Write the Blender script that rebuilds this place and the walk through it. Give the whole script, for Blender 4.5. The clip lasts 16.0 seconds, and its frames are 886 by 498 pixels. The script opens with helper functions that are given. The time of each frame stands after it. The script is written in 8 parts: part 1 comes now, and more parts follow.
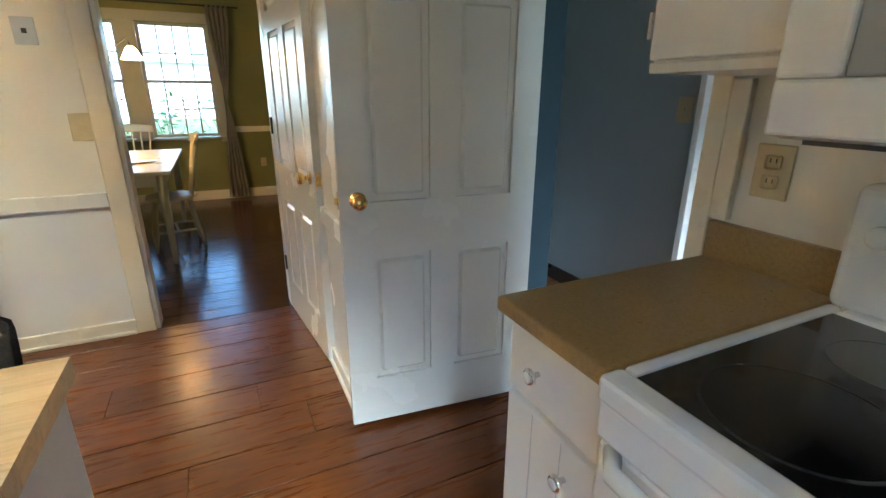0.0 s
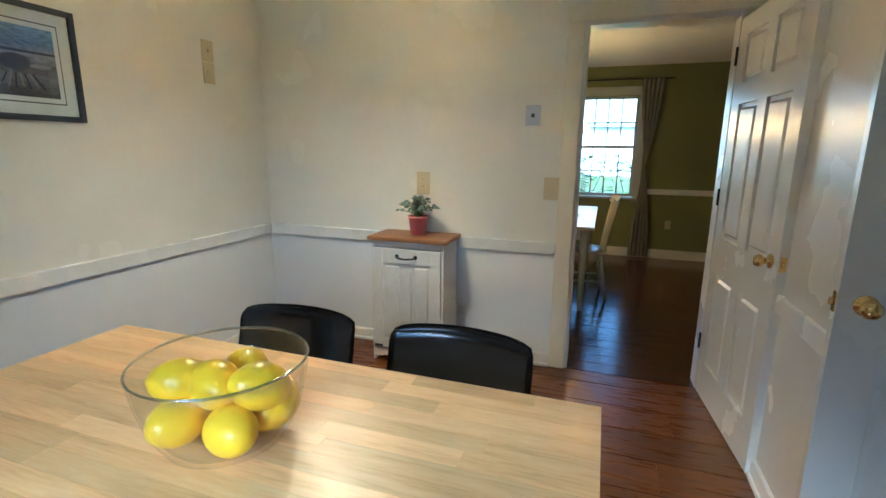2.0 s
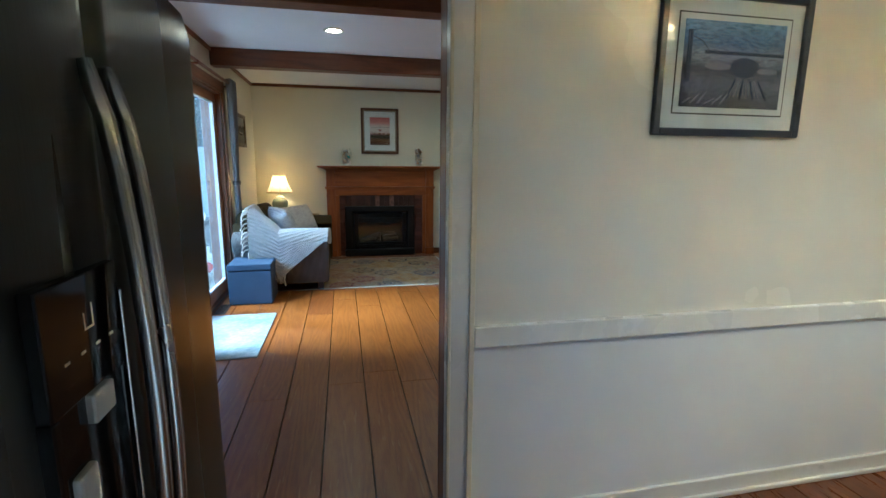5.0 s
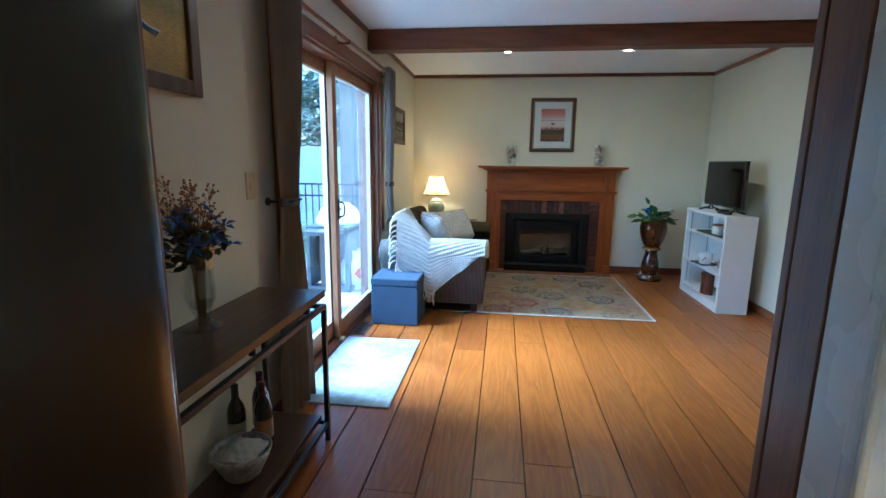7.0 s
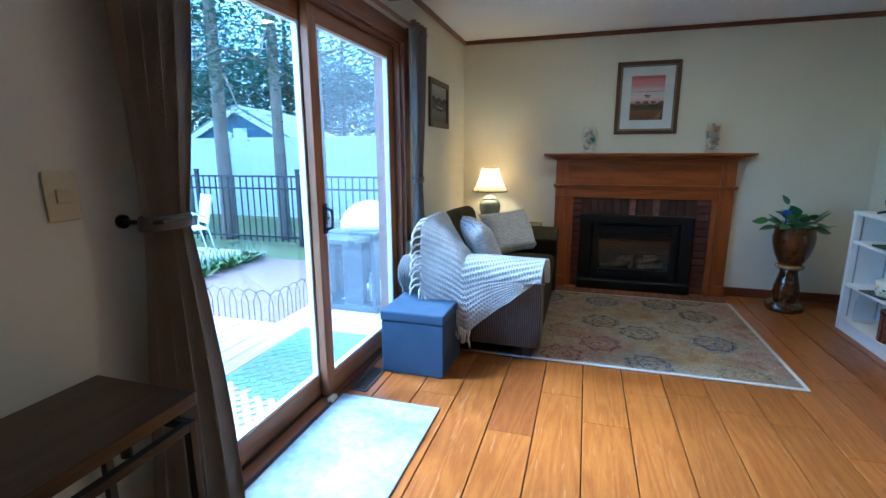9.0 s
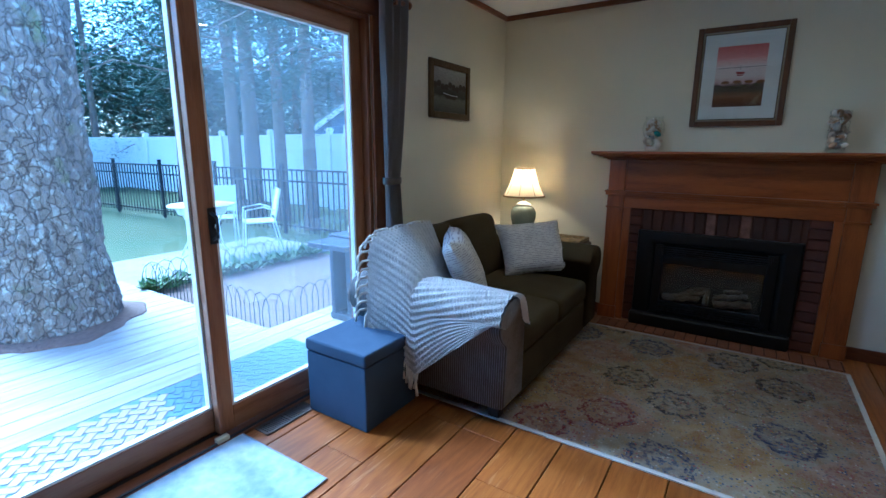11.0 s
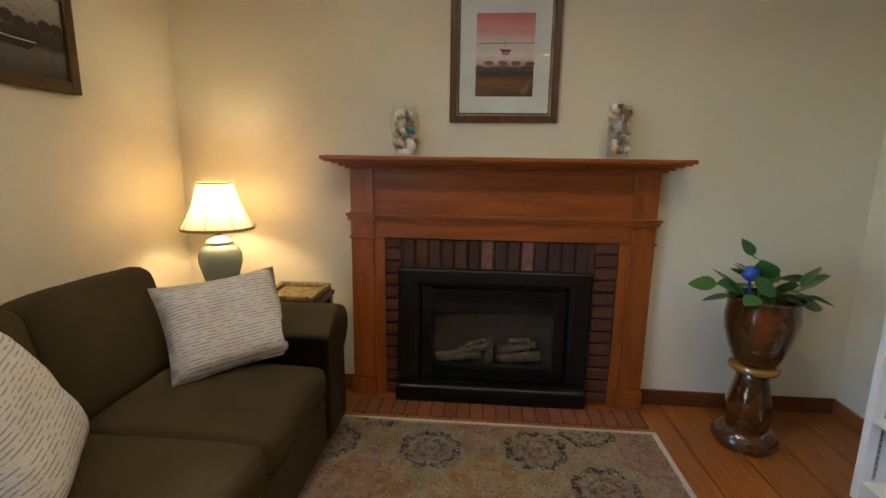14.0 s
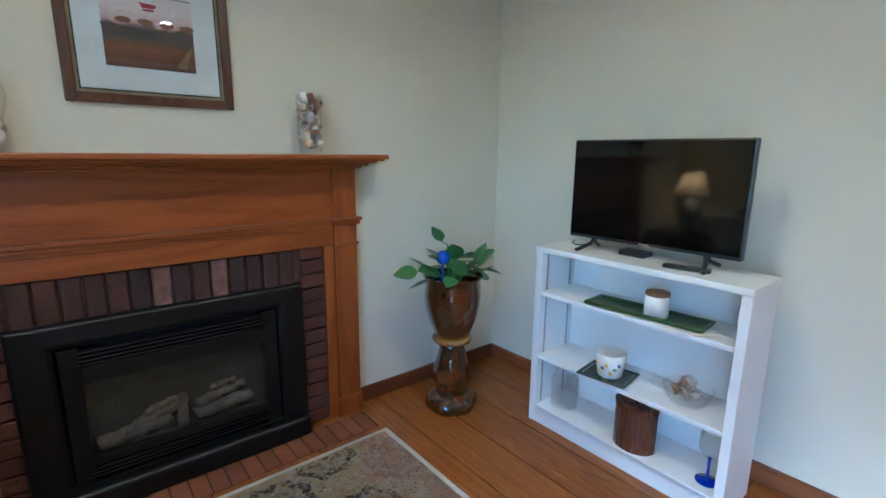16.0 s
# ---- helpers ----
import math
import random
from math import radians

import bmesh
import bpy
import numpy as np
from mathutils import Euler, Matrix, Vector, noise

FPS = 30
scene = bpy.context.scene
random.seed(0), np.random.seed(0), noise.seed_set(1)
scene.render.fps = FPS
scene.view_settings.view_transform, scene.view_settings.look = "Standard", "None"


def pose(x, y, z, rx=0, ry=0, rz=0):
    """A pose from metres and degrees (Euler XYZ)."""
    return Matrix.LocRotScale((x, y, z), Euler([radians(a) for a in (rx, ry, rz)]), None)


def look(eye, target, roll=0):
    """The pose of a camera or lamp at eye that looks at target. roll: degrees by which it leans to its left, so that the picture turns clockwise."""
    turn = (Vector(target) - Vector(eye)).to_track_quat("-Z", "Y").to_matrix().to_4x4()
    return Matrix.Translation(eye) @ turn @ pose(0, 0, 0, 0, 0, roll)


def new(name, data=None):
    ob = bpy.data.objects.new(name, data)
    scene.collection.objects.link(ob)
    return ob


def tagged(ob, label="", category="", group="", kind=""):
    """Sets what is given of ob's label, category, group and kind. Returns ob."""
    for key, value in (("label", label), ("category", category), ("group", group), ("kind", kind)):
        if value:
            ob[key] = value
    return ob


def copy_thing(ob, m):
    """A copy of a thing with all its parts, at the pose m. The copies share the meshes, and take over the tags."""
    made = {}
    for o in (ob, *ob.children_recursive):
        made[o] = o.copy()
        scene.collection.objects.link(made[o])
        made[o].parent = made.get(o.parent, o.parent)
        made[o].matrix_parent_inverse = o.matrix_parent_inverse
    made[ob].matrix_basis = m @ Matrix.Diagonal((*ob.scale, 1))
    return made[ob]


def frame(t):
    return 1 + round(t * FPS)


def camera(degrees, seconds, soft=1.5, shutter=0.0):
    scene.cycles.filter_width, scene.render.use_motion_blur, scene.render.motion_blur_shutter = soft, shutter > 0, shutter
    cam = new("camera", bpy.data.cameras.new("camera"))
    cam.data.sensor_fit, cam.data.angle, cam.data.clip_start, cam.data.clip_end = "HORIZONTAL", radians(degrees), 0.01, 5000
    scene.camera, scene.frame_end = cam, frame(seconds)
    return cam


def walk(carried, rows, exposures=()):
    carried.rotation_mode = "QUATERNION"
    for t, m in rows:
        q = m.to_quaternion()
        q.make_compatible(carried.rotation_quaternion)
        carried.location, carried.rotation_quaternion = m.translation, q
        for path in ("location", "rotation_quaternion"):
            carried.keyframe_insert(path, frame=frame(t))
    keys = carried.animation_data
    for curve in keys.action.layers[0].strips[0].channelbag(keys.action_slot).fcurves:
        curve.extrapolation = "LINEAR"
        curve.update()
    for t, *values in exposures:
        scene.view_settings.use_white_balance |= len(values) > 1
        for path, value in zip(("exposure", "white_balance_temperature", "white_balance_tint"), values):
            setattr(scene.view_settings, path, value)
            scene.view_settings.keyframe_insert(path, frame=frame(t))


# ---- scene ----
cam = camera(86.8, 16.0)
PATH = [
    (0, (-0.173, 0.331, 1.313), (0.638, 2.047, 0.684), 0.2),
    (0.5, (-0.164, 0.358, 1.332), (0.281, 2.22, 0.754), 0.3),
    (1, (-0.213, 0.366, 1.35), (-0.164, 2.304, 0.858), 0.4),
    (1.5, (-0.33, 0.367, 1.359), (-0.645, 2.293, 0.92), 0.6),
    (2, (-0.473, 0.351, 1.369), (-1.103, 2.205, 0.958), 0.6),
    (2.5, (-0.639, 0.342, 1.375), (-1.525, 2.092, 0.985), 0.6),
    (3, (-0.793, 0.294, 1.386), (-1.936, 1.888, 0.999), 0.8),
    (3.5, (-0.915, 0.277, 1.391), (-2.331, 1.637, 1.006), 0.7),
    (4, (-1.053, 0.318, 1.389), (-2.716, 1.365, 1.019), 0.5),
    (4.5, (-1.181, 0.359, 1.393), (-3.018, 1.063, 1.031), 0.4),
    (5, (-1.347, 0.328, 1.374), (-3.272, 0.738, 1.016), 0.5),
    (5.2, (-1.445, 0.305, 1.367), (-3.386, 0.63, 1.012), 0.4),
    (7.3, (-2.501, 0.285, 1.357), (-4.441, -0.034, 0.992), 0.4),
    (7.5, (-2.619, 0.293, 1.352), (-4.55, -0.076, 0.985), 0.1),
    (8, (-2.947, 0.312, 1.343), (-4.854, -0.155, 0.963), 0.1),
    (8.5, (-3.248, 0.343, 1.337), (-5.14, -0.176, 0.952), -0.1),
    (9, (-3.547, 0.378, 1.349), (-5.422, -0.19, 0.944), -0.2),
    (11.3, (-4.7, 1.122, 1.342), (-6.306, 0.004, 0.925), 0.3),
    (11.5, (-4.803, 1.175, 1.344), (-6.392, 0.036, 0.927), 0.3),
    (12, (-5.12, 1.198, 1.34), (-6.705, 0.052, 0.923), 0.4),
    (12.5, (-5.403, 1.182, 1.33), (-7.022, 0.08, 0.921), 0.5),
    (13, (-5.675, 1.135, 1.328), (-7.413, 0.229, 0.934), 0.6),
    (13.5, (-5.839, 0.993, 1.344), (-7.714, 0.424, 0.944), 0.7),
    (14, (-5.942, 0.784, 1.321), (-7.9, 0.625, 0.945), 0.8),
    (14.5, (-6.11, 0.719, 1.34), (-8.062, 0.887, 0.938), 0.6),
    (15, (-6.224, 0.593, 1.34), (-8.098, 1.173, 0.95), 0.8),
    (15.5, (-6.288, 0.481, 1.322), (-8.003, 1.44, 0.946), 0.7),
    (16, (-6.329, 0.56, 1.346), (-7.849, 1.796, 0.944), 0.6),
]
# stops, white balance
EXPOSURES = [(0.0, 3.45, 5300, -2), (0.5, 3.35, 5000, -4), (1.0, 3.15, 4850, -3), (3.5, 2.75, 4600, -3), (5.0, 2.95, 4600, -6), (7.3, 3.5, 4300, -3), (9.0, 3.2, 4200, 0), (11.5, 2.45, 4050, 3), (12.5, 2.4, 4300, 4), (13.0, 2.7, 4600, 4), (13.5, 3.2, 5500, 5), (14.2, 3.6, 5650, 5), (15.0, 3.75, 4950, 2), (16.0, 3.95, 4350, 1)]
walk(cam, [(t, look(eye, target, roll)) for t, eye, target, roll in PATH], EXPOSURES)

# ---- light ----
world = bpy.data.worlds.new("world")
scene.world = world
world.use_nodes = True
_wn = world.node_tree.nodes
_sky = _wn.new("ShaderNodeTexSky")
_sky.sky_type = 'NISHITA'
_sky.sun_disc = False
_sky.sun_elevation, _sky.sun_rotation = radians(55), radians(200)
_sky.air_density, _sky.dust_density = 1.0, 0.6
_sky.ozone_density = 3.0
world.node_tree.links.new(_sky.outputs[0], _wn["Background"].inputs[0])
_wn["Background"].inputs[1].default_value = 0.15


def lamp(name, kind, at, power, colour, target=None, size=0.1, spot=100):
    d = bpy.data.lights.new(name, kind)
    d.energy, d.color = power, colour
    if kind == 'AREA':
        d.shape, d.size = 'DISK', size
    elif kind == 'SUN':
        d.angle = size
    else:
        d.shadow_soft_size = size
    if kind == 'SPOT':
        d.spot_size, d.spot_blend = radians(spot), 0.6
    ob = new(name, d)
    ob.matrix_basis = look(at, target) if target else pose(*at)
    return ob


# soft daylight from the south, behind thin cloud
lamp("sun", 'SUN', (-5, -22, 18), 3.4, (0.97, 0.985, 1.0), (-5, 0, 0), radians(40))
WARM = (1.0, 0.74, 0.46)
DOWNLIGHTS = [(-7.2, 0.29), (-7.2, 1.436), (-5.53, 0.29), (-5.53, 1.436)]
for _x, _y in DOWNLIGHTS:
    lamp("downlight_bulb", 'SPOT', (_x, _y, 2.425), 2.0, WARM, (_x, _y, 0), 0.05, 118)
lamp("table_lamp_bulb", 'POINT', (-8.17, -0.53, 1.09), 2.3, (1.0, 0.63, 0.28), None, 0.03)
FAN = (-1.65, 2.12)
for _a in (30, 150, 270):
    lamp("fan_bulb", 'POINT', (FAN[0] + 0.11 * math.cos(radians(_a)), FAN[1] + 0.11 * math.sin(radians(_a)), 2.15), 5.4, WARM, None, 0.035)
lamp("pendant_bulb", 'POINT', (-0.725, 5.25, 1.60), 0.8, (1.0, 0.62, 0.28), None, 0.03)

# ---- materials ----


def mat(name, c1, c2=None, rough=0.5, scale=6.0, bump=0.05, metal=0.0, stretch=(1, 1, 1), fine=60.0, coat=0.0, detail=4.0, vary=0.0, space="Object", spec=0.5, fleck=0.25):
    """Two-scale noise between two colours, with fine relief. vary: brightness change from piece to piece."""
    m = bpy.data.materials.new(name)
    m.use_nodes = True
    n, l = m.node_tree.nodes, m.node_tree.links
    b = n["Principled BSDF"]
    c2 = c2 or tuple(min(1, c * 0.86) for c in c1)
    tc, mp = n.new("ShaderNodeTexCoord"), n.new("ShaderNodeMapping")
    mp.inputs["Scale"].default_value = stretch
    l.new(tc.outputs[space], mp.inputs["Vector"])
    big, small = n.new("ShaderNodeTexNoise"), n.new("ShaderNodeTexNoise")
    for t, s, d in ((big, scale, detail), (small, fine, 3.0)):
        t.inputs["Scale"].default_value, t.inputs["Detail"].default_value = s, d
        l.new(mp.outputs[0], t.inputs["Vector"])
    mix = n.new("ShaderNodeMix")
    mix.data_type = 'RGBA'
    ramp = n.new("ShaderNodeMapRange")
    ramp.inputs[1].default_value, ramp.inputs[2].default_value = 0.3, 0.7
    add = n.new("ShaderNodeMath")
    add.operation = 'MULTIPLY_ADD'
    add.inputs[1].default_value, add.inputs[2].default_value = fleck, 0.0
    l.new(small.outputs["Fac"], add.inputs[0])
    add2 = n.new("ShaderNodeMath")
    add2.operation = 'MULTIPLY_ADD'
    add2.inputs[1].default_value = 1.0 - fleck
    l.new(big.outputs["Fac"], add2.inputs[0])
    l.new(add.outputs[0], add2.inputs[2])
    l.new(add2.outputs[0], ramp.inputs[0])
    l.new(ramp.outputs[0], mix.inputs[0])
    mix.inputs[6].default_value, mix.inputs[7].default_value = (*c1, 1), (*c2, 1)
    out = mix.outputs[2]
    if vary:
        info, hsv, mr = n.new("ShaderNodeObjectInfo"), n.new("ShaderNodeHueSaturation"), n.new("ShaderNodeMapRange")
        mr.inputs[3].default_value, mr.inputs[4].default_value = 1 - vary, 1 + vary
        l.new(info.outputs["Random"], mr.inputs[0])
        l.new(mr.outputs[0], hsv.inputs["Value"])
        l.new(out, hsv.inputs["Color"])
        out = hsv.outputs[0]
        off = n.new("ShaderNodeVectorMath")
        off.operation = 'MULTIPLY_ADD'
        off.inputs[1].default_value = (37, 53, 29)
        cmb = n.new("ShaderNodeCombineXYZ")
        for i in range(3):
            l.new(info.outputs["Random"], cmb.inputs[i])
        l.new(cmb.outputs[0], off.inputs[0])
        l.new(mp.outputs[0], off.inputs[2])
        for t in (big, small):
            l.new(off.outputs[0], t.inputs["Vector"])
    l.new(out, b.inputs["Base Color"])
    rr = n.new("ShaderNodeMapRange")
    rr.inputs[3].default_value, rr.inputs[4].default_value = max(0.02, rough - 0.08), min(1, rough + 0.08)
    l.new(big.outputs["Fac"], rr.inputs[0])
    l.new(rr.outputs[0], b.inputs["Roughness"])
    b.inputs["Metallic"].default_value = metal
    b.inputs["Coat Weight"].default_value = coat
    b.inputs["Specular IOR Level"].default_value = spec
    if bump:
        bp = n.new("ShaderNodeBump")
        bp.inputs["Strength"].default_value, bp.inputs["Distance"].default_value = bump, 0.01
        l.new(small.outputs["Fac"], bp.inputs["Height"])
        l.new(bp.outputs[0], b.inputs["Normal"])
    return m


def plank_mat(name, dark, mid, light, rough=0.28, vary=0.12, axis=0, grain=1.0, wear=(0.62, 0.42, 0.24), wearing=0.0, rings=46.0, figure=0.13):
    """Flat-sawn boards: long grain with cathedral rings and some worn patches, different on each board."""
    m = bpy.data.materials.new(name)
    m.use_nodes = True
    n, l = m.node_tree.nodes, m.node_tree.links
    b = n["Principled BSDF"]
    tc, mp, info = n.new("ShaderNodeTexCoord"), n.new("ShaderNodeMapping"), n.new("ShaderNodeObjectInfo")
    s = [1.0, 1.0, 1.0]
    s[axis] = 0.10
    mp.inputs["Scale"].default_value = s
    l.new(tc.outputs["Object"], mp.inputs["Vector"])
    cmb, off = n.new("ShaderNodeCombineXYZ"), n.new("ShaderNodeVectorMath")
    for i in range(3):
        l.new(info.outputs["Random"], cmb.inputs[i])
    off.operation = 'MULTIPLY_ADD'
    off.inputs[1].default_value = (31, 47, 23)
    l.new(cmb.outputs[0], off.inputs[0])
    l.new(mp.outputs[0], off.inputs[2])
    warp, fine, worn = n.new("ShaderNodeTexNoise"), n.new("ShaderNodeTexNoise"), n.new("ShaderNodeTexNoise")
    warp.inputs["Scale"].default_value, warp.inputs["Detail"].default_value = 5.0 * grain, 2.0
    fine.inputs["Scale"].default_value, fine.inputs["Detail"].default_value = 160.0 * grain, 4.0
    worn.inputs["Scale"].default_value, worn.inputs["Detail"].default_value = 55.0, 8.0
    for t in (warp, fine, worn):
        l.new(off.outputs[0], t.inputs["Vector"])
    ring = n.new("ShaderNodeMath")
    ring.operation = 'MULTIPLY'
    ring.inputs[1].default_value = rings
    l.new(warp.outputs["Fac"], ring.inputs[0])
    sine = n.new("ShaderNodeMath")
    sine.operation = 'SINE'
    l.new(ring.outputs[0], sine.inputs[0])
    mix1 = n.new("ShaderNodeMath")
    mix1.operation = 'MULTIPLY_ADD'
    mix1.inputs[1].default_value, mix1.inputs[2].default_value = figure, 0.22
    l.new(sine.outputs[0], mix1.inputs[0])
    mix2 = n.new("ShaderNodeMath")
    mix2.operation = 'MULTIPLY_ADD'
    mix2.inputs[1].default_value = 0.6
    l.new(fine.outputs["Fac"], mix2.inputs[0])
    l.new(mix1.outputs[0], mix2.inputs[2])
    ramp = n.new("ShaderNodeValToRGB")
    e = ramp.color_ramp.elements
    e[0].position, e[0].color = 0.2, (*dark, 1)
    e[1].position, e[1].color = 0.85, (*light, 1)
    k = e.new(0.48)
    k.color = (*mid, 1)
    l.new(mix2.outputs[0], ramp.inputs[0])
    hsv, mr = n.new("ShaderNodeHueSaturation"), n.new("ShaderNodeMapRange")
    mr.inputs[3].default_value, mr.inputs[4].default_value = 1 - vary, 1 + vary
    l.new(info.outputs["Random"], mr.inputs[0])
    l.new(mr.outputs[0], hsv.inputs["Value"])
    l.new(ramp.outputs[0], hsv.inputs["Color"])
    col = hsv.outputs[0]
    if wearing:
        wm, wr = n.new("ShaderNodeMix"), n.new("ShaderNodeMapRange")
        wm.data_type = 'RGBA'
        wr.inputs[1].default_value, wr.inputs[2].default_value = 0.63, 0.68
        wr.inputs[4].default_value = wearing
        l.new(worn.outputs["Fac"], wr.inputs[0])
        l.new(wr.outputs[0], wm.inputs[0])
        l.new(col, wm.inputs[6])
        wm.inputs[7].default_value = (*wear, 1)
        col = wm.outputs[2]
    l.new(col, b.inputs["Base Color"])
    rr = n.new("ShaderNodeMapRange")
    rr.inputs[3].default_value, rr.inputs[4].default_value = rough - 0.06, rough + 0.12
    l.new(worn.outputs["Fac"], rr.inputs[0])
    l.new(rr.outputs[0], b.inputs["Roughness"])
    bp = n.new("ShaderNodeBump")
    bp.inputs["Strength"].default_value, bp.inputs["Distance"].default_value = 0.12, 0.004
    l.new(mix2.outputs[0], bp.inputs["Height"])
    l.new(bp.outputs[0], b.inputs["Normal"])
    return m


def pane_mat(name, tint=(0.97, 0.99, 1.0), base=0.035, edge=0.45, rough=0.01, haze=0.0):
    """Thin clear glass: see-through, with a mirror coat that grows towards grazing angles."""
    m = bpy.data.materials.new(name)
    m.use_nodes = True
    n, l = m.node_tree.nodes, m.node_tree.links
    n.remove(n["Principled BSDF"])
    t, g, mx, lw = n.new("ShaderNodeBsdfTransparent"), n.new("ShaderNodeBsdfGlossy"), n.new("ShaderNodeMixShader"), n.new("ShaderNodeLayerWeight")
    t.inputs[0].default_value = (*tint, 1)
    g.inputs["Roughness"].default_value = rough
    pw, ma = n.new("ShaderNodeMath"), n.new("ShaderNodeMath")
    pw.operation, ma.operation = 'POWER', 'MULTIPLY_ADD'
    pw.inputs[1].default_value, ma.inputs[1].default_value, ma.inputs[2].default_value = 4.0, edge, base
    l.new(lw.outputs["Facing"], pw.inputs[0])
    l.new(pw.outputs[0], ma.inputs[0])
    l.new(ma.outputs[0], mx.inputs[0])
    l.new(t.outputs[0], mx.inputs[1])
    l.new(g.outputs[0], mx.inputs[2])
    out = mx.outputs[0]
    if haze:
        # a bluish translucent veil, mixed in to imitate glare over the pane
        tr, hz = n.new("ShaderNodeBsdfTranslucent"), n.new("ShaderNodeMixShader")
        tr.inputs[0].default_value = (0.80, 0.90, 1.0, 1)
        hz.inputs[0].default_value = haze
        l.new(out, hz.inputs[1])
        l.new(tr.outputs[0], hz.inputs[2])
        out = hz.outputs[0]
    l.new(out, n["Material Output"].inputs[0])
    return m


def glow_mat(name, colour, strength, base=(0.8, 0.8, 0.8)):
    m = bpy.data.materials.new(name)
    m.use_nodes = True
    b = m.node_tree.nodes["Principled BSDF"]
    b.inputs["Base Color"].default_value = (*base, 1)
    b.inputs["Emission Color"].default_value = (*colour, 1)
    b.inputs["Emission Strength"].default_value = strength
    return m


WALL_WHITE = mat("wall_paint_warm_white", (0.80, 0.76, 0.66), (0.76, 0.72, 0.62), 0.25, 2.0, 0.02, fine=140, fleck=0.1)
WAINSCOT = mat("wainscot_paint", (0.80, 0.80, 0.78), (0.76, 0.76, 0.74), 0.42, 2.0, 0.04, fine=140, fleck=0.1)
WALL_CREAM = mat("wall_paint_cream", (0.70, 0.66, 0.52), (0.66, 0.62, 0.48), 0.6, 2.0, 0.05, fine=140, fleck=0.1)
WALL_GREEN = mat("wall_paint_olive_green", (0.20, 0.21, 0.085), (0.175, 0.185, 0.07), 0.6, 2.0, 0.05, fine=140, fleck=0.1)
WALL_GREY = mat("wall_paint_blue_grey", (0.42, 0.46, 0.46), (0.38, 0.42, 0.43), 0.6, 2.0, 0.05, fine=140, fleck=0.1)
CEILING = mat("ceiling_paint", (0.80, 0.80, 0.80), (0.76, 0.76, 0.76), 0.8, 3.0, 0.1, fine=90)
TRIM_WHITE = mat("trim_gloss_white", (0.80, 0.78, 0.72), (0.76, 0.73, 0.67), 0.28, 3.0, 0.03, fine=50, fleck=0.1)
TRIM_CREAM = mat("trim_gloss_cream", (0.78, 0.71, 0.55), (0.72, 0.65, 0.49), 0.3, 3.0, 0.03, fine=50, fleck=0.1)
DOOR_WHITE = mat("door_paint_white", (0.80, 0.77, 0.68), (0.75, 0.72, 0.63), 0.25, 3.0, 0.05, fine=40, fleck=0.15)
TEAL = mat("jamb_paint_teal", (0.011, 0.034, 0.048), (0.009, 0.027, 0.038), 0.5, 4, 0.03)
PINE = plank_mat("floor_pine_orange", (0.165, 0.046, 0.006), (0.245, 0.078, 0.010), (0.33, 0.120, 0.018), 0.30, 0.12, 0, 1.0, (0.40, 0.20, 0.075), 0.45, 90.0, 0.12)
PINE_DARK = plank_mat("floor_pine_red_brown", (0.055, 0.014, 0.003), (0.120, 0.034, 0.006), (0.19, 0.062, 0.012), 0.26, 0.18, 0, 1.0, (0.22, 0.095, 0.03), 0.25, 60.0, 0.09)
PINE_PATCH = plank_mat("floor_pine_brown_board", (0.11, 0.029, 0.005), (0.17, 0.050, 0.008), (0.24, 0.080, 0.014), 0.30, 0.02, 0, 1.0, (0.3, 0.15, 0.06), 0.2, 90.0, 0.10)
OAK_DARK = plank_mat("floor_dining_dark", (0.035, 0.015, 0.007), (0.07, 0.028, 0.012), (0.10, 0.045, 0.02), 0.14, 0.12, 0)
BEAM = plank_mat("stained_beam_wood", (0.07, 0.020, 0.006), (0.13, 0.040, 0.012), (0.18, 0.06, 0.02), 0.4, 0.08, 1)
WOOD_X = plank_mat("stained_trim_wood_x", (0.10, 0.030, 0.008), (0.18, 0.060, 0.018), (0.26, 0.10, 0.032), 0.35, 0.08, 0)
WOOD_Y = plank_mat("stained_trim_wood_y", (0.10, 0.030, 0.008), (0.18, 0.060, 0.018), (0.26, 0.10, 0.032), 0.35, 0.08, 1)
WOOD_Z = plank_mat("stained_trim_wood_z", (0.10, 0.030, 0.008), (0.18, 0.060, 0.018), (0.26, 0.10, 0.032), 0.35, 0.08, 2)
MANTEL_Y = plank_mat("mantel_wood_y", (0.14, 0.030, 0.004), (0.24, 0.060, 0.008), (0.31, 0.09, 0.014), 0.33, 0.04, 1)
MANTEL_Z = plank_mat("mantel_wood_z", (0.14, 0.030, 0.004), (0.24, 0.060, 0.008), (0.31, 0.09, 0.014), 0.33, 0.04, 2)
BRASS = mat("polished_brass", (0.80, 0.56, 0.20), (0.72, 0.48, 0.16), 0.14, 8, 0.0, metal=1.0)
CHROME = mat("chrome", (0.8, 0.8, 0.8), (0.7, 0.7, 0.7), 0.1, 8, 0.0, metal=1.0)
BLACK_METAL = mat("black_metal", (0.010, 0.010, 0.011), (0.018, 0.018, 0.02), 0.4, 10, 0.05)
BLACK_PLASTIC = mat("black_plastic", (0.012, 0.012, 0.013), (0.02, 0.02, 0.022), 0.3, 10, 0.02)
IVORY = mat("ivory_plastic", (0.60, 0.50, 0.29), (0.56, 0.46, 0.26), 0.35, 10, 0.0)
STEEL_PLATE = mat("steel_plate", (0.55, 0.56, 0.57), (0.48, 0.49, 0.5), 0.35, 10, 0.0, metal=1.0)
DARK_SLOT = mat("dark_slot", (0.02, 0.02, 0.02), (0.03, 0.03, 0.03), 0.6)
PANE = pane_mat("window_glass")
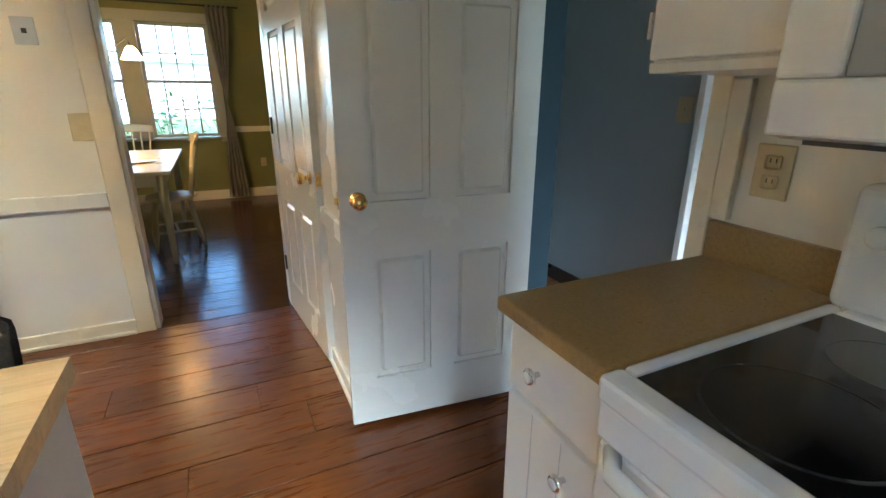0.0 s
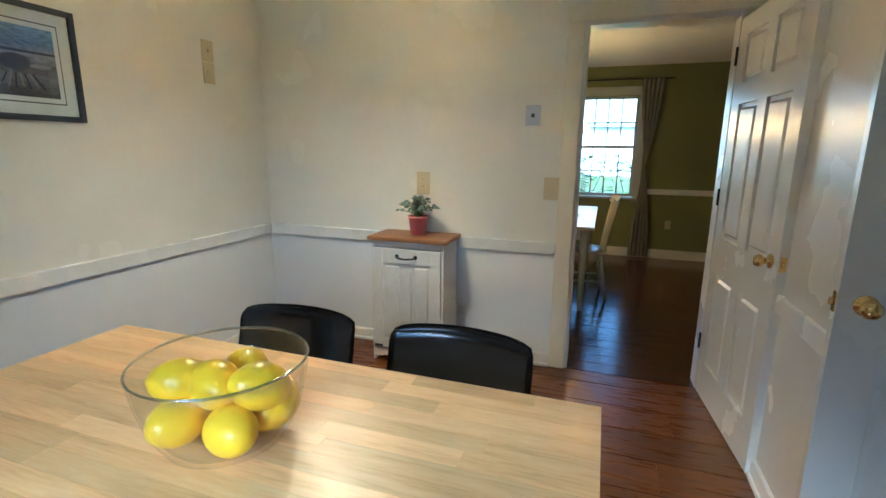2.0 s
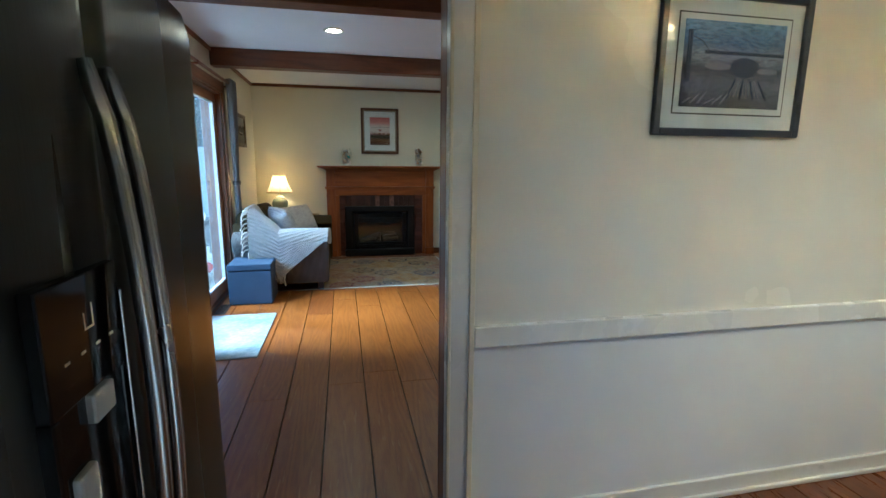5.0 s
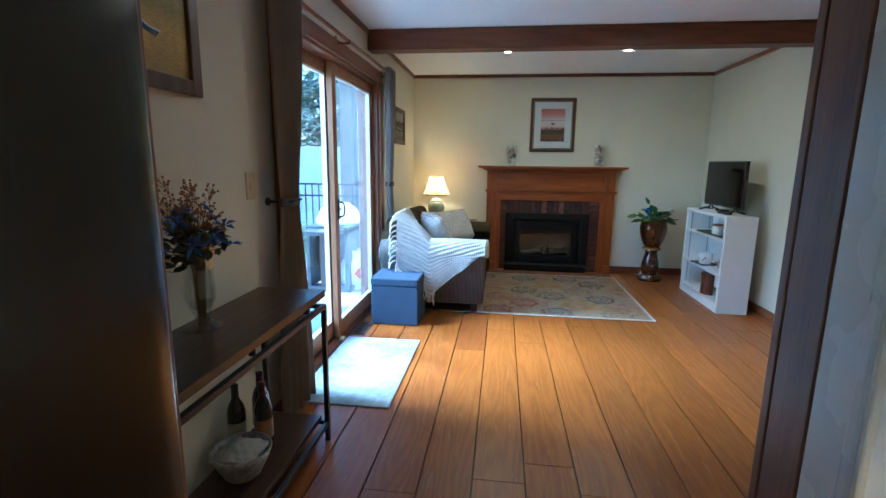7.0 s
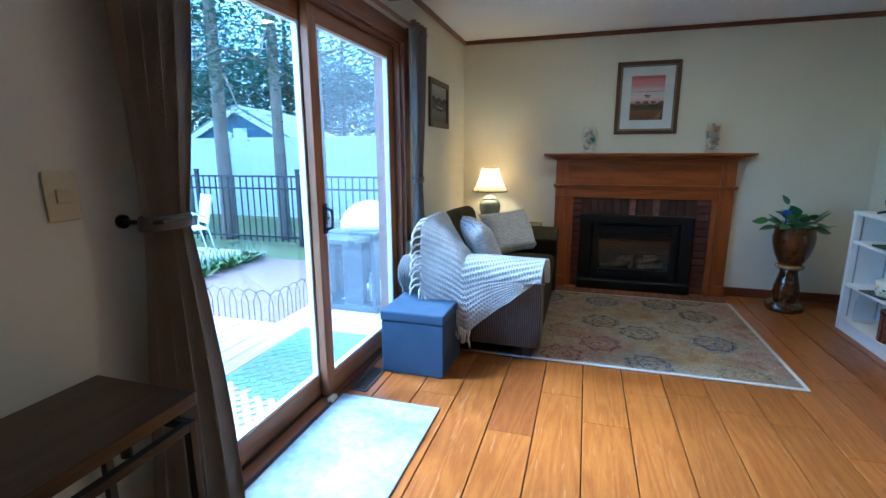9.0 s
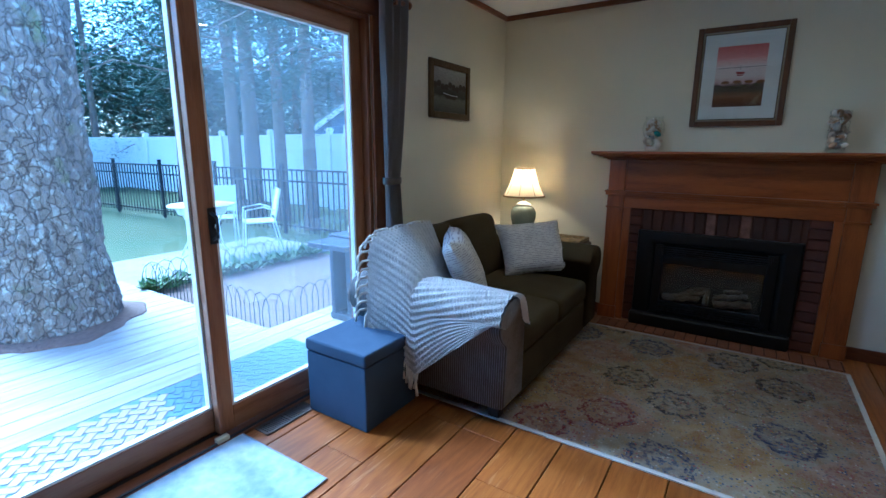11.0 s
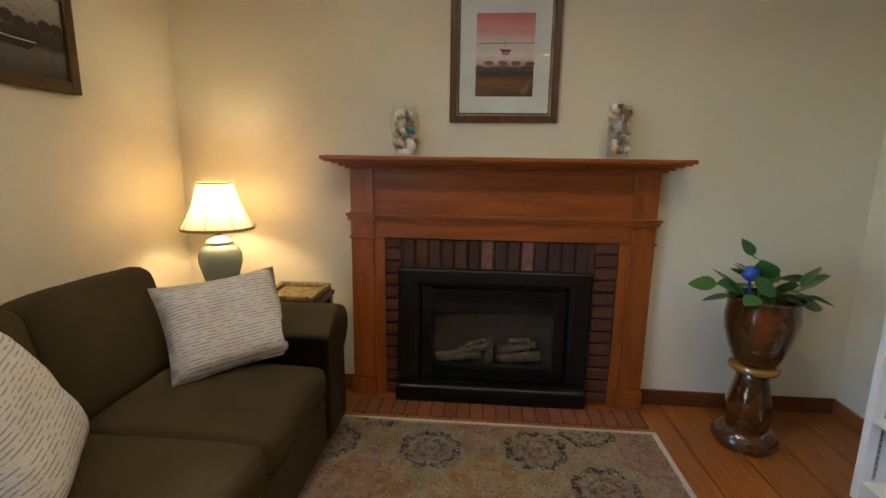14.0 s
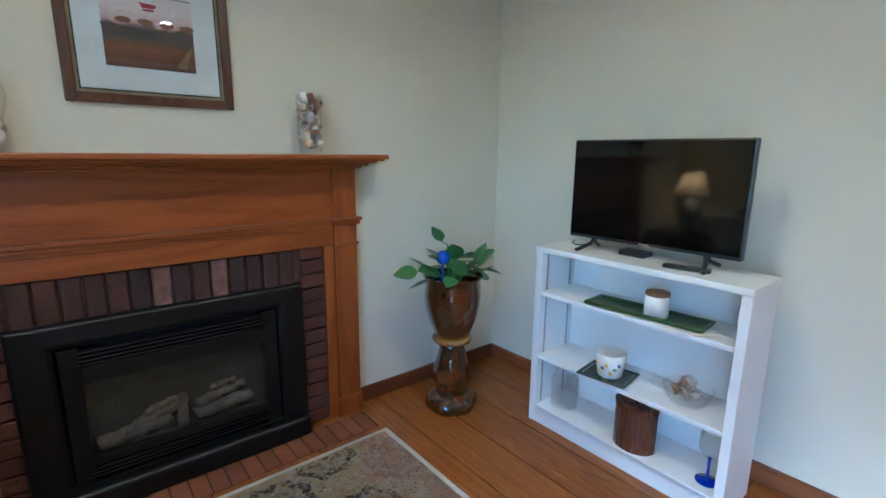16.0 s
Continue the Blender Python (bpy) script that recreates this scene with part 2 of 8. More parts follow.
PANE_HAZY = pane_mat("window_glass_veiled", base=0.07, haze=0.03)
CLEAR = pane_mat("clear_glass", (0.99, 0.995, 0.995), 0.012, 0.5)

# ---- mesh helpers ----
POSES = {}


def thing(name, m, label, category, group=""):
    ob = new(name)
    ob.empty_display_size = 0.1
    ob.matrix_basis = m
    return tagged(ob, label, category, group)


def finish(bm, name, material, smooth=False):
    me = bpy.data.meshes.new(name)
    bm.normal_update()
    if smooth:
        for f in bm.faces:
            f.smooth = True
    bm.to_mesh(me)
    bm.free()
    me.materials.append(material)
    return me


def part(name, bm, material, parent, label="", smooth=False, m=None):
    """One mesh object under a thing or a part, in the parent's own coordinates."""
    ob = new(name, finish(bm, name, material, smooth))
    ob.parent = parent
    if m is not None:
        ob.matrix_basis = m
    return tagged(ob, label)


def solid(name, bm, material, label="", category="", kind="", group="", smooth=False, m=None):
    ob = new(name, finish(bm, name, material, smooth))
    if m is not None:
        ob.matrix_basis = m
    return tagged(ob, label, category, group, kind)


def box(x0, x1, y0, y1, z0, z1, bevel=0.0, seg=2, bm=None):
    bm = bm or bmesh.new()
    r = bmesh.ops.create_cube(bm, size=1.0, matrix=Matrix.LocRotScale(((x0 + x1) / 2, (y0 + y1) / 2, (z0 + z1) / 2), None, (abs(x1 - x0), abs(y1 - y0), abs(z1 - z0))))
    if bevel:
        es = list({e for v in r["verts"] for e in v.link_edges})
        bmesh.ops.bevel(bm, geom=es, offset=bevel, segments=seg, affect='EDGES', profile=0.5)
    return bm


def boxes(rows, bevel=0.0):
    bm = bmesh.new()
    for r in rows:
        box(*r, bevel=bevel, bm=bm)
    return bm


def cyl(x, y, z0, z1, r0, r1=None, n=24, bm=None, cap=True):
    bm = bm or bmesh.new()
    bmesh.ops.create_cone(bm, cap_ends=cap, segments=n, radius1=r0, radius2=r0 if r1 is None else r1, depth=z1 - z0, matrix=Matrix.Translation((x, y, (z0 + z1) / 2)))
    return bm


def ball(x, y, z, r, sx=1, sy=1, sz=1, n=16, bm=None):
    bm = bm or bmesh.new()
    bmesh.ops.create_uvsphere(bm, u_segments=n, v_segments=max(6, n // 2), radius=r, matrix=Matrix.LocRotScale((x, y, z), None, (sx, sy, sz)))
    return bm


def lathe(profile, n=32, x=0, y=0, z=0, bm=None, wob=None):
    """Turned about the z axis from (radius, height) pairs; a radius of 0 closes an end."""
    bm = bm or bmesh.new()
    rings = []
    for r, h in profile:
        if r <= 1e-5:
            rings.append([bm.verts.new((x, y, z + h))])
        else:
            rings.append([bm.verts.new((x + r * (wob(a, h) if wob else 1) * math.cos(a), y + r * (wob(a, h) if wob else 1) * math.sin(a), z + h)) for a in (2 * math.pi * i / n for i in range(n))])
    for a, b in zip(rings, rings[1:]):
        for i in range(n):
            j = (i + 1) % n
            if len(a) == 1 and len(b) == 1:
                continue
            if len(a) == 1:
                bm.faces.new((a[0], b[j], b[i]))
            elif len(b) == 1:
                bm.faces.new((a[i], a[j], b[0]))
            else:
                bm.faces.new((a[i], a[j], b[j], b[i]))
    bmesh.ops.recalc_face_normals(bm, faces=bm.faces)
    return bm


def tube(points, r, n=8, bm=None, r1=None):
    """A round bar along points; r1: its radius at the far end."""
    bm = bm or bmesh.new()
    pts = [Vector(p) for p in points]
    rings = []
    for i, p in enumerate(pts):
        d = (pts[min(i + 1, len(pts) - 1)] - pts[max(i - 1, 0)]).normalized()
        up = Vector((0, 0, 1)) if abs(d.z) < 0.9 else Vector((1, 0, 0))
        s = d.cross(up).normalized()
        t = s.cross(d).normalized()
        rr = r if r1 is None else r + (r1 - r) * i / (len(pts) - 1)
        rings.append([bm.verts.new(p + rr * (math.cos(a) * s + math.sin(a) * t)) for a in (2 * math.pi * k / n for k in range(n))])
    for a, b in zip(rings, rings[1:]):
        for k in range(n):
            bm.faces.new((a[k], a[(k + 1) % n], b[(k + 1) % n], b[k]))
    bm.faces.new(rings[0])
    bm.faces.new(list(reversed(rings[-1])))
    bmesh.ops.recalc_face_normals(bm, faces=bm.faces)
    return bm


def grid(nu, nv, f, bm=None, thick=0.0):
    """A sheet f(u, v) with u and v from 0 to 1, given a back when thick."""
    bm = bm or bmesh.new()
    vs = [[bm.verts.new(f(i / nu, j / nv)) for j in range(nv + 1)] for i in range(nu + 1)]
    fs = [bm.faces.new((vs[i][j], vs[i + 1][j], vs[i + 1][j + 1], vs[i][j + 1])) for i in range(nu) for j in range(nv)]
    if thick:
        bmesh.ops.solidify(bm, geom=fs, thickness=thick)
    return bm


def pillow(w, h, d, n=14, pinch=0.08):
    """A stuffed square, thickest in the middle, with drawn-out corners; lies in the xz plane."""
    bm = bmesh.new()
    for side in (1, -1):
        def f(u, v, s=side):
            a, b = 2 * u - 1, 2 * v - 1
            k = ((1 - a ** 4) * (1 - b ** 4)) ** 0.5
            q = 1 - pinch * (1 - a * a) * abs(b) ** 3
            p = 1 - pinch * (1 - b * b) * abs(a) ** 3
            return (a * w / 2 * p, s * d / 2 * k + 0.006 * noise.noise((a * 3, b * 3, s)), b * h / 2 * q)
        grid(n, n, f, bm)
    bmesh.ops.remove_doubles(bm, verts=bm.verts, dist=0.0015)
    bmesh.ops.recalc_face_normals(bm, faces=bm.faces)
    return bm


# ---- rooms ----
KX, KN = -2.85, 3.27          # kitchen: west wall face, north wall face
LE, LW, LS, LN = -3.0, -8.44, -0.872, 2.71   # living room faces
H = 2.44


def structure(name, bm, material, label=""):
    return solid(name, bm, material, label, "", "structure")


structure("wall_kitchen_west", boxes([(LE + .075, KX, -0.9, -0.27, 0, H), (LE + .075, KX, 0.70, KN + .13, 0, H), (LE + .075, KX, -0.27, 0.70, 2.08, H)]), WALL_WHITE, "warm white painted kitchen wall with a doorway")
structure("wall_living_east", boxes([(LE, LE + .075, LS - .2, -0.27, 0, H), (LE, LE + .075, 0.70, LN + .12, 0, H), (LE, LE + .075, -0.27, 0.70, 2.08, H)]), WALL_CREAM, "cream painted living room wall with a doorway")
structure("wall_kitchen_north", boxes([(KX, -0.635, KN, KN + .065, 0, H), (0.145, 0.98, KN, KN + .065, 0, H), (-0.635, 0.145, KN, KN + .065, 2.08, H)]), WALL_WHITE, "warm white painted kitchen wall with a door opening")
structure("wall_dining_south", boxes([(-3.4, -0.635, KN + .065, KN + .13, 0, H), (0.145, 1.9, KN + .065, KN + .13, 0, H), (-0.635, 0.145, KN + .065, KN + .13, 2.08, H)]), WALL_GREEN, "olive green dining room wall")
structure("wall_pantry_west", box(0.235, 0.33, 2.02, KN, 0, H), WALL_WHITE, "warm white wall beside the open door")
structure("wall_pantry_south", box(0.33, 0.98, 2.02, 2.12, 0, H), WALL_WHITE, "warm white wall behind the open door")
structure("wall_kitchen_east", boxes([(0.98, 1.08, -0.9, 1.14, 0, H), (0.98, 1.08, 1.93, KN + .13, 0, H), (0.98, 1.08, 1.14, 1.93, 2.05, H)]), WALL_WHITE, "warm white kitchen wall behind the stove with a hall doorway")
structure("wall_kitchen_south", boxes([(LE, -1.30, -0.95, -0.85, 0, H), (-.20, 1.08, -0.95, -0.85, 0, H), (-1.30, -.20, -0.95, -0.85, 0, 1.08), (-1.30, -.20, -0.95, -0.85, 1.87, H)]), WALL_WHITE, "plain kitchen wall with a window opening")
structure("wall_hall_east", box(1.98, 2.08, -0.9, 3.5, 0, H), WALL_GREY, "blue-grey painted hall wall")
structure("wall_hall_north", box(1.08, 1.98, 3.27, 3.4, 0, H), WALL_GREY, "blue-grey painted hall end wall")
structure("wall_hall_south", boxes([(1.08, 1.98, -0.9, -0.8, 0, 0.2), (1.08, 1.98, -0.9, -0.8, 2.1, H), (1.08, 1.2, -0.9, -0.8, .2, 2.1), (1.93, 1.98, -.9, -.8, .2, 2.1)]), WALL_GREY, "blue-grey painted hall end wall with a window opening")
structure("wall_hall_west", boxes([(1.08, 1.095, -0.8, 1.10, 0, H), (1.08, 1.095, 1.97, 3.27, 0, H)]), WALL_GREY, "blue-grey painted inner hall wall")
SX0, SX1 = -6.70, -4.72       # sliding door opening
structure("wall_living_south", boxes([(LW - .15, SX0, LS - .2, LS, 0, H), (SX1, LE, LS - .2, LS, 0, H), (SX0, SX1, LS - .2, LS, 2.08, H)]), WALL_CREAM, "cream painted wall with a wide sliding door opening")
structure("wall_living_west", box(LW - .15, LW, LS, LN, 0, H), WALL_CREAM, "cream painted fireplace wall")
structure("wall_living_north", boxes([(LW - .15, -6.27, LN, LN + .12, 0, H), (-5.37, LE, LN, LN + .12, 0, H), (-6.27, -5.37, LN, LN + .12, 2.05, H)]), WALL_CREAM, "cream painted wall with a wooden door")
DW = 7.02
structure("wall_dining_north", boxes([(-3.4, -1.80, DW, DW + .12, 0, H + .06), (-0.12, 1.9, DW, DW + .12, 0, H + .06), (-1.80, -0.12, DW, DW + .12, 0, 0.79), (-1.80, -0.12, DW, DW + .12, 2.08, H + .06)]), WALL_GREEN, "olive green wall with a double window")
structure("wall_dining_east", box(1.9, 2.0, KN, DW + .12, 0, H), WALL_GREEN, "olive green dining room wall")
structure("wall_dining_west", box(-3.5, -3.4, KN, DW + .12, 0, H), WALL_GREEN, "olive green dining room wall")
for nm, r in (("ceiling_kitchen", (LE + .075, 2.08, -0.95, KN + .065, H, H + .1)), ("ceiling_living", (LW - .15, LE + .075, LS - .2, LN + .12, H, H + .1)), ("ceiling_dining", (-3.5, 2.0, KN + .065, DW + .12, H, H + .1))):
    structure(nm, box(*r), CEILING, "plain white painted ceiling")
for nm, r in (("floor_kitchen", (LE, 2.08, -0.95, KN + .02, -.12, -.02)), ("floor_living", (LW - .15, LE, LS - .2, LN + .12, -.12, -.02)), ("floor_dining", (-3.5, 2.0, KN + .02, DW + .12, -.12, -.02))):
    structure(nm, box(*r), OAK_DARK, "wide pine floorboards, worn and varnished" if "dining" not in nm else "dark polished wooden floor")

# ---- trim, doors and windows ----


def trim(name, rows, material, label="", bevel=0.004):
    return structure(name, boxes(rows, bevel), material, label)


# crown strip, beams and baseboards of the living room
trim("trim_crown_west", [(LW, LW + .022, LS, LN, H - .04, H - .002)], BEAM, "thin dark wooden ceiling trim")
trim("trim_crown_south", [(LW + .022, LE, LS, LS + .022, H - .04, H - .002)], WOOD_X, "thin dark wooden ceiling trim")
trim("trim_crown_north", [(LW + .022, LE, LN - .022, LN, H - .04, H - .002)], WOOD_X, "thin dark wooden ceiling trim")
for _x in (-6.38, -4.36):
    structure("trim_beam", box(_x - .13, _x + .02, LS + .004, LN - .004, 2.275, H - .003, 0.006), BEAM, "dark stained wooden ceiling beam")
trim("baseboard_living_west", [(LW, LW + .018, 1.67, LN, 0, .085), (LW, LW + .018, LS, .08, 0, .085)], BEAM, "dark stained wooden baseboard")
trim("baseboard_living_north", [(LW + .018, -6.36, LN - .018, LN, 0, .085), (-5.28, LE, LN - .018, LN, 0, .085)], WOOD_X, "dark stained wooden baseboard")
trim("baseboard_living_south", [(LW + .018, SX0 - .09, LS, LS + .018, 0, .085), (SX1 + .09, LE, LS, LS + .018, 0, .085)], WOOD_X, "dark stained wooden baseboard")

# doorway between kitchen and living room
trim("trim_doorway_kitchen", [(KX, KX + .022, .66, .755, 0, 2.08), (KX, KX + .022, -.355, -.26, 0, 2.08), (KX, KX + .022, -.355, .755, 2.08, 2.17)], TRIM_WHITE, "glossy white door casing", .006)
trim("trim_doorway_bead", [(KX + .022, KX + .032, .735, .755, 0, 2.17), (KX + .022, KX + .030, .66, .672, 0, 2.08)], TRIM_CREAM, "cream outer bead of the casing", .003)
trim("trim_doorway_lining", [(KX - .07, KX, .67, .70, 0, 2.08), (KX - .07, KX, -.27, -.25, 0, 2.08)], TRIM_WHITE, "white door lining")
trim("trim_doorway_wood", [(LE - .022, LE, -.37, -.255, 0, 2.08), (LE - .022, LE, .67, .78, 0, 2.08), (LE, KX - .07, -.27, -.25, 0, 2.08), (LE, KX - .07, .67, .70, 0, 2.08)], WOOD_Z, "dark stained wooden door casing")
trim("trim_doorway_wood_head", [(LE - .022, LE, -.37, .78, 2.08, 2.18)], WOOD_Y, "dark stained wooden door head")

# kitchen chair rail, wainscot and baseboards
trim("trim_chair_rail_west", [(KX, KX + .026, .757, KN, .745, .82)], TRIM_WHITE, "white chair rail")
trim("trim_chair_rail_north", [(KX + .026, -.73, KN - .026, KN, .745, .82)], TRIM_WHITE, "white chair rail")
trim("trim_chair_rail_pantry", [(.215, .235, 2.02, KN, .745, .82)], TRIM_WHITE, "white chair rail")
trim("trim_wainscot_west", [(KX, KX + .006, .757, KN, .085, .745)], WAINSCOT, "smooth white wainscot", 0)
trim("trim_wainscot_north", [(KX + .006, -.73, KN - .006, KN, .085, .745)], WAINSCOT, "smooth white wainscot", 0)
trim("baseboard_kitchen_west", [(KX, KX + .018, .757, KN, 0, .085), (KX, KX + .03, .757, KN, 0, .02)], TRIM_WHITE, "white baseboard with shoe moulding")
trim("baseboard_kitchen_north", [(KX + .018, -.73, KN - .018, KN, 0, .085), (KX + .03, -.73, KN - .03, KN, 0, .02)], TRIM_WHITE, "white baseboard with shoe moulding")
trim("baseboard_pantry", [(.217, .235, 2.02, KN, 0, .085), (.205, .235, 2.02, KN, 0, .02)], TRIM_WHITE, "white baseboard")
trim("trim_casing_dining", [(-.73, -.635, KN - .022, KN, 0, 2.08), (-.73, .235, KN - .022, KN, 2.08, 2.17), (.135, .212, KN - .022, KN, 0, 2.08)], TRIM_CREAM, "cream glossy door casing", .006)
trim("trim_lining_dining", [(-.635, -.615, KN, KN + .13, 0, 2.08), (.125, .145, KN, KN + .13, 0, 2.08), (-.615, .125, KN, KN + .13, 2.06, 2.08)], TRIM_WHITE, "white door lining", .002)
trim("trim_casing_hall", [(.955, .979, 1.107, 1.16, 0, 2.05), (.98, 1.10, 1.14, 1.16, 0, 2.05), (.955, .979, 1.06, 1.107, 1.01, 1.35)], TRIM_CREAM, "cream door casing of the hall opening")
trim("trim_jamb_teal", [(.96, 1.10, 1.915, 1.95, 0, 2.05)], TEAL, "teal painted door jamb")
trim("baseboard_hall", [(1.96, 1.98, 1.9, 3.27, 0, .10)], BLACK_PLASTIC, "dark hall baseboard")
trim("trim_hall_door", [(1.885, 1.975, 1.87, 1.905, 0, 2.05)], TRIM_WHITE, "white edge of a hall door frame")
trim("trim_dining_rail", [(-.05, 1.9, DW - .02, DW, .84, .91)], TRIM_WHITE, "white chair rail")
trim("baseboard_dining", [(-3.4, 1.9, DW - .02, DW, 0, .12)], TRIM_WHITE, "white baseboard")


def panel_door(name, m, w, h, label, knob=0.93, rows=((.20, .72), (.92, 1.60), (1.70, 1.93)), material=DOOR_WHITE, hinges=True):
    """A panelled door leaf: hinge at the origin, the leaf along +x, knob near x = w."""
    d = thing(name, m, label, "door")
    d["kind"] = "structure"
    t, s = .036, .105
    mid = w / 2
    cols = ((s, mid - .05), (mid + .05, w - s))
    bars = [(0, s, 0, t, 0, h), (w - s, w, 0, t, 0, h), (mid - .05, mid + .05, 0, t, 0, h)]
    zs = [0] + [z for r in rows for z in r] + [h]
    for a, b in zip(zs[::2], zs[1::2]):
        for c0, c1 in cols:
            bars.append((c0, c1, 0, t, a, b))
    part("leaf_frame", boxes(bars), material, d)
    for a, b in rows:
        for c0, c1 in cols:
            bm = box(c0, c1, .014, t - .014, a, b)
            box(c0 + .022, c1 - .022, .001, t - .001, a + .022, b - .022, .011, 1, bm)
            part("door_panel", bm, material, d)
    prof = [(0, 0), (.030, 0), (.030, .006), (.012, .010), (.011, .022), (.024, .034), (.027, .046), (.020, .058), (0, .062)]
    for side in (1, -1):
        bm = lathe(prof, 24)
        bmesh.ops.transform(bm, matrix=pose(w - .065, t if side > 0 else 0, knob, -90 if side > 0 else 90), verts=bm.verts)
        part("door_knob", bm, BRASS, d, "round polished brass knob", True)
    part("latch_plate", box(w - .001, w + .003, .006, t - .006, knob - .03, knob + .03), BRASS, d)
    part("latch_bolt", box(w + .002, w + .014, .012, t - .012, knob - .011, knob + .011, .003), BRASS, d)
    if hinges:
        for z in (.25, 1.08, 1.8):
            part("hinge", cyl(-.006, -.004, z, z + .09, .007, n=10), BLACK_METAL, d, "dark butt hinge")
    return d


# leaf A stands open along the pantry wall, leaf B is folded back beside the hall opening
panel_door("door_dining", Matrix.Translation((.125, KN - .02, .012)) @ pose(0, 0, 0, 0, 0, -84.5), .775, 2.02, "glossy cream-white six-panel door, standing open")
panel_door("door_hall", Matrix.Translation((.945, 1.88, .026)) @ pose(0, 0, 0, 0, 0, 174), .765, 2.02, "white six-panel door with brass knob, folded open")

# wooden entrance door of the living room
trim("trim_entry_casing", [(-6.37, -6.27, LN - .022, LN, 0, 2.05), (-5.37, -5.27, LN - .022, LN, 0, 2.05)], WOOD_Z, "stained wooden door casing")
trim("trim_entry_head", [(-6.37, -5.27, LN - .022, LN, 2.05, 2.15)], WOOD_X, "stained wooden door casing head")
panel_door("door_entry", Matrix.Translation((-6.265, LN + .02, .015)), .89, 2.03, "stained wooden panelled door, closed", material=WOOD_Z)
trim("trim_threshold", [(-6.27, -5.37, LN - .03, LN + .11, 0, .014)], STEEL_PLATE, "metal door threshold")

# the sliding glass door
SY = LS - .10
trim("trim_slider_casing", [(SX0 - .09, SX0, LS, LS + .022, 0, 2.07), (SX1, SX1 + .09, LS, LS + .022, 0, 2.07)], WOOD_Z, "stained wooden casing of the glass door")
trim("trim_slider_head", [(SX0 - .09, SX1 + .09, LS, LS + .022, 2.07, 2.17)], WOOD_X, "stained wooden head casing of the glass door")
trim("trim_slider_jamb", [(SX0, SX0 + .03, LS - .19, LS, 0, 2.08), (SX1 - .03, SX1, LS - .19, LS, 0, 2.08)], WOOD_Z, "stained wooden jamb lining")
trim("trim_slider_lining", [(SX0 + .03, SX1 - .03, LS - .19, LS, 2.05, 2.08)], WOOD_X, "stained wooden head lining")
trim("trim_slider_sill", [(SX0 + .03, SX1 - .03, LS - .19, LS - .002, -.02, .012)], WOOD_X, "dark wooden door sill")
trim("trim_slider_track", [(SX0 + .03, SX1 - .03, SY - .045, SY - .037, .012, .026), (SX0 + .03, SX1 - .03, SY + .003, SY + .01, .012, .026), (SX0 + .03, SX1 - .03, LS - .02, LS - .008, .012, .02)], BLACK_METAL, "dark metal door track", 0.001)


def glass_leaf(name, x0, x1, y, label, handle=None, st=.075):
    d = thing(name, pose(0, 0, 0), label, "glass door")
    d["kind"] = "structure"
    z0, z1, t = .026, 2.05, .042
    for xx, n in ((x0, "stile"), (x1 - st, "stile")):
        part(n, box(xx, xx + st, y - t / 2, y + t / 2, z0, z1, .004), LIGHT_Z, d)
    part("top_rail", box(x0 + st, x1 - st, y - t / 2, y + t / 2, z1 - .085, z1, .004), LIGHT_X, d)
    part("bottom_rail", box(x0 + st, x1 - st, y - t / 2, y + t / 2, z0, z0 + .115, .004), LIGHT_X, d)
    bm = boxes([(x0 + st, x0 + st + .012, y - .016, y + .016, z0 + .115, z1 - .085), (x1 - st - .012, x1 - st, y - .016, y + .016, z0 + .115, z1 - .085), (x0 + st + .012, x1 - st - .012, y - .016, y + .016, z0 + .115, z0 + .127), (x0 + st + .012, x1 - st - .012, y - .016, y + .016, z1 - .097, z1 - .085)])
    part("glazing_bead", bm, TRIM_WHITE, d, "white glazing bead")
    p = part("pane", box(x0 + st + .006, x1 - st - .006, y - .003, y + .003, z0 + .12, z1 - .09), PANE_HAZY if x0 < -5.9 else PANE, d, "clear window glass")
    p.visible_shadow = False
    if handle:
        h = part("handle_plate", box(handle - .018, handle + .018, y + t / 2, y + t / 2 + .008, .93, 1.09, .003), BLACK_METAL, d, "black metal door handle")
        part("handle_grip", tube([(handle + .006, y + t / 2 + .006, .95), (handle + .006, y + t / 2 + .045, .965), (handle + .006, y + t / 2 + .05, 1.01), (handle + .006, y + t / 2 + .045, 1.055), (handle + .006, y + t / 2 + .006, 1.07)], .008), BLACK_METAL, d)
        part("latch_lever", box(handle - .006, handle + .006, y + t / 2 + .008, y + t / 2 + .03, 1.0, 1.02, .002), CHROME, d)
    return d


LIGHT_X = plank_mat("door_frame_wood_x", (0.16, 0.06, 0.02), (0.27, 0.115, 0.045), (0.34, 0.16, 0.07), 0.35, 0.04, 0)
LIGHT_Z = plank_mat("door_frame_wood_z", (0.16, 0.06, 0.02), (0.27, 0.115, 0.045), (0.34, 0.16, 0.07), 0.35, 0.04, 2)
glass_leaf("door_glass_fixed", -5.72, SX1 - .03, SY - .02, "fixed wooden-framed glass panel of the patio door")
glass_leaf("door_glass_sliding", SX0 + .03, -5.64, SY + .03, "wooden-framed sliding glass panel, closed", handle=-5.70)
solid("track_stop", box(-5.66, -5.60, LS - .035, LS - .005, .013, .035, .003), IVORY, "small pale plastic stop on the sliding track", "door stop")

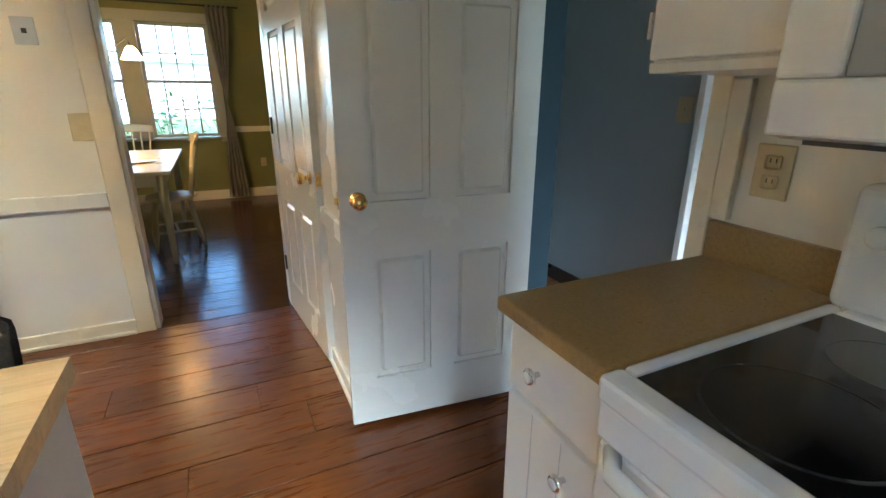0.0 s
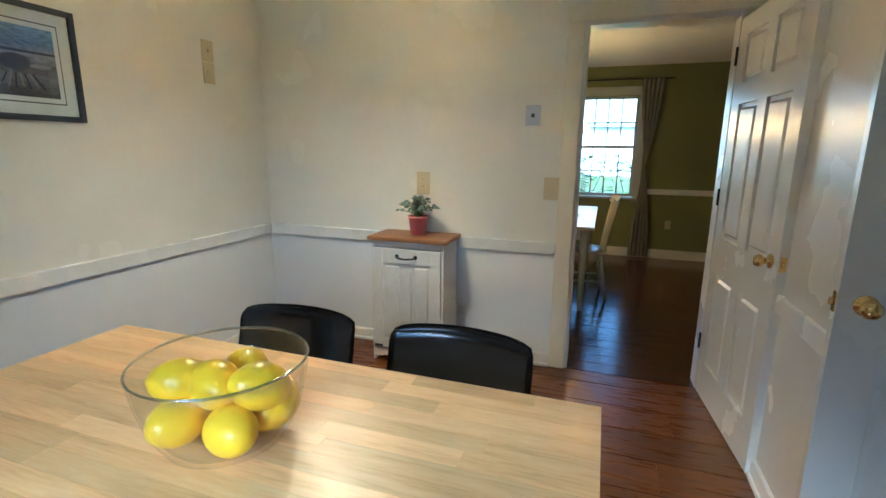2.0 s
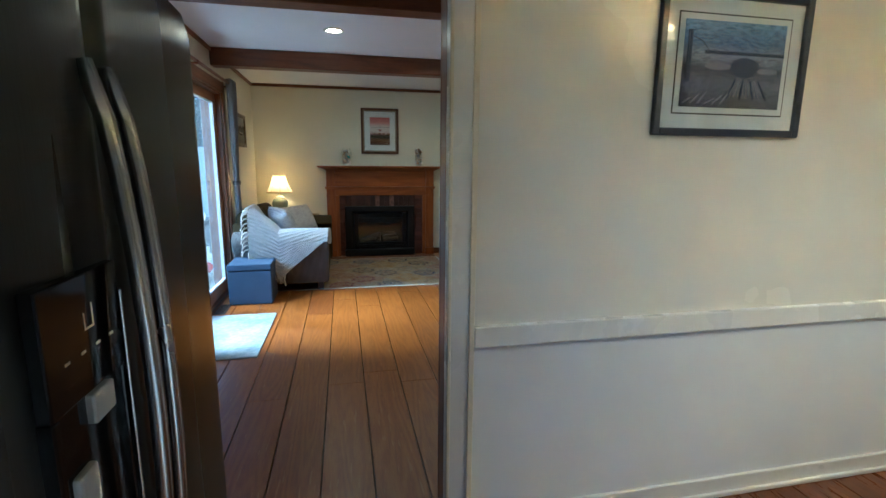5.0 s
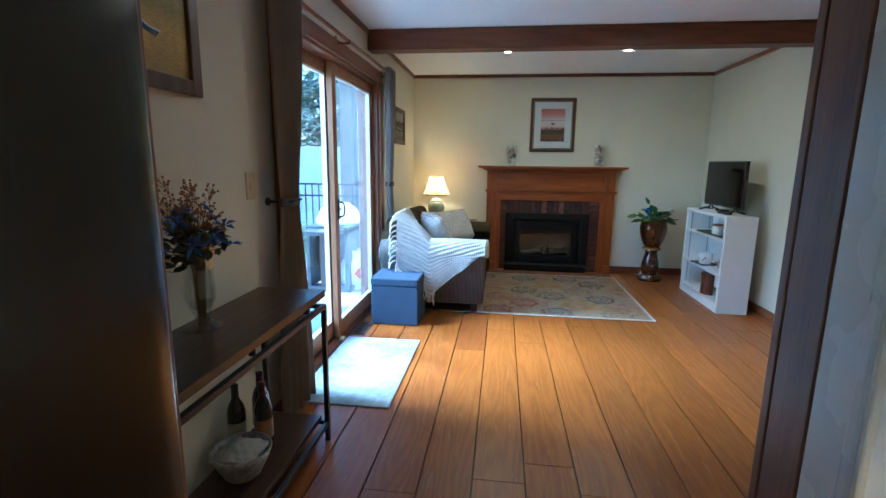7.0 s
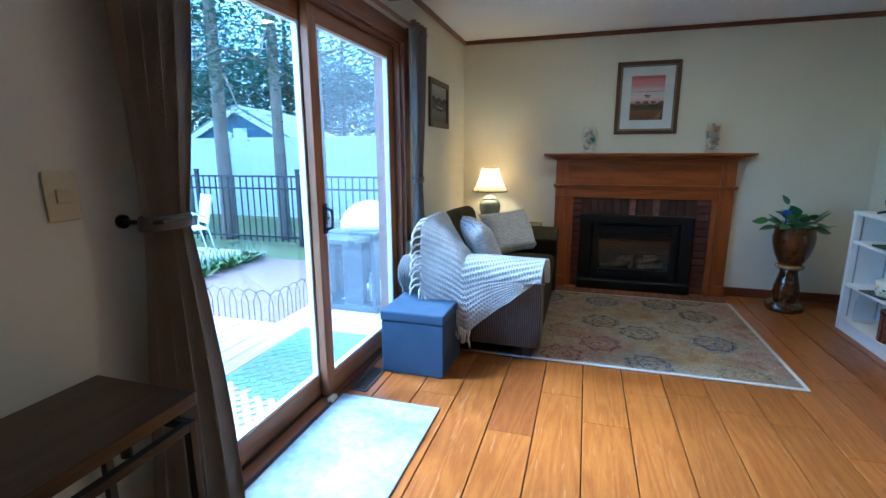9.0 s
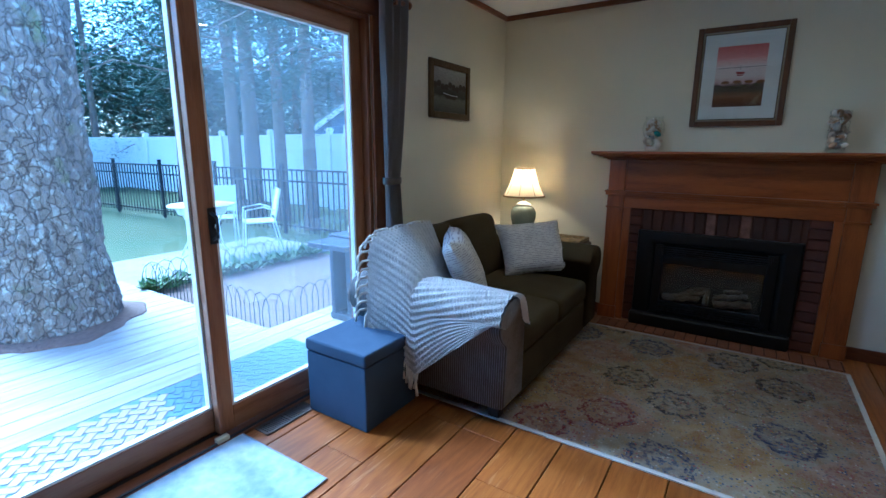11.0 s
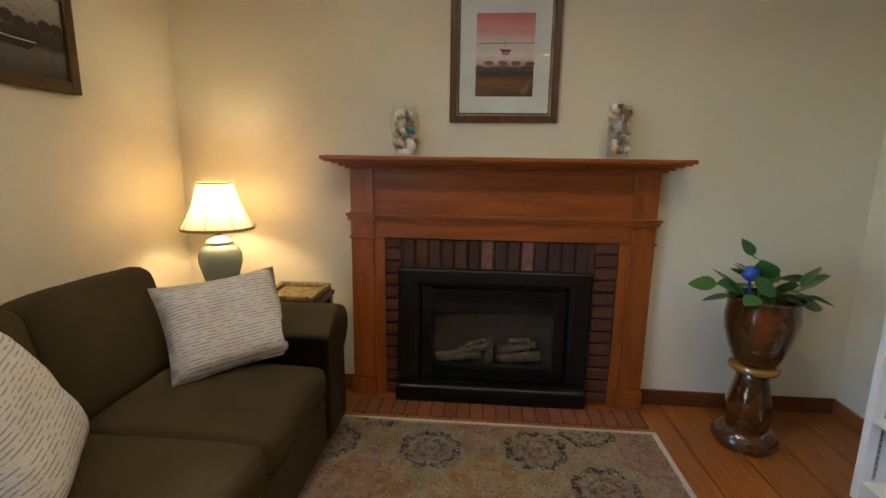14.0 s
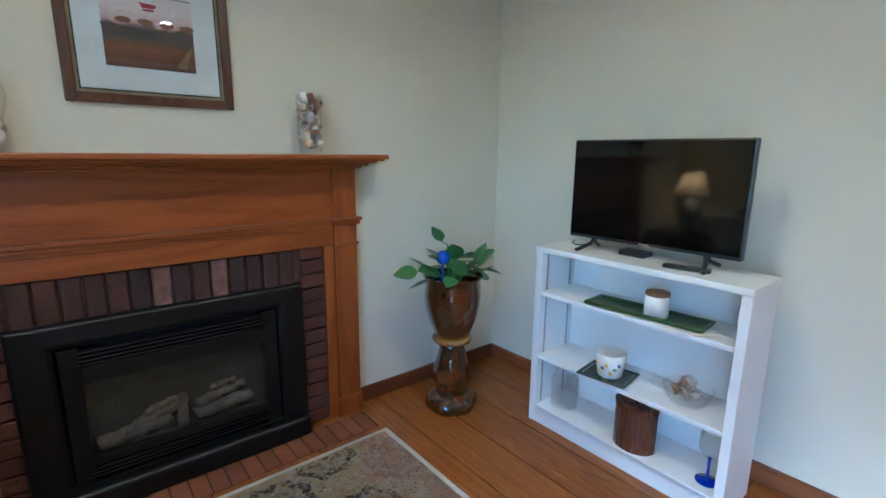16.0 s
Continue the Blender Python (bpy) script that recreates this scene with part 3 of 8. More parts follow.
# ---- living room ----
# fireplace: brick face, wooden surround, mantel shelf, gas insert
BRICK = mat("old_red_brick", (0.105, 0.031, 0.016), (0.06, 0.019, 0.011), 0.85, 9, 0.5, vary=0.2, fine=120)
SOOT_BRICK = mat("sooty_brick", (0.070, 0.024, 0.013), (0.022, 0.011, 0.008), 0.85, 7, 0.5, vary=0.3, fine=120)
BRICK_HEARTH = mat("hearth_brick", (0.24, 0.085, 0.034), (0.16, 0.055, 0.024), 0.7, 9, 0.3, vary=0.2, fine=120)
MORTAR = mat("mortar", (0.075, 0.032, 0.020), (0.05, 0.023, 0.016), 0.95, 30, 0.4)
PALE_BRICK = mat("pale_chipped_brick", (0.26, 0.13, 0.09), (0.06, 0.025, 0.017), 0.9, 16, 0.5, fine=120)
INSERT = mat("black_enamel", (0.003, 0.0035, 0.004), (0.004, 0.0045, 0.005), 0.42, 12, 0.03, spec=0.3)
fp = thing("fireplace", pose(LW, 0, 0), "red-brown stained wooden fireplace surround over red brick", "fireplace")
part("brick_backing", boxes([(.0, .03, .27, .36, .0, .91), (.0, .03, 1.37, 1.505, .0, .91), (0, .03, .36, 1.37, .70, .91)]), MORTAR, fp)


def shared(name, me, parent, m):
    ob = new(name, me)
    ob.parent = parent
    ob.matrix_basis = m
    return ob


_bm = box(0, .022, -.05, .05, 0, .062, .005, 1)
_bk = finish(_bm, "brick", BRICK)
for i in range(13):
    z = .006 + i * .0705
    shared("brick", _bk, fp, pose(.024 + .002 * math.sin(i * 2.1), .307, z))
    shared("brick", _bk, fp, Matrix.Translation((.024 + .002 * math.sin(i * 1.3), 1.442, z)) @ Matrix.Diagonal((1, 1.22, 1, 1)))
_so = finish(box(0, .022, -.031, .031, 0, .165, .005, 1), "brick", SOOT_BRICK)
_pl = finish(box(0, .022, -.031, .031, 0, .165, .005, 1), "brick", PALE_BRICK)
for i in range(14):
    shared("brick", _pl if i in (6, 9) else _so, fp, pose(.024 + .003 * math.sin(i * 1.7), .40 + i * .0705, .738))
for i, (a, b) in enumerate(((.092, .215), (1.55, 1.67))):
    part("pilaster", box(0, .068, a, b, .10, 1.0, .004), MANTEL_Z, fp)
    part("plinth_block", box(0, .080, a - .008, b + .006, 0, .10, .004), MANTEL_Z, fp)
    part("upper_pilaster", box(0, .068, a, b, 1.0, 1.27, .003), MANTEL_Z, fp)
    part("capital", boxes([(0, .082, a - .014, b + .014, 1.0, 1.02), (0, .09, a - .022, b + .022, 1.02, 1.035)], .003), MANTEL_Y, fp)
    part("necking", box(0, .076, a - .008, b + .008, .90, .912, .003), MANTEL_Y, fp)
for a, b in ((.215, .272), (1.50, 1.55)):
    part("inner_stile", box(0, .056, a, b, 0, .905, .003), MANTEL_Z, fp)
part("architrave", box(0, .056, .215, 1.55, .905, .985, .003), MANTEL_Y, fp)
part("frieze_board", box(0, .052, .215, 1.55, 1.035, 1.27, .002), MANTEL_Y, fp)
part("frieze_moulding", boxes([(0, .062, .215, 1.55, .985, 1.005), (0, .072, .215, 1.55, 1.005, 1.02), (0, .08, .215, 1.55, 1.02, 1.035)], .003), MANTEL_Y, fp)
part("mantel_moulding", boxes([(0, .10, .075, 1.69, 1.27, 1.282), (0, .13, .05, 1.712, 1.282, 1.295), (0, .168, .025, 1.735, 1.295, 1.306)], .004), MANTEL_Y, fp)
part("mantel_shelf", boxes([(0, .20, -.025, 1.782, 1.313, 1.334), (0, .185, -.01, 1.767, 1.304, 1.315)], .005), MANTEL_Y, fp)

gi = thing("gas_fireplace_insert", pose(LW, 0, 0), "black enamelled gas fireplace insert with ceramic logs", "fireplace insert")
Y0, Y1 = .345, 1.377


def surround():
    """One pressed sheet frame: rings from the outer back edge over a rounded face to the opening."""
    bm = bmesh.new()
    rings = []
    for x, o in ((.03, 0), (.062, 0), (.072, .004), (.078, .014), (.079, .09), (.075, .105), (.066, .118), (.045, .13)):
        k = min(1.0, o / .13)
        q0, q1, s0, s1 = Y0 + o, Y1 - o, .10 + .012 * k, .745 - o * .77
        rings.append([bm.verts.new(c) for c in ((x, q0, s0), (x, q1, s0), (x, q1, s1), (x, q0, s1))])
    for a, b in zip(rings, rings[1:]):
        for i in range(4):
            bm.faces.new((a[i], a[(i + 1) % 4], b[(i + 1) % 4], b[i]))
    bmesh.ops.recalc_face_normals(bm, faces=bm.faces)
    return bm


part("surround_panel", surround(), INSERT, gi)
part("base_ledge", box(.045, .135, Y0 - .01, Y1 - .005, .003, .105, .02, 3), INSERT, gi)
for i in range(4):
    part("louvre", box(.05, .075, Y0 + .16, Y1 - .16, .575 + i * .016, .583 + i * .016, .002), INSERT, gi)
for i in range(3):
    part("louvre", box(.05, .075, Y0 + .16, Y1 - .16, .125 + i * .016, .133 + i * .016, .002), INSERT, gi)
part("firebox_frame", boxes([(.04, .07, Y0 + .13, Y0 + .19, .10, .645), (.04, .07, Y1 - .19, Y1 - .13, .10, .645), (.04, .07, Y0 + .19, Y1 - .19, .505, .57), (.04, .07, Y0 + .19, Y1 - .19, .17, .205)], .004), INSERT, gi)
part("firebox_back", boxes([(.004, .008, Y0 + .13, Y1 - .13, .10, .645), (.008, .04, Y0 + .13, Y1 - .13, .17, .19)]), mat("firebox_soot", (0.022, 0.019, 0.016), (0.013, 0.011, 0.010), 0.9, 12, 0.4), gi)
LOG = mat("ceramic_log", (0.13, 0.098, 0.066), (0.05, 0.036, 0.026), 0.9, 18, 0.6, fine=60)
LOGS = (((.020, .56, .225), (.026, .80, .262), .030), ((.028, .64, .245), (.024, .86, .315), .023), ((.022, .845, .215), (.030, .855, .345), .021), ((.020, .90, .235), (.028, 1.13, .262), .031), ((.028, .90, .285), (.022, 1.10, .320), .022), ((.020, .72, .30), (.024, .83, .335), .016), ((.022, .96, .335), (.026, 1.06, .350), .014))
for i, (a, b, r) in enumerate(LOGS):
    pts = [Vector(a).lerp(Vector(b), k / 9) + Vector((0, .004 * math.sin(k * 1.7 + i), .007 * math.sin(k * 2.3 + i * 2))) for k in range(10)]
    bm = tube(pts, r, 12, r1=r * .8)
    for v in bm.verts:
        v.co += Vector(noise.noise_vector(v.co * 45 + Vector((i, 0, 0)))) * .006
        v.co.x = max(.009, min(.048, v.co.x))
    part("log", bm, LOG, gi, "charred ceramic log", True)
part("ember_bed", grid(24, 4, lambda u, v: (.010 + .034 * v, .53 + .64 * u, .198 + .012 * noise.noise((u * 22, v * 3, 2))), thick=.006), LOG, gi)
_p = part("insert_glass", box(.052, .056, Y0 + .185, Y1 - .185, .20, .51), PANE, gi, "fireplace glass")
_p.visible_shadow = False

hb = structure("floor_hearth", box(LW + .10, LW + .268, .13, 1.66, -.02, .001), MORTAR, "flush brick hearth strip")
_hb = finish(box(0, .165, -.031, .031, -.01, .006, .003, 1), "brick", BRICK_HEARTH)
for i in range(22):
    shared("brick", _hb, hb, pose(LW + .102, .165 + i * .0692, 0))


# pictures
def art_mat(name, stops, axis=2, noise_amt=0.12, scale=7.0, rough=0.5, blot=0.5):
    """A painted picture: bands of colour along an axis, broken up by noise."""
    m = bpy.data.materials.new(name)
    m.use_nodes = True
    n, l = m.node_tree.nodes, m.node_tree.links
    b = n["Principled BSDF"]
    tc, sep, nz, ad, rp = n.new("ShaderNodeTexCoord"), n.new("ShaderNodeSeparateXYZ"), n.new("ShaderNodeTexNoise"), n.new("ShaderNodeMath"), n.new("ShaderNodeValToRGB")
    l.new(tc.outputs["Generated"], sep.inputs[0])
    mp = n.new("ShaderNodeMapping")
    mp.inputs["Scale"].default_value = (1, 1, 2.2)
    l.new(tc.outputs["Generated"], mp.inputs[0])
    l.new(mp.outputs[0], nz.inputs["Vector"])
    nz.inputs["Scale"].default_value, nz.inputs["Detail"].default_value = scale, 6
    ad.operation = 'MULTIPLY_ADD'
    ad.inputs[1].default_value = noise_amt * 2
    l.new(nz.outputs["Fac"], ad.inputs[0])
    sub = n.new("ShaderNodeMath")
    sub.operation = 'SUBTRACT'
    sub.inputs[1].default_value = noise_amt
    l.new(sep.outputs[axis], sub.inputs[0])
    l.new(sub.outputs[0], ad.inputs[2])
    e = rp.color_ramp.elements
    e[0].position, e[0].color = stops[0][0], (*stops[0][1], 1)
    e[1].position, e[1].color = stops[-1][0], (*stops[-1][1], 1)
    for p, c in stops[1:-1]:
        k = e.new(p)
        k.color = (*c, 1)
    l.new(ad.outputs[0], rp.inputs[0])
    mx, n2 = n.new("ShaderNodeMix"), n.new("ShaderNodeTexNoise")
    mx.data_type, mx.blend_type = 'RGBA', 'MULTIPLY'
    n2.inputs["Scale"].default_value, n2.inputs["Detail"].default_value = scale * 3, 5
    l.new(mp.outputs[0], n2.inputs["Vector"])
    mx.inputs[0].default_value = blot
    l.new(rp.outputs[0], mx.inputs[6])
    rr = n.new("ShaderNodeValToRGB")
    rr.color_ramp.elements[0].position, rr.color_ramp.elements[0].color = 0.35, (.45, .45, .5, 1)
    rr.color_ramp.elements[1].position, rr.color_ramp.elements[1].color = 0.6, (1.1, 1.1, 1.1, 1)
    l.new(n2.outputs["Fac"], rr.inputs[0])
    l.new(rr.outputs[0], mx.inputs[7])
    l.new(mx.outputs[2], b.inputs["Base Color"])
    b.inputs["Roughness"].default_value = rough
    return m


def picture(name, m, w, h, fw, frame_mat, art, label, mats=(), glass=True, lip=None, extra=None):
    """A framed picture hung on a wall: local x to the right, z up, y = 0 on the wall and out of it along -y. mats: (inset, material) from outside in."""
    p = thing(name, m, label, "picture")
    t = .022
    for nm, r in (("frame_side", (-w / 2, -w / 2 + fw, -t, 0, -h / 2, h / 2)), ("frame_side", (w / 2 - fw, w / 2, -t, 0, -h / 2, h / 2)), ("frame_rail", (-w / 2 + fw, w / 2 - fw, -t, 0, h / 2 - fw, h / 2)), ("frame_rail", (-w / 2 + fw, w / 2 - fw, -t, 0, -h / 2, -h / 2 + fw))):
        part(nm, box(*r, bevel=.005), frame_mat, p)
    y, ins = -.006, fw
    for k, (i2, mm) in enumerate(mats):
        part("mat_board", box(-w / 2 + ins - .002, w / 2 - ins + .002, y, y + .004, -h / 2 + ins - .002, h / 2 - ins + .002), mm, p)
        ins += i2
        y -= .0015
    part("artwork", box(-w / 2 + ins, w / 2 - ins, y - .001, y + .001, -h / 2 + ins, h / 2 - ins), art, p)
    if extra:
        extra(p, y - .002, w / 2 - ins, h / 2 - ins)
    if glass:
        g = part("glass", box(-w / 2 + fw, w / 2 - fw, -.0155, -.0145, -h / 2 + fw, h / 2 - fw), PANE, p)
        g.visible_shadow = False
    return p


MAT_WHITE = mat("mat_board_white", (0.78, 0.78, 0.76), None, 0.8, 5, 0)
MAT_INNER = mat("mat_board_tan", (0.35, 0.27, 0.16), None, 0.8, 5, 0)
FRAME_WALNUT = plank_mat("frame_walnut", (0.045, 0.018, 0.008), (0.09, 0.035, 0.014), (0.13, 0.06, 0.025), 0.3, 0.03, 2)
FRAME_NAVY = mat("frame_dark_slate", (0.035, 0.042, 0.06), (0.028, 0.034, 0.048), 0.35, 6, 0.02)
FRAME_GOLD = mat("frame_dark_bronze", (0.12, 0.075, 0.03), (0.07, 0.042, 0.018), 0.4, 14, 0.3, metal=0.4)
INK = mat("ink_dark", (0.05, 0.035, 0.03), None, 0.7, 5, 0)
RED_HULL = mat("paint_red", (0.30, 0.04, 0.04), None, 0.7, 5, 0)
BUSH_GREEN = mat("paint_olive", (.07, .065, .02), (.035, .03, .012), .7, 30, 0)
BUSH_OCHRE = mat("paint_ochre", (.26, .10, .025), (.13, .045, .015), .7, 30, 0)
PAPER_WHITE = mat("paint_white", (0.75, 0.74, 0.72), None, 0.7, 5, 0)


def boat_details(p, y, hw, hh):
    # far shore line, a moored boat with mast, dune grass
    part("shore_line", box(-hw, hw, y - .0008, y, .055, .058), INK, p)
    bm = bmesh.new()
    v = [bm.verts.new((a, y - .0008, b)) for a, b in ((-.026, .030), (.030, .026), (.022, .012), (-.016, .012))]
    bm.faces.new(v)
    part("boat_hull", bm, RED_HULL, p)
    part("boat_cabin", box(-.012, .010, y - .001, y, .029, .040), PAPER_WHITE, p)
    part("mast", box(-.001, .001, y - .001, y, .035, .078), INK, p)
    part("far_mast", box(-.062, -.061, y - .001, y, .056, .092), INK, p)
    part("boat_reflection", box(-.016, .020, y - .0007, y, .002, .009), RED_HULL, p)
    # low dunes with bushes
    for k in range(12):
        x = -hw + .02 + k * (2 * hw - .04) / 11
        part("dune_bush", ball(x, y - .0006, -.058 - .022 * math.sin(k * 2.2), .022, 1.2, .02, .28 + .1 * (k % 3), 10), (INK, BUSH_GREEN, BUSH_OCHRE)[k % 3], p)
    for k in range(9):
        part("grass_blade", tube([(hw * .55 + k * .004, y - .001, -hh + .01), (hw * .6 + k * .006, y - .001, -hh + .03 + k * .008)], .0011, 4), MAT_INNER, p)


WEST = pose(0, 0, 0, 0, 0, 90)    # for things on the west walls, which face +x


def on_west(x, y, z):
    return Matrix.Translation((x, y, z)) @ WEST


def on_south(x, y, z):
    return Matrix.Translation((x, y, z)) @ pose(0, 0, 0, 0, 0, 180)


WHARF_PALE = mat("print_pale_timber", (.26, .25, .30), (.20, .19, .24), .7, 20, 0)
WHARF_DARK = mat("print_dark_blue", (.02, .035, .08), (.035, .05, .10), .7, 20, 0)


def wharf_details(p, y, hw, hh):
    # old boat sheds on stilts, boardwalk and a dark pool
    part("far_hills", box(-hw * .6, hw, y - .0006, y, .035, .046), WHARF_DARK, p)
    for x, z, w in ((-.065, -.005, .055), (.14, -.015, .045)):
        part("old_hull", ball(x, y - .0008, z, w, 1, .012, .22, 16), WHARF_PALE, p)
    part("water", ball(.045, y - .0006, -.006, .055, 1.1, .012, .62, 16), WHARF_DARK, p)
    for k in range(7):
        part("boardwalk_plank", tube([(-.02 + k * .028, y - .001, -hh + .03 + .008 * (k % 2)), (.01 + k * .016, y - .001, -.05)], .0035, 4), WHARF_PALE if k % 2 else WHARF_DARK, p)
    for k in range(6):
        part("driftwood", tube([(-hw + .01 + k * .03, y - .001, -hh + .012), (-hw + .04 + k * .032, y - .001, -hh + .03 + .012 * (k % 3))], .003, 4), WHARF_PALE, p)
    part("mooring_post", box(-hw + .012, -hw + .03, y - .001, y, -.06, .11), WHARF_DARK, p)
    part("mooring_rope", tube([(-hw + .03, y - .001, .09), (-hw + .07, y - .001, .075), (-hw + .10, y - .001, .045)], .0015, 4), WHARF_DARK, p)


def beach_details(p, y, hw, hh):
    # a beached rowing boat with a pale rim, and dune grass
    bm = bmesh.new()
    v = [bm.verts.new((a_, y - .0008, b_)) for a_, b_ in ((-.02, -.03), (.03, -.062), (.085, -.075), (.105, -.055), (.06, -.048), (.02, -.034))]
    bm.faces.new(v)
    part("boat_hull", bm, WHARF_DARK, p)
    part("boat_rim", tube([(-.022, y - .001, -.028), (.02, y - .001, -.034), (.06, y - .001, -.048), (.108, y - .001, -.052)], .0035, 4), PAPER_WHITE, p)
    for k in range(14):
        x = -hw + .02 + k * .012
        part("grass_blade", tube([(x, y - .001, -hh + .005), (x + .012 * math.sin(k * 2.1), y - .001, -hh + .03 + .02 * (k % 3))], .0014, 4), INK, p)


def harbour_details(p, y, hw, hh):
    # dark boat, its mast and the tree line
    for k in range(9):
        part("tree_mass", ball(-hw + .03 + k * (2 * hw - .06) / 8, y - .0006, .03 + .012 * math.sin(k * 1.9), .028, 1, .02, .8, 10), INK, p)
    bm = bmesh.new()
    v = [bm.verts.new((a_, y - .0012, b_)) for a_, b_ in ((-.09, -.02), (.10, -.03), (.07, -.058), (-.05, -.052))]
    bm.faces.new(v)
    part("boat_hull", bm, INK, p)
    part("boat_rim", tube([(-.09, y - .0018, -.019), (0, y - .0018, -.028), (.10, y - .0018, -.029)], .0025, 4), PAPER_WHITE, p)


ART_SUNSET = art_mat("watercolour_sunset", [(0.0, (.10, .035, .015)), (.18, (.22, .09, .03)), (.28, (.05, .045, .03)), (.36, (.13, .07, .06)), (.40, (.60, .38, .36)), (.50, (.74, .64, .60)), (.66, (.74, .62, .60)), (.80, (.70, .30, .28)), (1.0, (.58, .15, .15))], noise_amt=.05, blot=.3)
ART_WHARF = art_mat("print_blue_wharf", [(0.0, (.045, .04, .06)), (.3, (.16, .15, .20)), (.45, (.06, .06, .10)), (.6, (.30, .32, .42)), (.75, (.12, .20, .38)), (1.0, (.22, .36, .60))], noise_amt=.10, scale=5, blot=.9)
ART_DUSK = art_mat("oil_dark_harbour", [(0.0, (.06, .06, .05)), (.3, (.15, .14, .11)), (.40, (.02, .02, .015)), (.54, (.05, .045, .035)), (.66, (.24, .23, .20)), (1.0, (.36, .36, .34))], noise_amt=.10, scale=6, blot=.5)
ART_BEACH = art_mat("oil_yellow_beach", [(0.0, (.42, .27, .04)), (.4, (.58, .40, .07)), (.6, (.34, .29, .06)), (.8, (.46, .42, .18)), (1.0, (.36, .42, .40))], noise_amt=.10, scale=6, blot=.4)
picture("framed_picture", on_west(LW + .001, .878, 1.833), .545, .65, .034, FRAME_WALNUT, ART_SUNSET, "watercolour of a red boat at sunset in a walnut frame", ((.012, MAT_INNER), (.005, INK), (.078, MAT_WHITE)), extra=boat_details)
picture("framed_picture", on_west(KX + .001, 1.687, 1.722), .61, .485, .026, FRAME_NAVY, ART_WHARF, "blue print of an old wharf in a dark slate frame", ((.05, MAT_WHITE), (.005, INK), (.018, MAT_WHITE)), extra=wharf_details)
picture("framed_picture", on_south(-7.54, LS + .001, 1.748), .535, .385, .045, FRAME_GOLD, ART_DUSK, "small dark harbour painting in a bronze frame", glass=False, extra=harbour_details)
picture("framed_picture", on_south(-3.76, LS + .001, 1.83), .60, .48, .055, FRAME_WALNUT, ART_BEACH, "yellow beach painting with a boat in a brown frame", glass=False, extra=beach_details)


# switches and outlets
def plate(name, m, label, w=.07, h=.115, body=IVORY, kind="toggle"):
    p = thing(name, m, label, "outlet" if kind == "outlet" else "switch")
    part("cover_plate", box(-w / 2, w / 2, -.006, 0, -h / 2, h / 2, .003), body, p)
    if kind == "outlet":
        for z in (-.026, .02):
            r = part("receptacle", box(-.017, .017, -.008, -.005, z - .014, z + .020, .006), body, p)
            for s in (-.0065, .0065):
                part("slot", box(s - .0012, s + .0012, -.0088, -.0075, z + .001, z + .011), DARK_SLOT, r)
    elif kind == "toggle":
        part("toggle", box(-.005, .005, -.018, -.005, -.008, .012, .002), body, p)
    elif kind == "jack":
        part("jack", box(-.010, .010, -.0075, -.005, -.011, .011), DARK_SLOT, p)
        for z in (-.042, .042):
            part("screw", cyl(0, 0, 0, .002, .003, n=8), STEEL_PLATE, p, m=pose(0, -.006, z, 90))
    elif kind == "rocker":
        part("rocker", box(-.016, .016, -.010, -.005, -.018, .018, .003), body, p)
    return p


plate("wall_jack", pose(-.905, KN - .001, 1.58), "square steel cover plate with a small jack", .088, .118, STEEL_PLATE, "jack")
plate("light_switch", pose(-.775, KN - .001, 1.15), "ivory light switch plate", .09, .135)
plate("outlet", pose(-1.605, KN - .001, 1.158), "ivory wall outlet above the bin cabinet", .095, .15, IVORY, "outlet")
plate("light_switch", on_west(KX + .001, 2.785, 1.955), "ivory switch plate mounted high", .09, .125)
plate("light_switch", on_west(KX + .001, 2.785, 1.825), "ivory blank plate mounted high", .09, .125, IVORY, "rocker")
plate("light_switch", on_south(-4.39, LS + .001, 1.245), "ivory dimmer switch plate", .08, .125, IVORY, "rocker")
plate("outlet", Matrix.Translation((.979, .985, 1.144)) @ pose(0, 0, 0, 0, 0, -90), "ivory wall outlet above the counter", .085, .125, IVORY, "outlet")
plate("light_switch", Matrix.Translation((1.979, 2.035, 1.24)) @ pose(0, 0, 0, 0, 0, -90), "ivory double switch in the hall", .09, .125)
plate("outlet", pose(.35, DW - .001, .45), "ivory wall outlet under the rail", .07, .11, IVORY, "outlet")

# recessed ceiling lights
DL_RIM = mat("downlight_rim", (.8, .78, .72), None, .4, 5, 0)
DL_BULB = glow_mat("downlight_glow", (1.0, .80, .50), 14)
for _x, _y in DOWNLIGHTS:
    d = thing("recessed_light", pose(_x, _y, H), "lit recessed ceiling light with a white rim", "ceiling light", "recessed lights")
    part("trim_ring", lathe([(.055, -.001), (.085, -.001), (.088, -.006), (.062, -.010), (.055, -.001)], 32), DL_RIM, d, smooth=True)
    part("bulb_face", lathe([(0, -.003), (.055, -.003), (.055, -.001), (0, -.001)], 24), DL_BULB, d)

# ---- living room furniture ----
FABRIC = mat("sofa_chenille_brown_grey", (0.072, 0.053, 0.024), (0.050, 0.037, 0.017), 0.95, 5, 0.5, fine=220, spec=0.15)


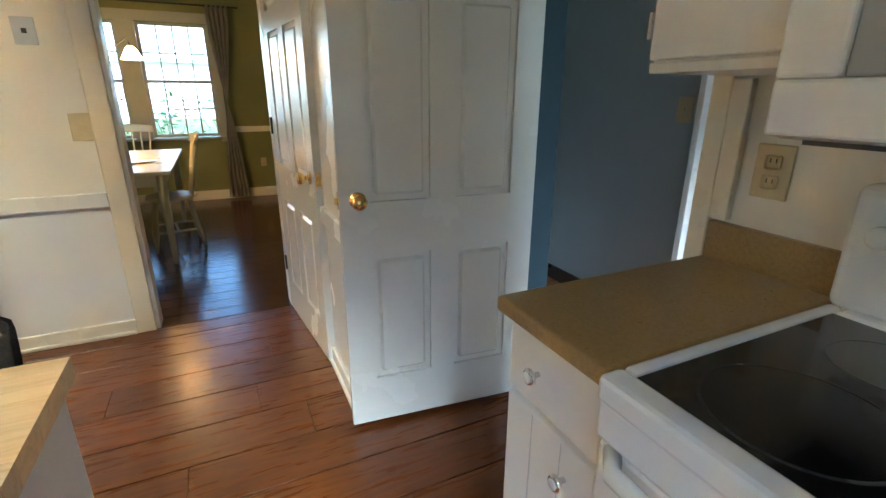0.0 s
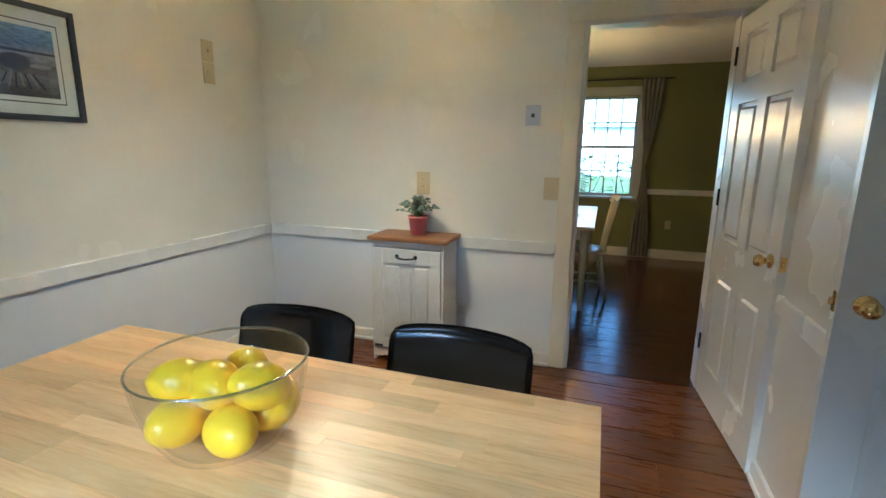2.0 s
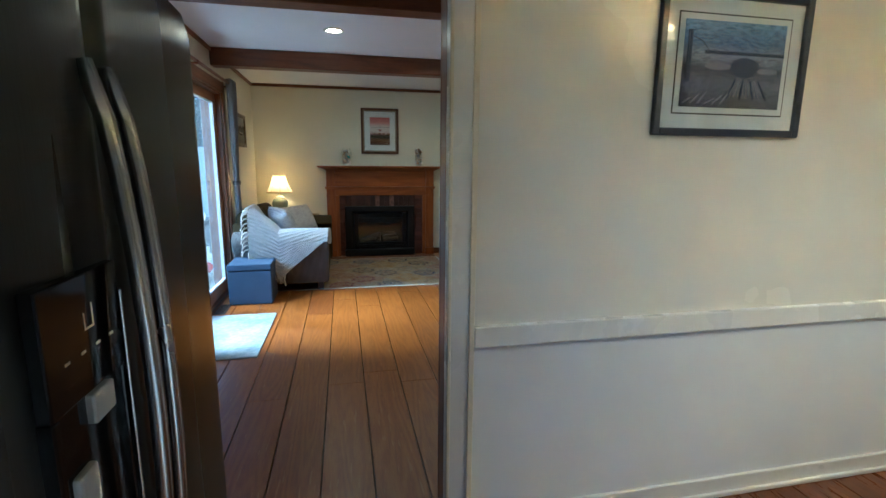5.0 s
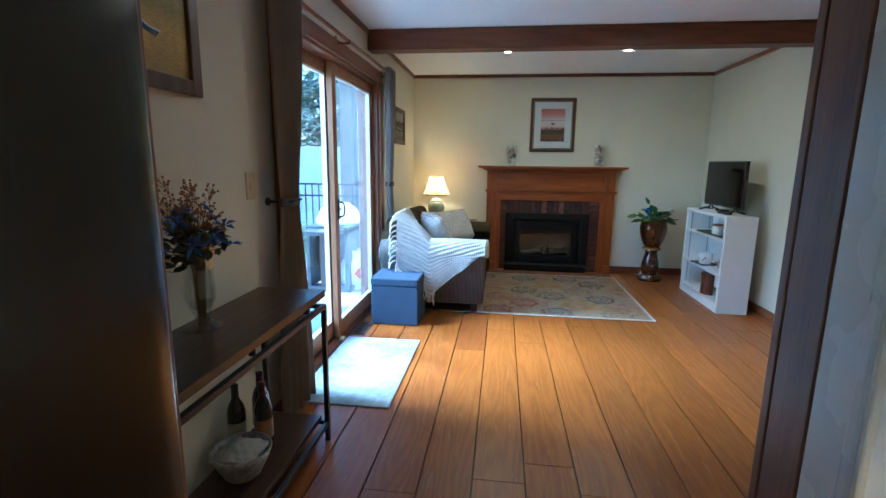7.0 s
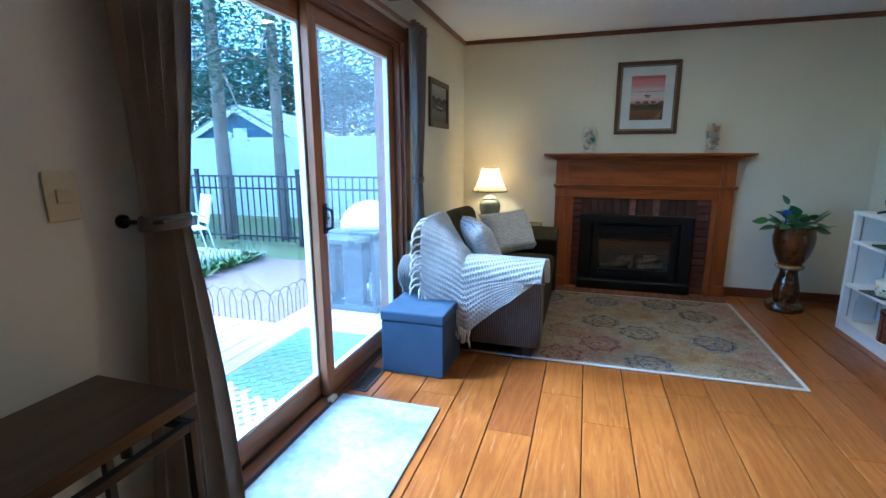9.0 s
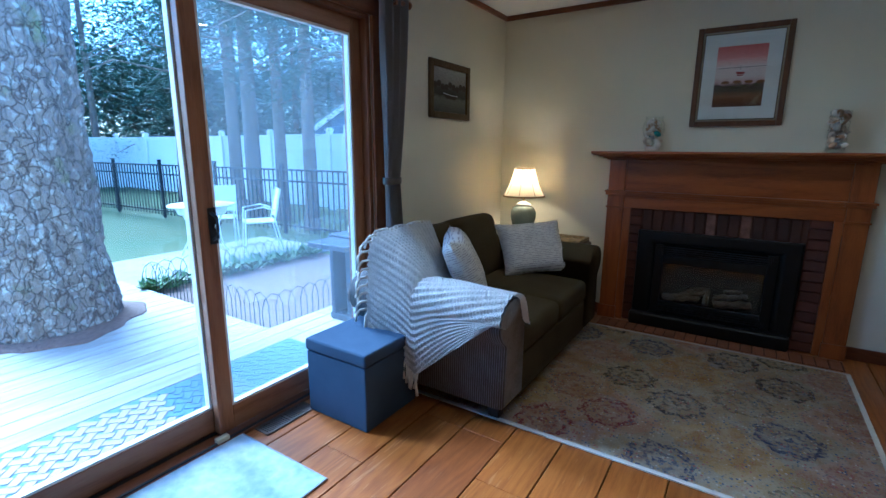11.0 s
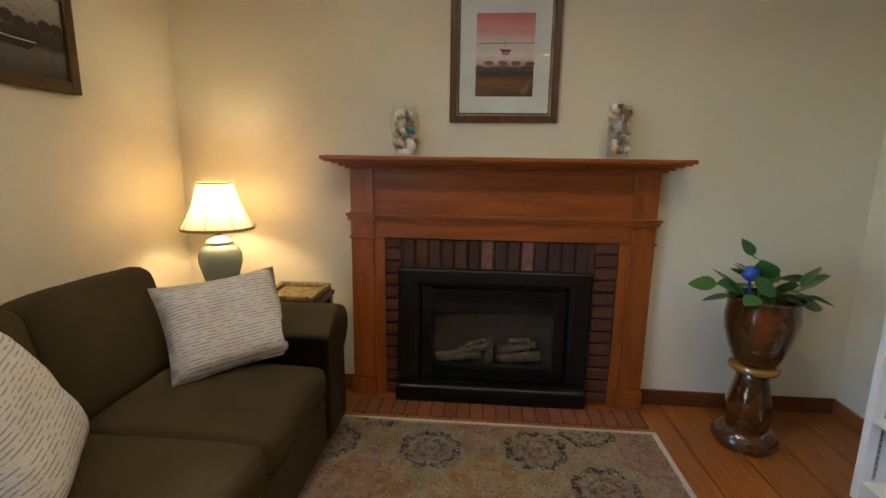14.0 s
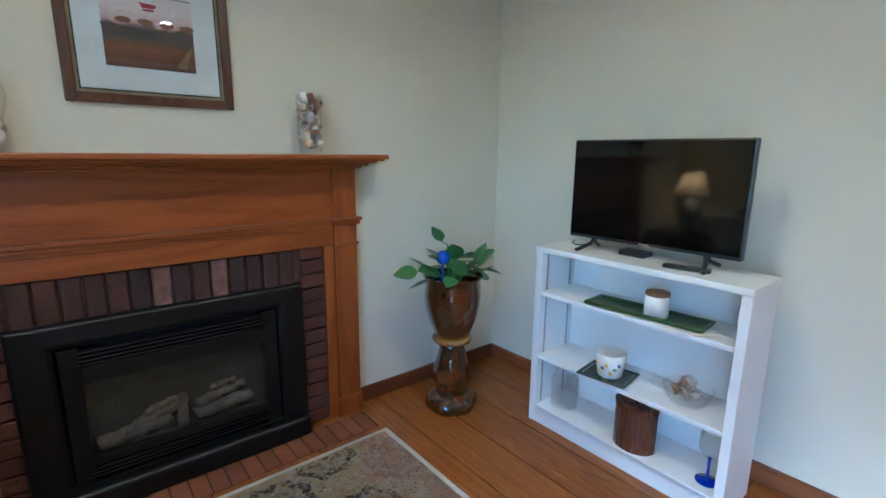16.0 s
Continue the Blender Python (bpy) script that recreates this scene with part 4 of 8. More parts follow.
def ribbed(name, c1, c2, freq, axis, rough=0.95, depth=0.6, shade=0.55):
    """A corded cloth: ribs along one direction, with uneven thread colour and shade put into the grooves."""
    m = mat(name, c1, c2, rough, 12, 0, fine=180, spec=0.15)
    n, l = m.node_tree.nodes, m.node_tree.links
    tc, w, bp = n.new("ShaderNodeTexCoord"), n.new("ShaderNodeTexWave"), n.new("ShaderNodeBump")
    w.bands_direction = axis
    w.inputs["Scale"].default_value, w.inputs["Distortion"].default_value, w.inputs["Detail Scale"].default_value = freq, 1.2, 3
    l.new(tc.outputs["Object"], w.inputs["Vector"])
    bp.inputs["Strength"].default_value, bp.inputs["Distance"].default_value = depth, 0.006
    l.new(w.outputs["Fac"], bp.inputs["Height"])
    b = n["Principled BSDF"]
    l.new(bp.outputs[0], b.inputs["Normal"])
    mx = n.new("ShaderNodeMix")
    mx.data_type, mx.blend_type = 'RGBA', 'MULTIPLY'
    mx.inputs[0].default_value = shade
    src = b.inputs["Base Color"].links[0].from_socket
    l.new(src, mx.inputs[6])
    l.new(w.outputs["Color"], mx.inputs[7])
    l.new(mx.outputs[2], b.inputs["Base Color"])
    return m


# brown sofa cloth paled to grey: daylight on the east arm, put into the colour
SOFA_RIB_DAYLIT = ribbed("sofa_ribbed_daylit", (0.25, 0.245, 0.24), (0.17, 0.165, 0.16), 26, 'Y', 0.95, 0.9, 0.75)
sofa = thing("loveseat", pose(0, 0, 0), "dark brown-grey chenille loveseat with rolled arms", "sofa")


def rolled_arm(x_in, x_out, y0, y1, zt):
    """An arm with a roll on top; the roll hangs out towards x_out."""
    s = 1 if x_out > x_in else -1
    w = abs(x_out - x_in)
    r = w * .62
    prof = [(x_in, .10), (x_in, zt - .08)]
    cx, cz = x_in + s * w * .58, zt - r * .78
    for k in range(13):
        a = math.pi - k * (math.pi * 1.22) / 12
        prof.append((cx + s * r * math.cos(a) * 1.0, cz + r * .78 * math.sin(a)))
    prof += [(x_out - s * .03, cz - r * .75), (x_out - s * .02, .10)]
    bm = bmesh.new()
    rings = []
    ys = [(y0, .97), (y0 + .02, 1), ((y0 + y1) / 2, 1), (y1 - .03, 1), (y1 - .008, .985), (y1, .95)]
    mx = sum(p[0] for p in prof) / len(prof)
    mz = sum(p[1] for p in prof) / len(prof)
    for y, k in ys:
        rings.append([bm.verts.new((mx + (px - mx) * k, y, mz + (pz - mz) * k)) for px, pz in prof])
    for a, b in zip(rings, rings[1:]):
        for i in range(len(prof)):
            j = (i + 1) % len(prof)
            bm.faces.new((a[i], a[j], b[j], b[i]))
    bm.faces.new(rings[0])
    bm.faces.new(list(reversed(rings[-1])))
    bmesh.ops.recalc_face_normals(bm, faces=bm.faces)
    return bm


def cushion(x0, x1, y0, y1, z0, z1, r=.05, puff=.02, seed=0):
    bm = box(x0, x1, y0, y1, z0, z1, r, 4)
    bmesh.ops.subdivide_edges(bm, edges=[e for e in bm.edges if e.calc_length() > .15], cuts=5, use_grid_fill=True)
    cx, cy = (x0 + x1) / 2, (y0 + y1) / 2
    for v in bm.verts:
        a, b = (v.co.x - cx) / (x1 - x0) * 2, (v.co.y - cy) / (y1 - y0) * 2
        if v.co.z > (z0 + z1) / 2:
            v.co.z += puff * max(0, 1 - a * a) * max(0, 1 - b * b)
        v.co += Vector(noise.noise_vector(v.co * 6 + Vector((seed, 0, 0)))) * .006
    return bm


part("base", box(-7.86, -6.58, -.78, .10, .10, .31, .02), FABRIC, sofa)
part("arm", rolled_arm(-6.66, -6.42, -.80, .15, .655), SOFA_RIB_DAYLIT, sofa, "ribbed rolled arm, its brown paled to daylit grey", True)
part("arm", rolled_arm(-7.76, -8.00, -.80, .16, .675), FABRIC, sofa, "", True)
part("seat_cushion", cushion(-7.215, -6.665, -.52, .15, .30, .455, .045, .02, 1), FABRIC, sofa, "", True)
part("seat_cushion", cushion(-7.775, -7.22, -.52, .15, .30, .455, .045, .02, 2), FABRIC, sofa, "", True)
for i, (a, b) in enumerate(((-7.215, -6.64), (-7.79, -7.22))):
    bm = cushion(a, b, -.12, .12, 0, .46, .07, .015, 5 + i)
    part("back_cushion", bm, FABRIC, sofa, "", True, pose(0, -.60, .40, 14))
part("backrest", box(-7.86, -6.58, -.83, -.69, .10, .74, .04, 3), FABRIC, sofa, "", True)
part("front_skirt", box(-7.79, -6.65, .10, .135, .075, .30, .01), FABRIC, sofa)
for x in (-7.88, -6.54):
    for y in (-.72, .06):
        part("foot", box(x - .03, x + .03, y - .03, y + .03, .0, .10, .004), BLACK_PLASTIC, sofa)

# the ottoman box
OTT = mat("ottoman_blue_grey_cloth", (0.052, 0.078, 0.125), (0.042, 0.064, 0.105), 0.85, 8, 0.3, fine=260, spec=0.2)
o = thing("storage_ottoman", pose(-6.255, -.583, 0), "dark blue-grey cloth storage ottoman beside the loveseat", "ottoman")
part("body", box(-.195, .2, -.2, .2, 0, .335, .008), OTT, o)
part("lid", box(-.2, .205, -.205, .205, .338, .402, .012, 3), OTT, o)

# throw blanket
THROW = mat("throw_cream_knit", (0.82, 0.81, 0.78), (0.66, 0.66, 0.65), 0.95, 14, 0.6, fine=240, spec=0.1)


def throw_point(u, v):
    """u runs from the back of the loveseat to the front of the arm; v from the seat, over the arm, down its outside to a hanging corner."""
    y = -.63 + .80 * u
    back = max(0.0, 1 - u / .36)
    top = .68 + .225 * back ** .8
    tip = .40
    low = .46 - .26 * (u / tip) ** .8 if u < tip else .20 + .41 * ((u - tip) / (1 - tip)) ** .95
    xin = -6.95 + .27 * u
    if v < .5:
        k = v / .5
        x = xin + (-6.49 - xin) * k
        base = .485 + .42 * back
        z = base + (top - base) * (1 / (1 + math.exp(-(k - .45) * 11)))
        nx, nz = 0.0, 1.0
    else:
        k = (v - .5) / .5
        r = .125
        bow = min(1.0, k / .34) * math.pi / 2
        x = -6.49 + r * math.sin(bow)
        z = top - r * (1 - math.cos(bow))
        nx, nz = math.sin(bow), math.cos(bow)
        if k > .34:
            q = (k - .34) / .66
            z += (low - z) * q if low < z else 0
            x += .014 * math.sin(u * 17 + 1) * q + .012 * q
    row = math.sin((v * .95 + .22 * u) * 2 * math.pi * 30)
    stitch = math.sin(u * 2 * math.pi * 46 + (1.6 if row > 0 else 0))
    h = .0040 * row + .0030 * stitch + .010 * noise.noise((u * 4, v * 5, 3))
    return (x + h * nx, y + .018 * math.sin(v * 7) * u, z + h * nz)


th = thing("throw_blanket", pose(0, 0, 0), "cream chunky-knit fringed throw draped over the loveseat arm", "blanket")
part("knit", grid(180, 190, throw_point, thick=.008), THROW, th, "", True)
FRINGE = mat("fringe_cream", (0.66, 0.62, 0.54), (0.5, 0.46, 0.4), 0.95, 30, 0.3)
for k in range(26):
    u = .42 * k / 25
    x, y, z = throw_point(u, 1.0)
    s = .02 * math.sin(k * 2.7)
    part("tassel", tube([(x, y, z + .005), (x + .006, y + s * .3, z - .04), (x + .008 + s * .2, y + s, z - .085 - .015 * math.sin(k * 1.9))], .0075, 6), FRINGE, th, "", True)
for k in range(20):
    u, v = 0.0, .1 + .86 * k / 19
    x, y, z = throw_point(u, v)
    part("tassel", tube([(x + .004, y + .01, z + .004), (x + .012, y - .03, z - .006), (x + .016, y - .055, z - .035), (x + .014, y - .06 + .01 * math.sin(k * 2.3), z - .075)], .0075, 6), FRINGE, th, "", True)

CUSHION = mat("cushion_white_cotton", (0.72, 0.71, 0.68), (0.62, 0.61, 0.60), 0.95, 14, 0.5, fine=150, spec=0.1)


def slub_mat():
    """Pale cotton crossed by broken dark threads."""
    m = mat("cushion_slub_cotton", (0.64, 0.61, 0.56), (0.54, 0.51, 0.47), 0.95, 10, 0.4, fine=150, spec=0.1)
    n, l = m.node_tree.nodes, m.node_tree.links
    b = n["Principled BSDF"]
    tc, mp, nz = n.new("ShaderNodeTexCoord"), n.new("ShaderNodeMapping"), n.new("ShaderNodeTexNoise")
    mp.inputs["Scale"].default_value = (34, 34, 95)
    l.new(tc.outputs["Object"], mp.inputs[0])
    l.new(mp.outputs[0], nz.inputs["Vector"])
    nz.inputs["Scale"].default_value, nz.inputs["Detail"].default_value = 1.0, 2
    r = n.new("ShaderNodeMapRange")
    r.inputs[1].default_value, r.inputs[2].default_value = .44, .50
    r.inputs[4].default_value = .72
    l.new(nz.outputs["Fac"], r.inputs[0])
    wv_, thin, both = n.new("ShaderNodeTexWave"), n.new("ShaderNodeMapRange"), n.new("ShaderNodeMath")
    wv_.bands_direction = 'Z'
    wv_.inputs["Scale"].default_value, wv_.inputs["Distortion"].default_value, wv_.inputs["Detail Scale"].default_value = 24, .5, 2
    l.new(tc.outputs["Object"], wv_.inputs["Vector"])
    thin.inputs[1].default_value, thin.inputs[2].default_value = .70, .85
    l.new(wv_.outputs["Fac"], thin.inputs[0])
    both.operation = 'MULTIPLY'
    l.new(r.outputs[0], both.inputs[0])
    l.new(thin.outputs[0], both.inputs[1])
    mx = n.new("ShaderNodeMix")
    mx.data_type = 'RGBA'
    src = b.inputs["Base Color"].links[0].from_socket
    l.new(both.outputs[0], mx.inputs[0])
    l.new(src, mx.inputs[6])
    mx.inputs[7].default_value = (.20, .18, .18, 1)
    l.new(mx.outputs[2], b.inputs["Base Color"])
    return m


SLUB = slub_mat()
solid("cushion", pillow(.50, .42, .16), SLUB, "pale slub-woven square cushion leaning on the loveseat", "cushion", smooth=True, m=Matrix.Translation((-7.72, -.255, .645)) @ pose(0, 0, 0, 36, 3, -46))
solid("cushion", pillow(.44, .42, .17), SLUB, "white slub-woven square cushion against the throw", "cushion", smooth=True, m=Matrix.Translation((-6.87, -.33, .68)) @ pose(0, 0, 0, 26, 4, 32))

# side table, lamp and the tray
DARK_WOOD = plank_mat("dark_table_wood", (0.025, 0.012, 0.006), (0.05, 0.022, 0.010), (0.08, 0.035, 0.016), 0.35, 0.05, 1)
st = thing("side_table", pose(-8.20, -.36, 0), "small dark wooden side table in the corner", "side table")
part("tabletop", box(-.2, .2, -.38, .345, .58, .605, .006), DARK_WOOD, st)
for x in (-.17, .17):
    for y in (-.35, .315):
        part("leg", box(x - .02, x + .02, y - .02, y + .02, 0, .58, .003), DARK_WOOD, st)
GILT = mat("gilt_carved", (0.42, 0.33, 0.16), (0.16, 0.11, 0.05), 0.5, 30, 0.8, metal=0.5)
tr = thing("decorative_tray", pose(-8.24, -.185, .605), "carved brown and gilt tray lying on the side table", "tray")
part("tray_base", box(-.13, .15, -.12, .16, 0, .018, .004), DARK_WOOD, tr)
part("tray_rim", boxes([(-.13, .15, .13, .16, .018, .045), (-.13, .15, -.12, -.09, .018, .045), (-.13, -.10, -.09, .13, .018, .045), (.12, .15, -.09, .13, .018, .045)], .008), GILT, tr, "gilt carved rim")
part("carved_panel", box(-.09, .11, -.08, .12, .019, .028, .003), GILT, tr, "gilt scrollwork panel")

CERAMIC = mat("celadon_glaze", (0.33, 0.37, 0.30), (0.25, 0.29, 0.24), 0.22, 9, 0.02, coat=0.5)
CERAMIC_W = mat("white_glaze", (0.75, 0.73, 0.68), None, 0.25, 9, 0.0)


def shade_mat():
    m = bpy.data.materials.new("lampshade_cloth")
    m.use_nodes = True
    n, l = m.node_tree.nodes, m.node_tree.links
    b = n["Principled BSDF"]
    b.inputs["Base Color"].default_value = (.82, .72, .55, 1)
    b.inputs["Roughness"].default_value = .9
    tr_, ad = n.new("ShaderNodeBsdfTranslucent"), n.new("ShaderNodeMixShader")
    tr_.inputs[0].default_value = (.80, .64, .42, 1)
    ad.inputs[0].default_value = .50
    l.new(b.outputs[0], ad.inputs[1])
    l.new(tr_.outputs[0], ad.inputs[2])
    l.new(ad.outputs[0], n["Material Output"].inputs[0])
    return m


SHADE = shade_mat()
SHADE_TRIM = mat("shade_trim_tan", (0.33, 0.22, 0.10), None, 0.8, 20, 0.2)
tl = thing("table_lamp", pose(-8.17, -.53, .645), "lit table lamp with celadon ceramic base and cream bell shade", "lamp")
part("lamp_base", lathe([(0, 0), (.07, 0), (.075, .02), (.07, .03), (.088, .09), (.104, .15), (.104, .19), (.088, .225), (.058, .245), (.0, .245)], 40), CERAMIC, tl, "green-grey glazed body", True)
part("lamp_foot", lathe([(0, -.04), (.08, -.04), (.082, -.02), (.068, 0), (0, 0)], 32), DARK_WOOD, tl, "dark wooden foot", True)
part("base_cap", lathe([(.055, .243), (.066, .25), (.055, .262), (.03, .275), (.014, .282), (0, .282)], 32), CERAMIC_W, tl, "", True)
part("lamp_stem", cyl(0, 0, .28, .35, .008, n=12), BRASS, tl)
part("bulb_holder", cyl(0, 0, .345, .385, .016, n=12), BRASS, tl)
part("bulb", ball(0, 0, .44, .022, 1, 1, 1.3), glow_mat("bulb_glow", (1.0, .75, .42), 10), tl, "", True)
bell = [(.170, .325), (.154, .352), (.136, .385), (.118, .425), (.102, .47), (.090, .515), (.083, .545)]
sh = part("shade", lathe(bell, 48, wob=lambda a, h: 1 + .006 * math.cos(8 * a)), SHADE, tl, "cream cloth bell shade", True)
part("shade_trim", lathe([(.172, .318), (.174, .330), (.169, .332), (.167, .320), (.172, .318)], 48), SHADE_TRIM, tl, "tan edging")
part("shade_trim", lathe([(.084, .542), (.086, .551), (.081, .552), (.080, .543), (.084, .542)], 48), SHADE_TRIM, tl, "tan edging")
for k in range(8):
    a = radians(k * 45 + 10)
    part("shade_rib", tube([((r + .001) * math.cos(a), (r + .001) * math.sin(a), h) for r, h in bell], .0022, 5), SHADE_TRIM, tl)

# vases full of shells on the mantel
SHELLS = [mat("shell_" + n, c, d, 0.5, 20, 0.2) for n, c, d in (("cream", (.80, .70, .56), (.62, .50, .38)), ("white", (.85, .81, .75), (.74, .68, .62)), ("tan", (.60, .42, .27), (.45, .29, .18)), ("grey", (.50, .50, .51), (.36, .36, .38)), ("teal", (.05, .30, .30), (.04, .22, .24)))]


def shell_shape(r, k):
    """A ribbed scallop-like half shell or a pebble-like clam."""
    bm = bmesh.new()
    rnd = random.Random(k)

    def f(u, v):
        a = (u - .5) * 2.4
        q = v ** .8
        rib = 1 + .05 * math.cos(a * 14)
        return (r * q * math.sin(a) * rib, r * .55 * math.sin(math.pi * min(1, v)) * (1 - .4 * abs(u - .5)) - r * .2, r * q * math.cos(a) * rib - r * .4)
    grid(14, 6, f, bm, thick=.004)
    bmesh.ops.transform(bm, matrix=pose(0, 0, 0, rnd.uniform(0, 360), rnd.uniform(0, 360), rnd.uniform(0, 360)), verts=bm.verts)
    return bm


def shell_jar(x, y, z, profile, seed, label, hgt, rad, sand=None):
    j = thing("shell_vase", pose(x, y, z), label, "vase")
    g = part("glass_vase", lathe(profile, 32), CLEAR, j, "clear glass", True)
    g.visible_shadow = False
    rnd = random.Random(seed)
    zc, k = .045, 0
    while zc < hgt:
        for i in range(6):
            a = rnd.uniform(0, 6.28)
            rr = rad * rnd.uniform(.40, .74)
            m = SHELLS[4] if (sand and k in (21, 22)) else SHELLS[(0, 1, 1, 0, 2, 1, 3)[(k * 3 + rnd.randrange(4)) % 7]]
            r = rnd.uniform(.030, .040)
            bm = shell_shape(r, seed * 50 + k) if k % 3 else ball(0, 0, 0, r * .8, 1, .75, .6, 12)
            part("shell", bm, m, j, "", True, pose(rr * math.cos(a), rr * math.sin(a), zc, rnd.uniform(0, 90), rnd.uniform(0, 90), rnd.uniform(0, 360)))
            k += 1
        zc += .027
    if sand:
        part("sand", cyl(0, 0, .012, .035, .042, .044, 24), SHELLS[1], j, "pale sand")
    return j


shell_jar(-8.335, .388, 1.334, [(0, .0), (.05, .0), (.052, .004), (.046, .02), (.046, .06), (.068, .12), (.076, .16), (.072, .20), (.055, .225), (.062, .245), (.058, .243), (.052, .225), (.068, .198), (.072, .16), (.064, .12), (.042, .06), (.042, .02), (0, .012)], 3, "curved clear glass vase filled with seashells", .23, .06, True)
shell_jar(-8.335, 1.435, 1.334, [(0, 0), (.048, 0), (.05, .004), (.054, .25), (.051, .25), (.046, .012), (0, .012)], 8, "straight clear glass cylinder filled with seashells", .24, .05)

# rugs


def rug_mat():
    m = bpy.data.materials.new("rug_faded_persian")
    m.use_nodes = True
    n, l = m.node_tree.nodes, m.node_tree.links
    b = n["Principled BSDF"]
    tc = n.new("ShaderNodeTexCoord")

    def tex(kind, scale, detail=4.0):
        t = n.new(kind)
        t.inputs["Scale"].default_value = scale
        if kind == "ShaderNodeTexNoise":
            t.inputs["Detail"].default_value = detail
        l.new(tc.outputs["Object"], t.inputs["Vector"])
        return t

    def ramp(src, stops, interp='LINEAR'):
        r = n.new("ShaderNodeValToRGB")
        r.color_ramp.interpolation = interp
        e = r.color_ramp.elements
        e[0].position, e[0].color = stops[0][0], (*stops[0][1], 1)
        e[1].position, e[1].color = stops[-1][0], (*stops[-1][1], 1)
        for p, c in stops[1:-1]:
            k = e.new(p)
            k.color = (*c, 1)
        l.new(src, r.inputs[0])
        return r.outputs[0]

    def mix(fac, a, c, blend='MIX'):
        x = n.new("ShaderNodeMix")
        x.data_type, x.blend_type = 'RGBA', blend
        for s, i in ((fac, 0), (a, 6), (c, 7)):
            if isinstance(s, tuple):
                x.inputs[i].default_value = (*s, 1)
            elif isinstance(s, (int, float)):
                x.inputs[i].default_value = s
            else:
                l.new(s, x.inputs[i])
        return x.outputs[2]
    def calc(op, *args):
        x = n.new("ShaderNodeMath")
        x.operation = op
        for i, q in enumerate(args):
            if isinstance(q, (int, float)):
                x.inputs[i].default_value = q
            else:
                l.new(q, x.inputs[i])
        return x.outputs[0]
    field = ramp(tex("ShaderNodeTexNoise", 4.5, 4).outputs["Fac"], [(.34, (.30, .17, .05)), (.44, (.40, .29, .14)), (.52, (.46, .39, .26)), (.60, (.36, .21, .07)), (.68, (.33, .31, .28))])
    # a diamond lattice of scalloped medallions
    mp, vor = n.new("ShaderNodeMapping"), n.new("ShaderNodeTexVoronoi")
    mp.inputs["Rotation"].default_value = (0, 0, radians(45))
    mp.inputs["Location"].default_value = (.07, .11, 0)
    l.new(tc.outputs["Object"], mp.inputs[0])
    flat = n.new("ShaderNodeVectorMath")
    flat.operation = 'MULTIPLY'
    flat.inputs[1].default_value = (1, 1, 0)
    l.new(mp.outputs[0], flat.inputs[0])
    vor.voronoi_dimensions = '2D'
    vor.inputs["Scale"].default_value, vor.inputs["Randomness"].default_value = 2.75, .25
    l.new(flat.outputs[0], vor.inputs["Vector"])
    loc, sep = n.new("ShaderNodeVectorMath"), n.new("ShaderNodeSeparateXYZ")
    loc.operation = 'SUBTRACT'
    l.new(flat.outputs[0], loc.inputs[0])
    l.new(vor.outputs["Position"], loc.inputs[1])
    l.new(loc.outputs[0], sep.inputs[0])
    ang = calc('ARCTAN2', sep.outputs[1], sep.outputs[0])
    petal = calc('ADD', calc('MULTIPLY', calc('COSINE', calc('MULTIPLY', ang, 8.0)), .07), 1.0)
    rad = calc('MULTIPLY', vor.outputs["Distance"], petal)
    rad = calc('ADD', rad, calc('MULTIPLY', calc('SUBTRACT', tex("ShaderNodeTexNoise", 26, 3).outputs["Fac"], .5), .16))
    band = ramp(rad, [(.0, (.9, .9, .9)), (.07, (.1, .1, .1)), (.13, (.75, .75, .75)), (.20, (.25, .25, .25)), (.29, (1, 1, 1)), (.39, (0, 0, 0))], 'CONSTANT')
    medc = ramp(vor.outputs["Color"], [(.0, (.016, .02, .035)), (.22, (.20, .02, .04)), (.38, (.30, .13, .02)), (.50, (.02, .04, .12)), (.64, (.015, .018, .02)), (.80, (.20, .03, .03)), (.92, (.05, .08, .13))], 'CONSTANT')
    bold = ramp(vor.outputs["Color"], [(.0, (1, 1, 1)), (.30, (.45, .45, .45)), (.50, (1, 1, 1)), (.72, (.6, .6, .6)), (.88, (.25, .25, .25))], 'CONSTANT')
    tint = mix(.38, field, ramp(vor.outputs["Color"], [(.0, (.42, .36, .26)), (.22, (.50, .30, .26)), (.38, (.52, .35, .12)), (.50, (.34, .34, .30)), (.64, (.48, .42, .28)), (.80, (.50, .30, .20))], 'CONSTANT'))
    c = mix(.9, field, tint)
    worn = ramp(tex("ShaderNodeTexNoise", 60, 6).outputs["Fac"], [(.42, (.12, .12, .12)), (.56, (.95, .95, .95))])
    c = mix(calc('MULTIPLY', calc('MULTIPLY', band, bold), worn), c, medc)
    # lattice of small leaves between the medallions
    small = tex("ShaderNodeTexVoronoi", 62)
    sm = ramp(small.outputs["Distance"], [(.0, (1, 1, 1)), (.26, (1, 1, 1)), (.40, (0, 0, 0))])
    patchy = ramp(tex("ShaderNodeTexNoise", 14, 5).outputs["Fac"], [(.36, (.1, .1, .1)), (.54, (1, 1, 1))])
    smc = ramp(small.outputs["Color"], [(.1, (.08, .12, .22)), (.3, (.36, .12, .12)), (.45, (.42, .27, .07)), (.58, (.12, .17, .22)), (.72, (.60, .54, .43)), (.86, (.16, .20, .14))], 'CONSTANT')
    c = mix(calc('MULTIPLY', sm, patchy), c, smc)
    fade = ramp(tex("ShaderNodeTexNoise", 120, 3).outputs["Fac"], [(.45, (0, 0, 0)), (.75, (.4, .4, .4))])
    c = mix(fade, c, (.56, .50, .40))
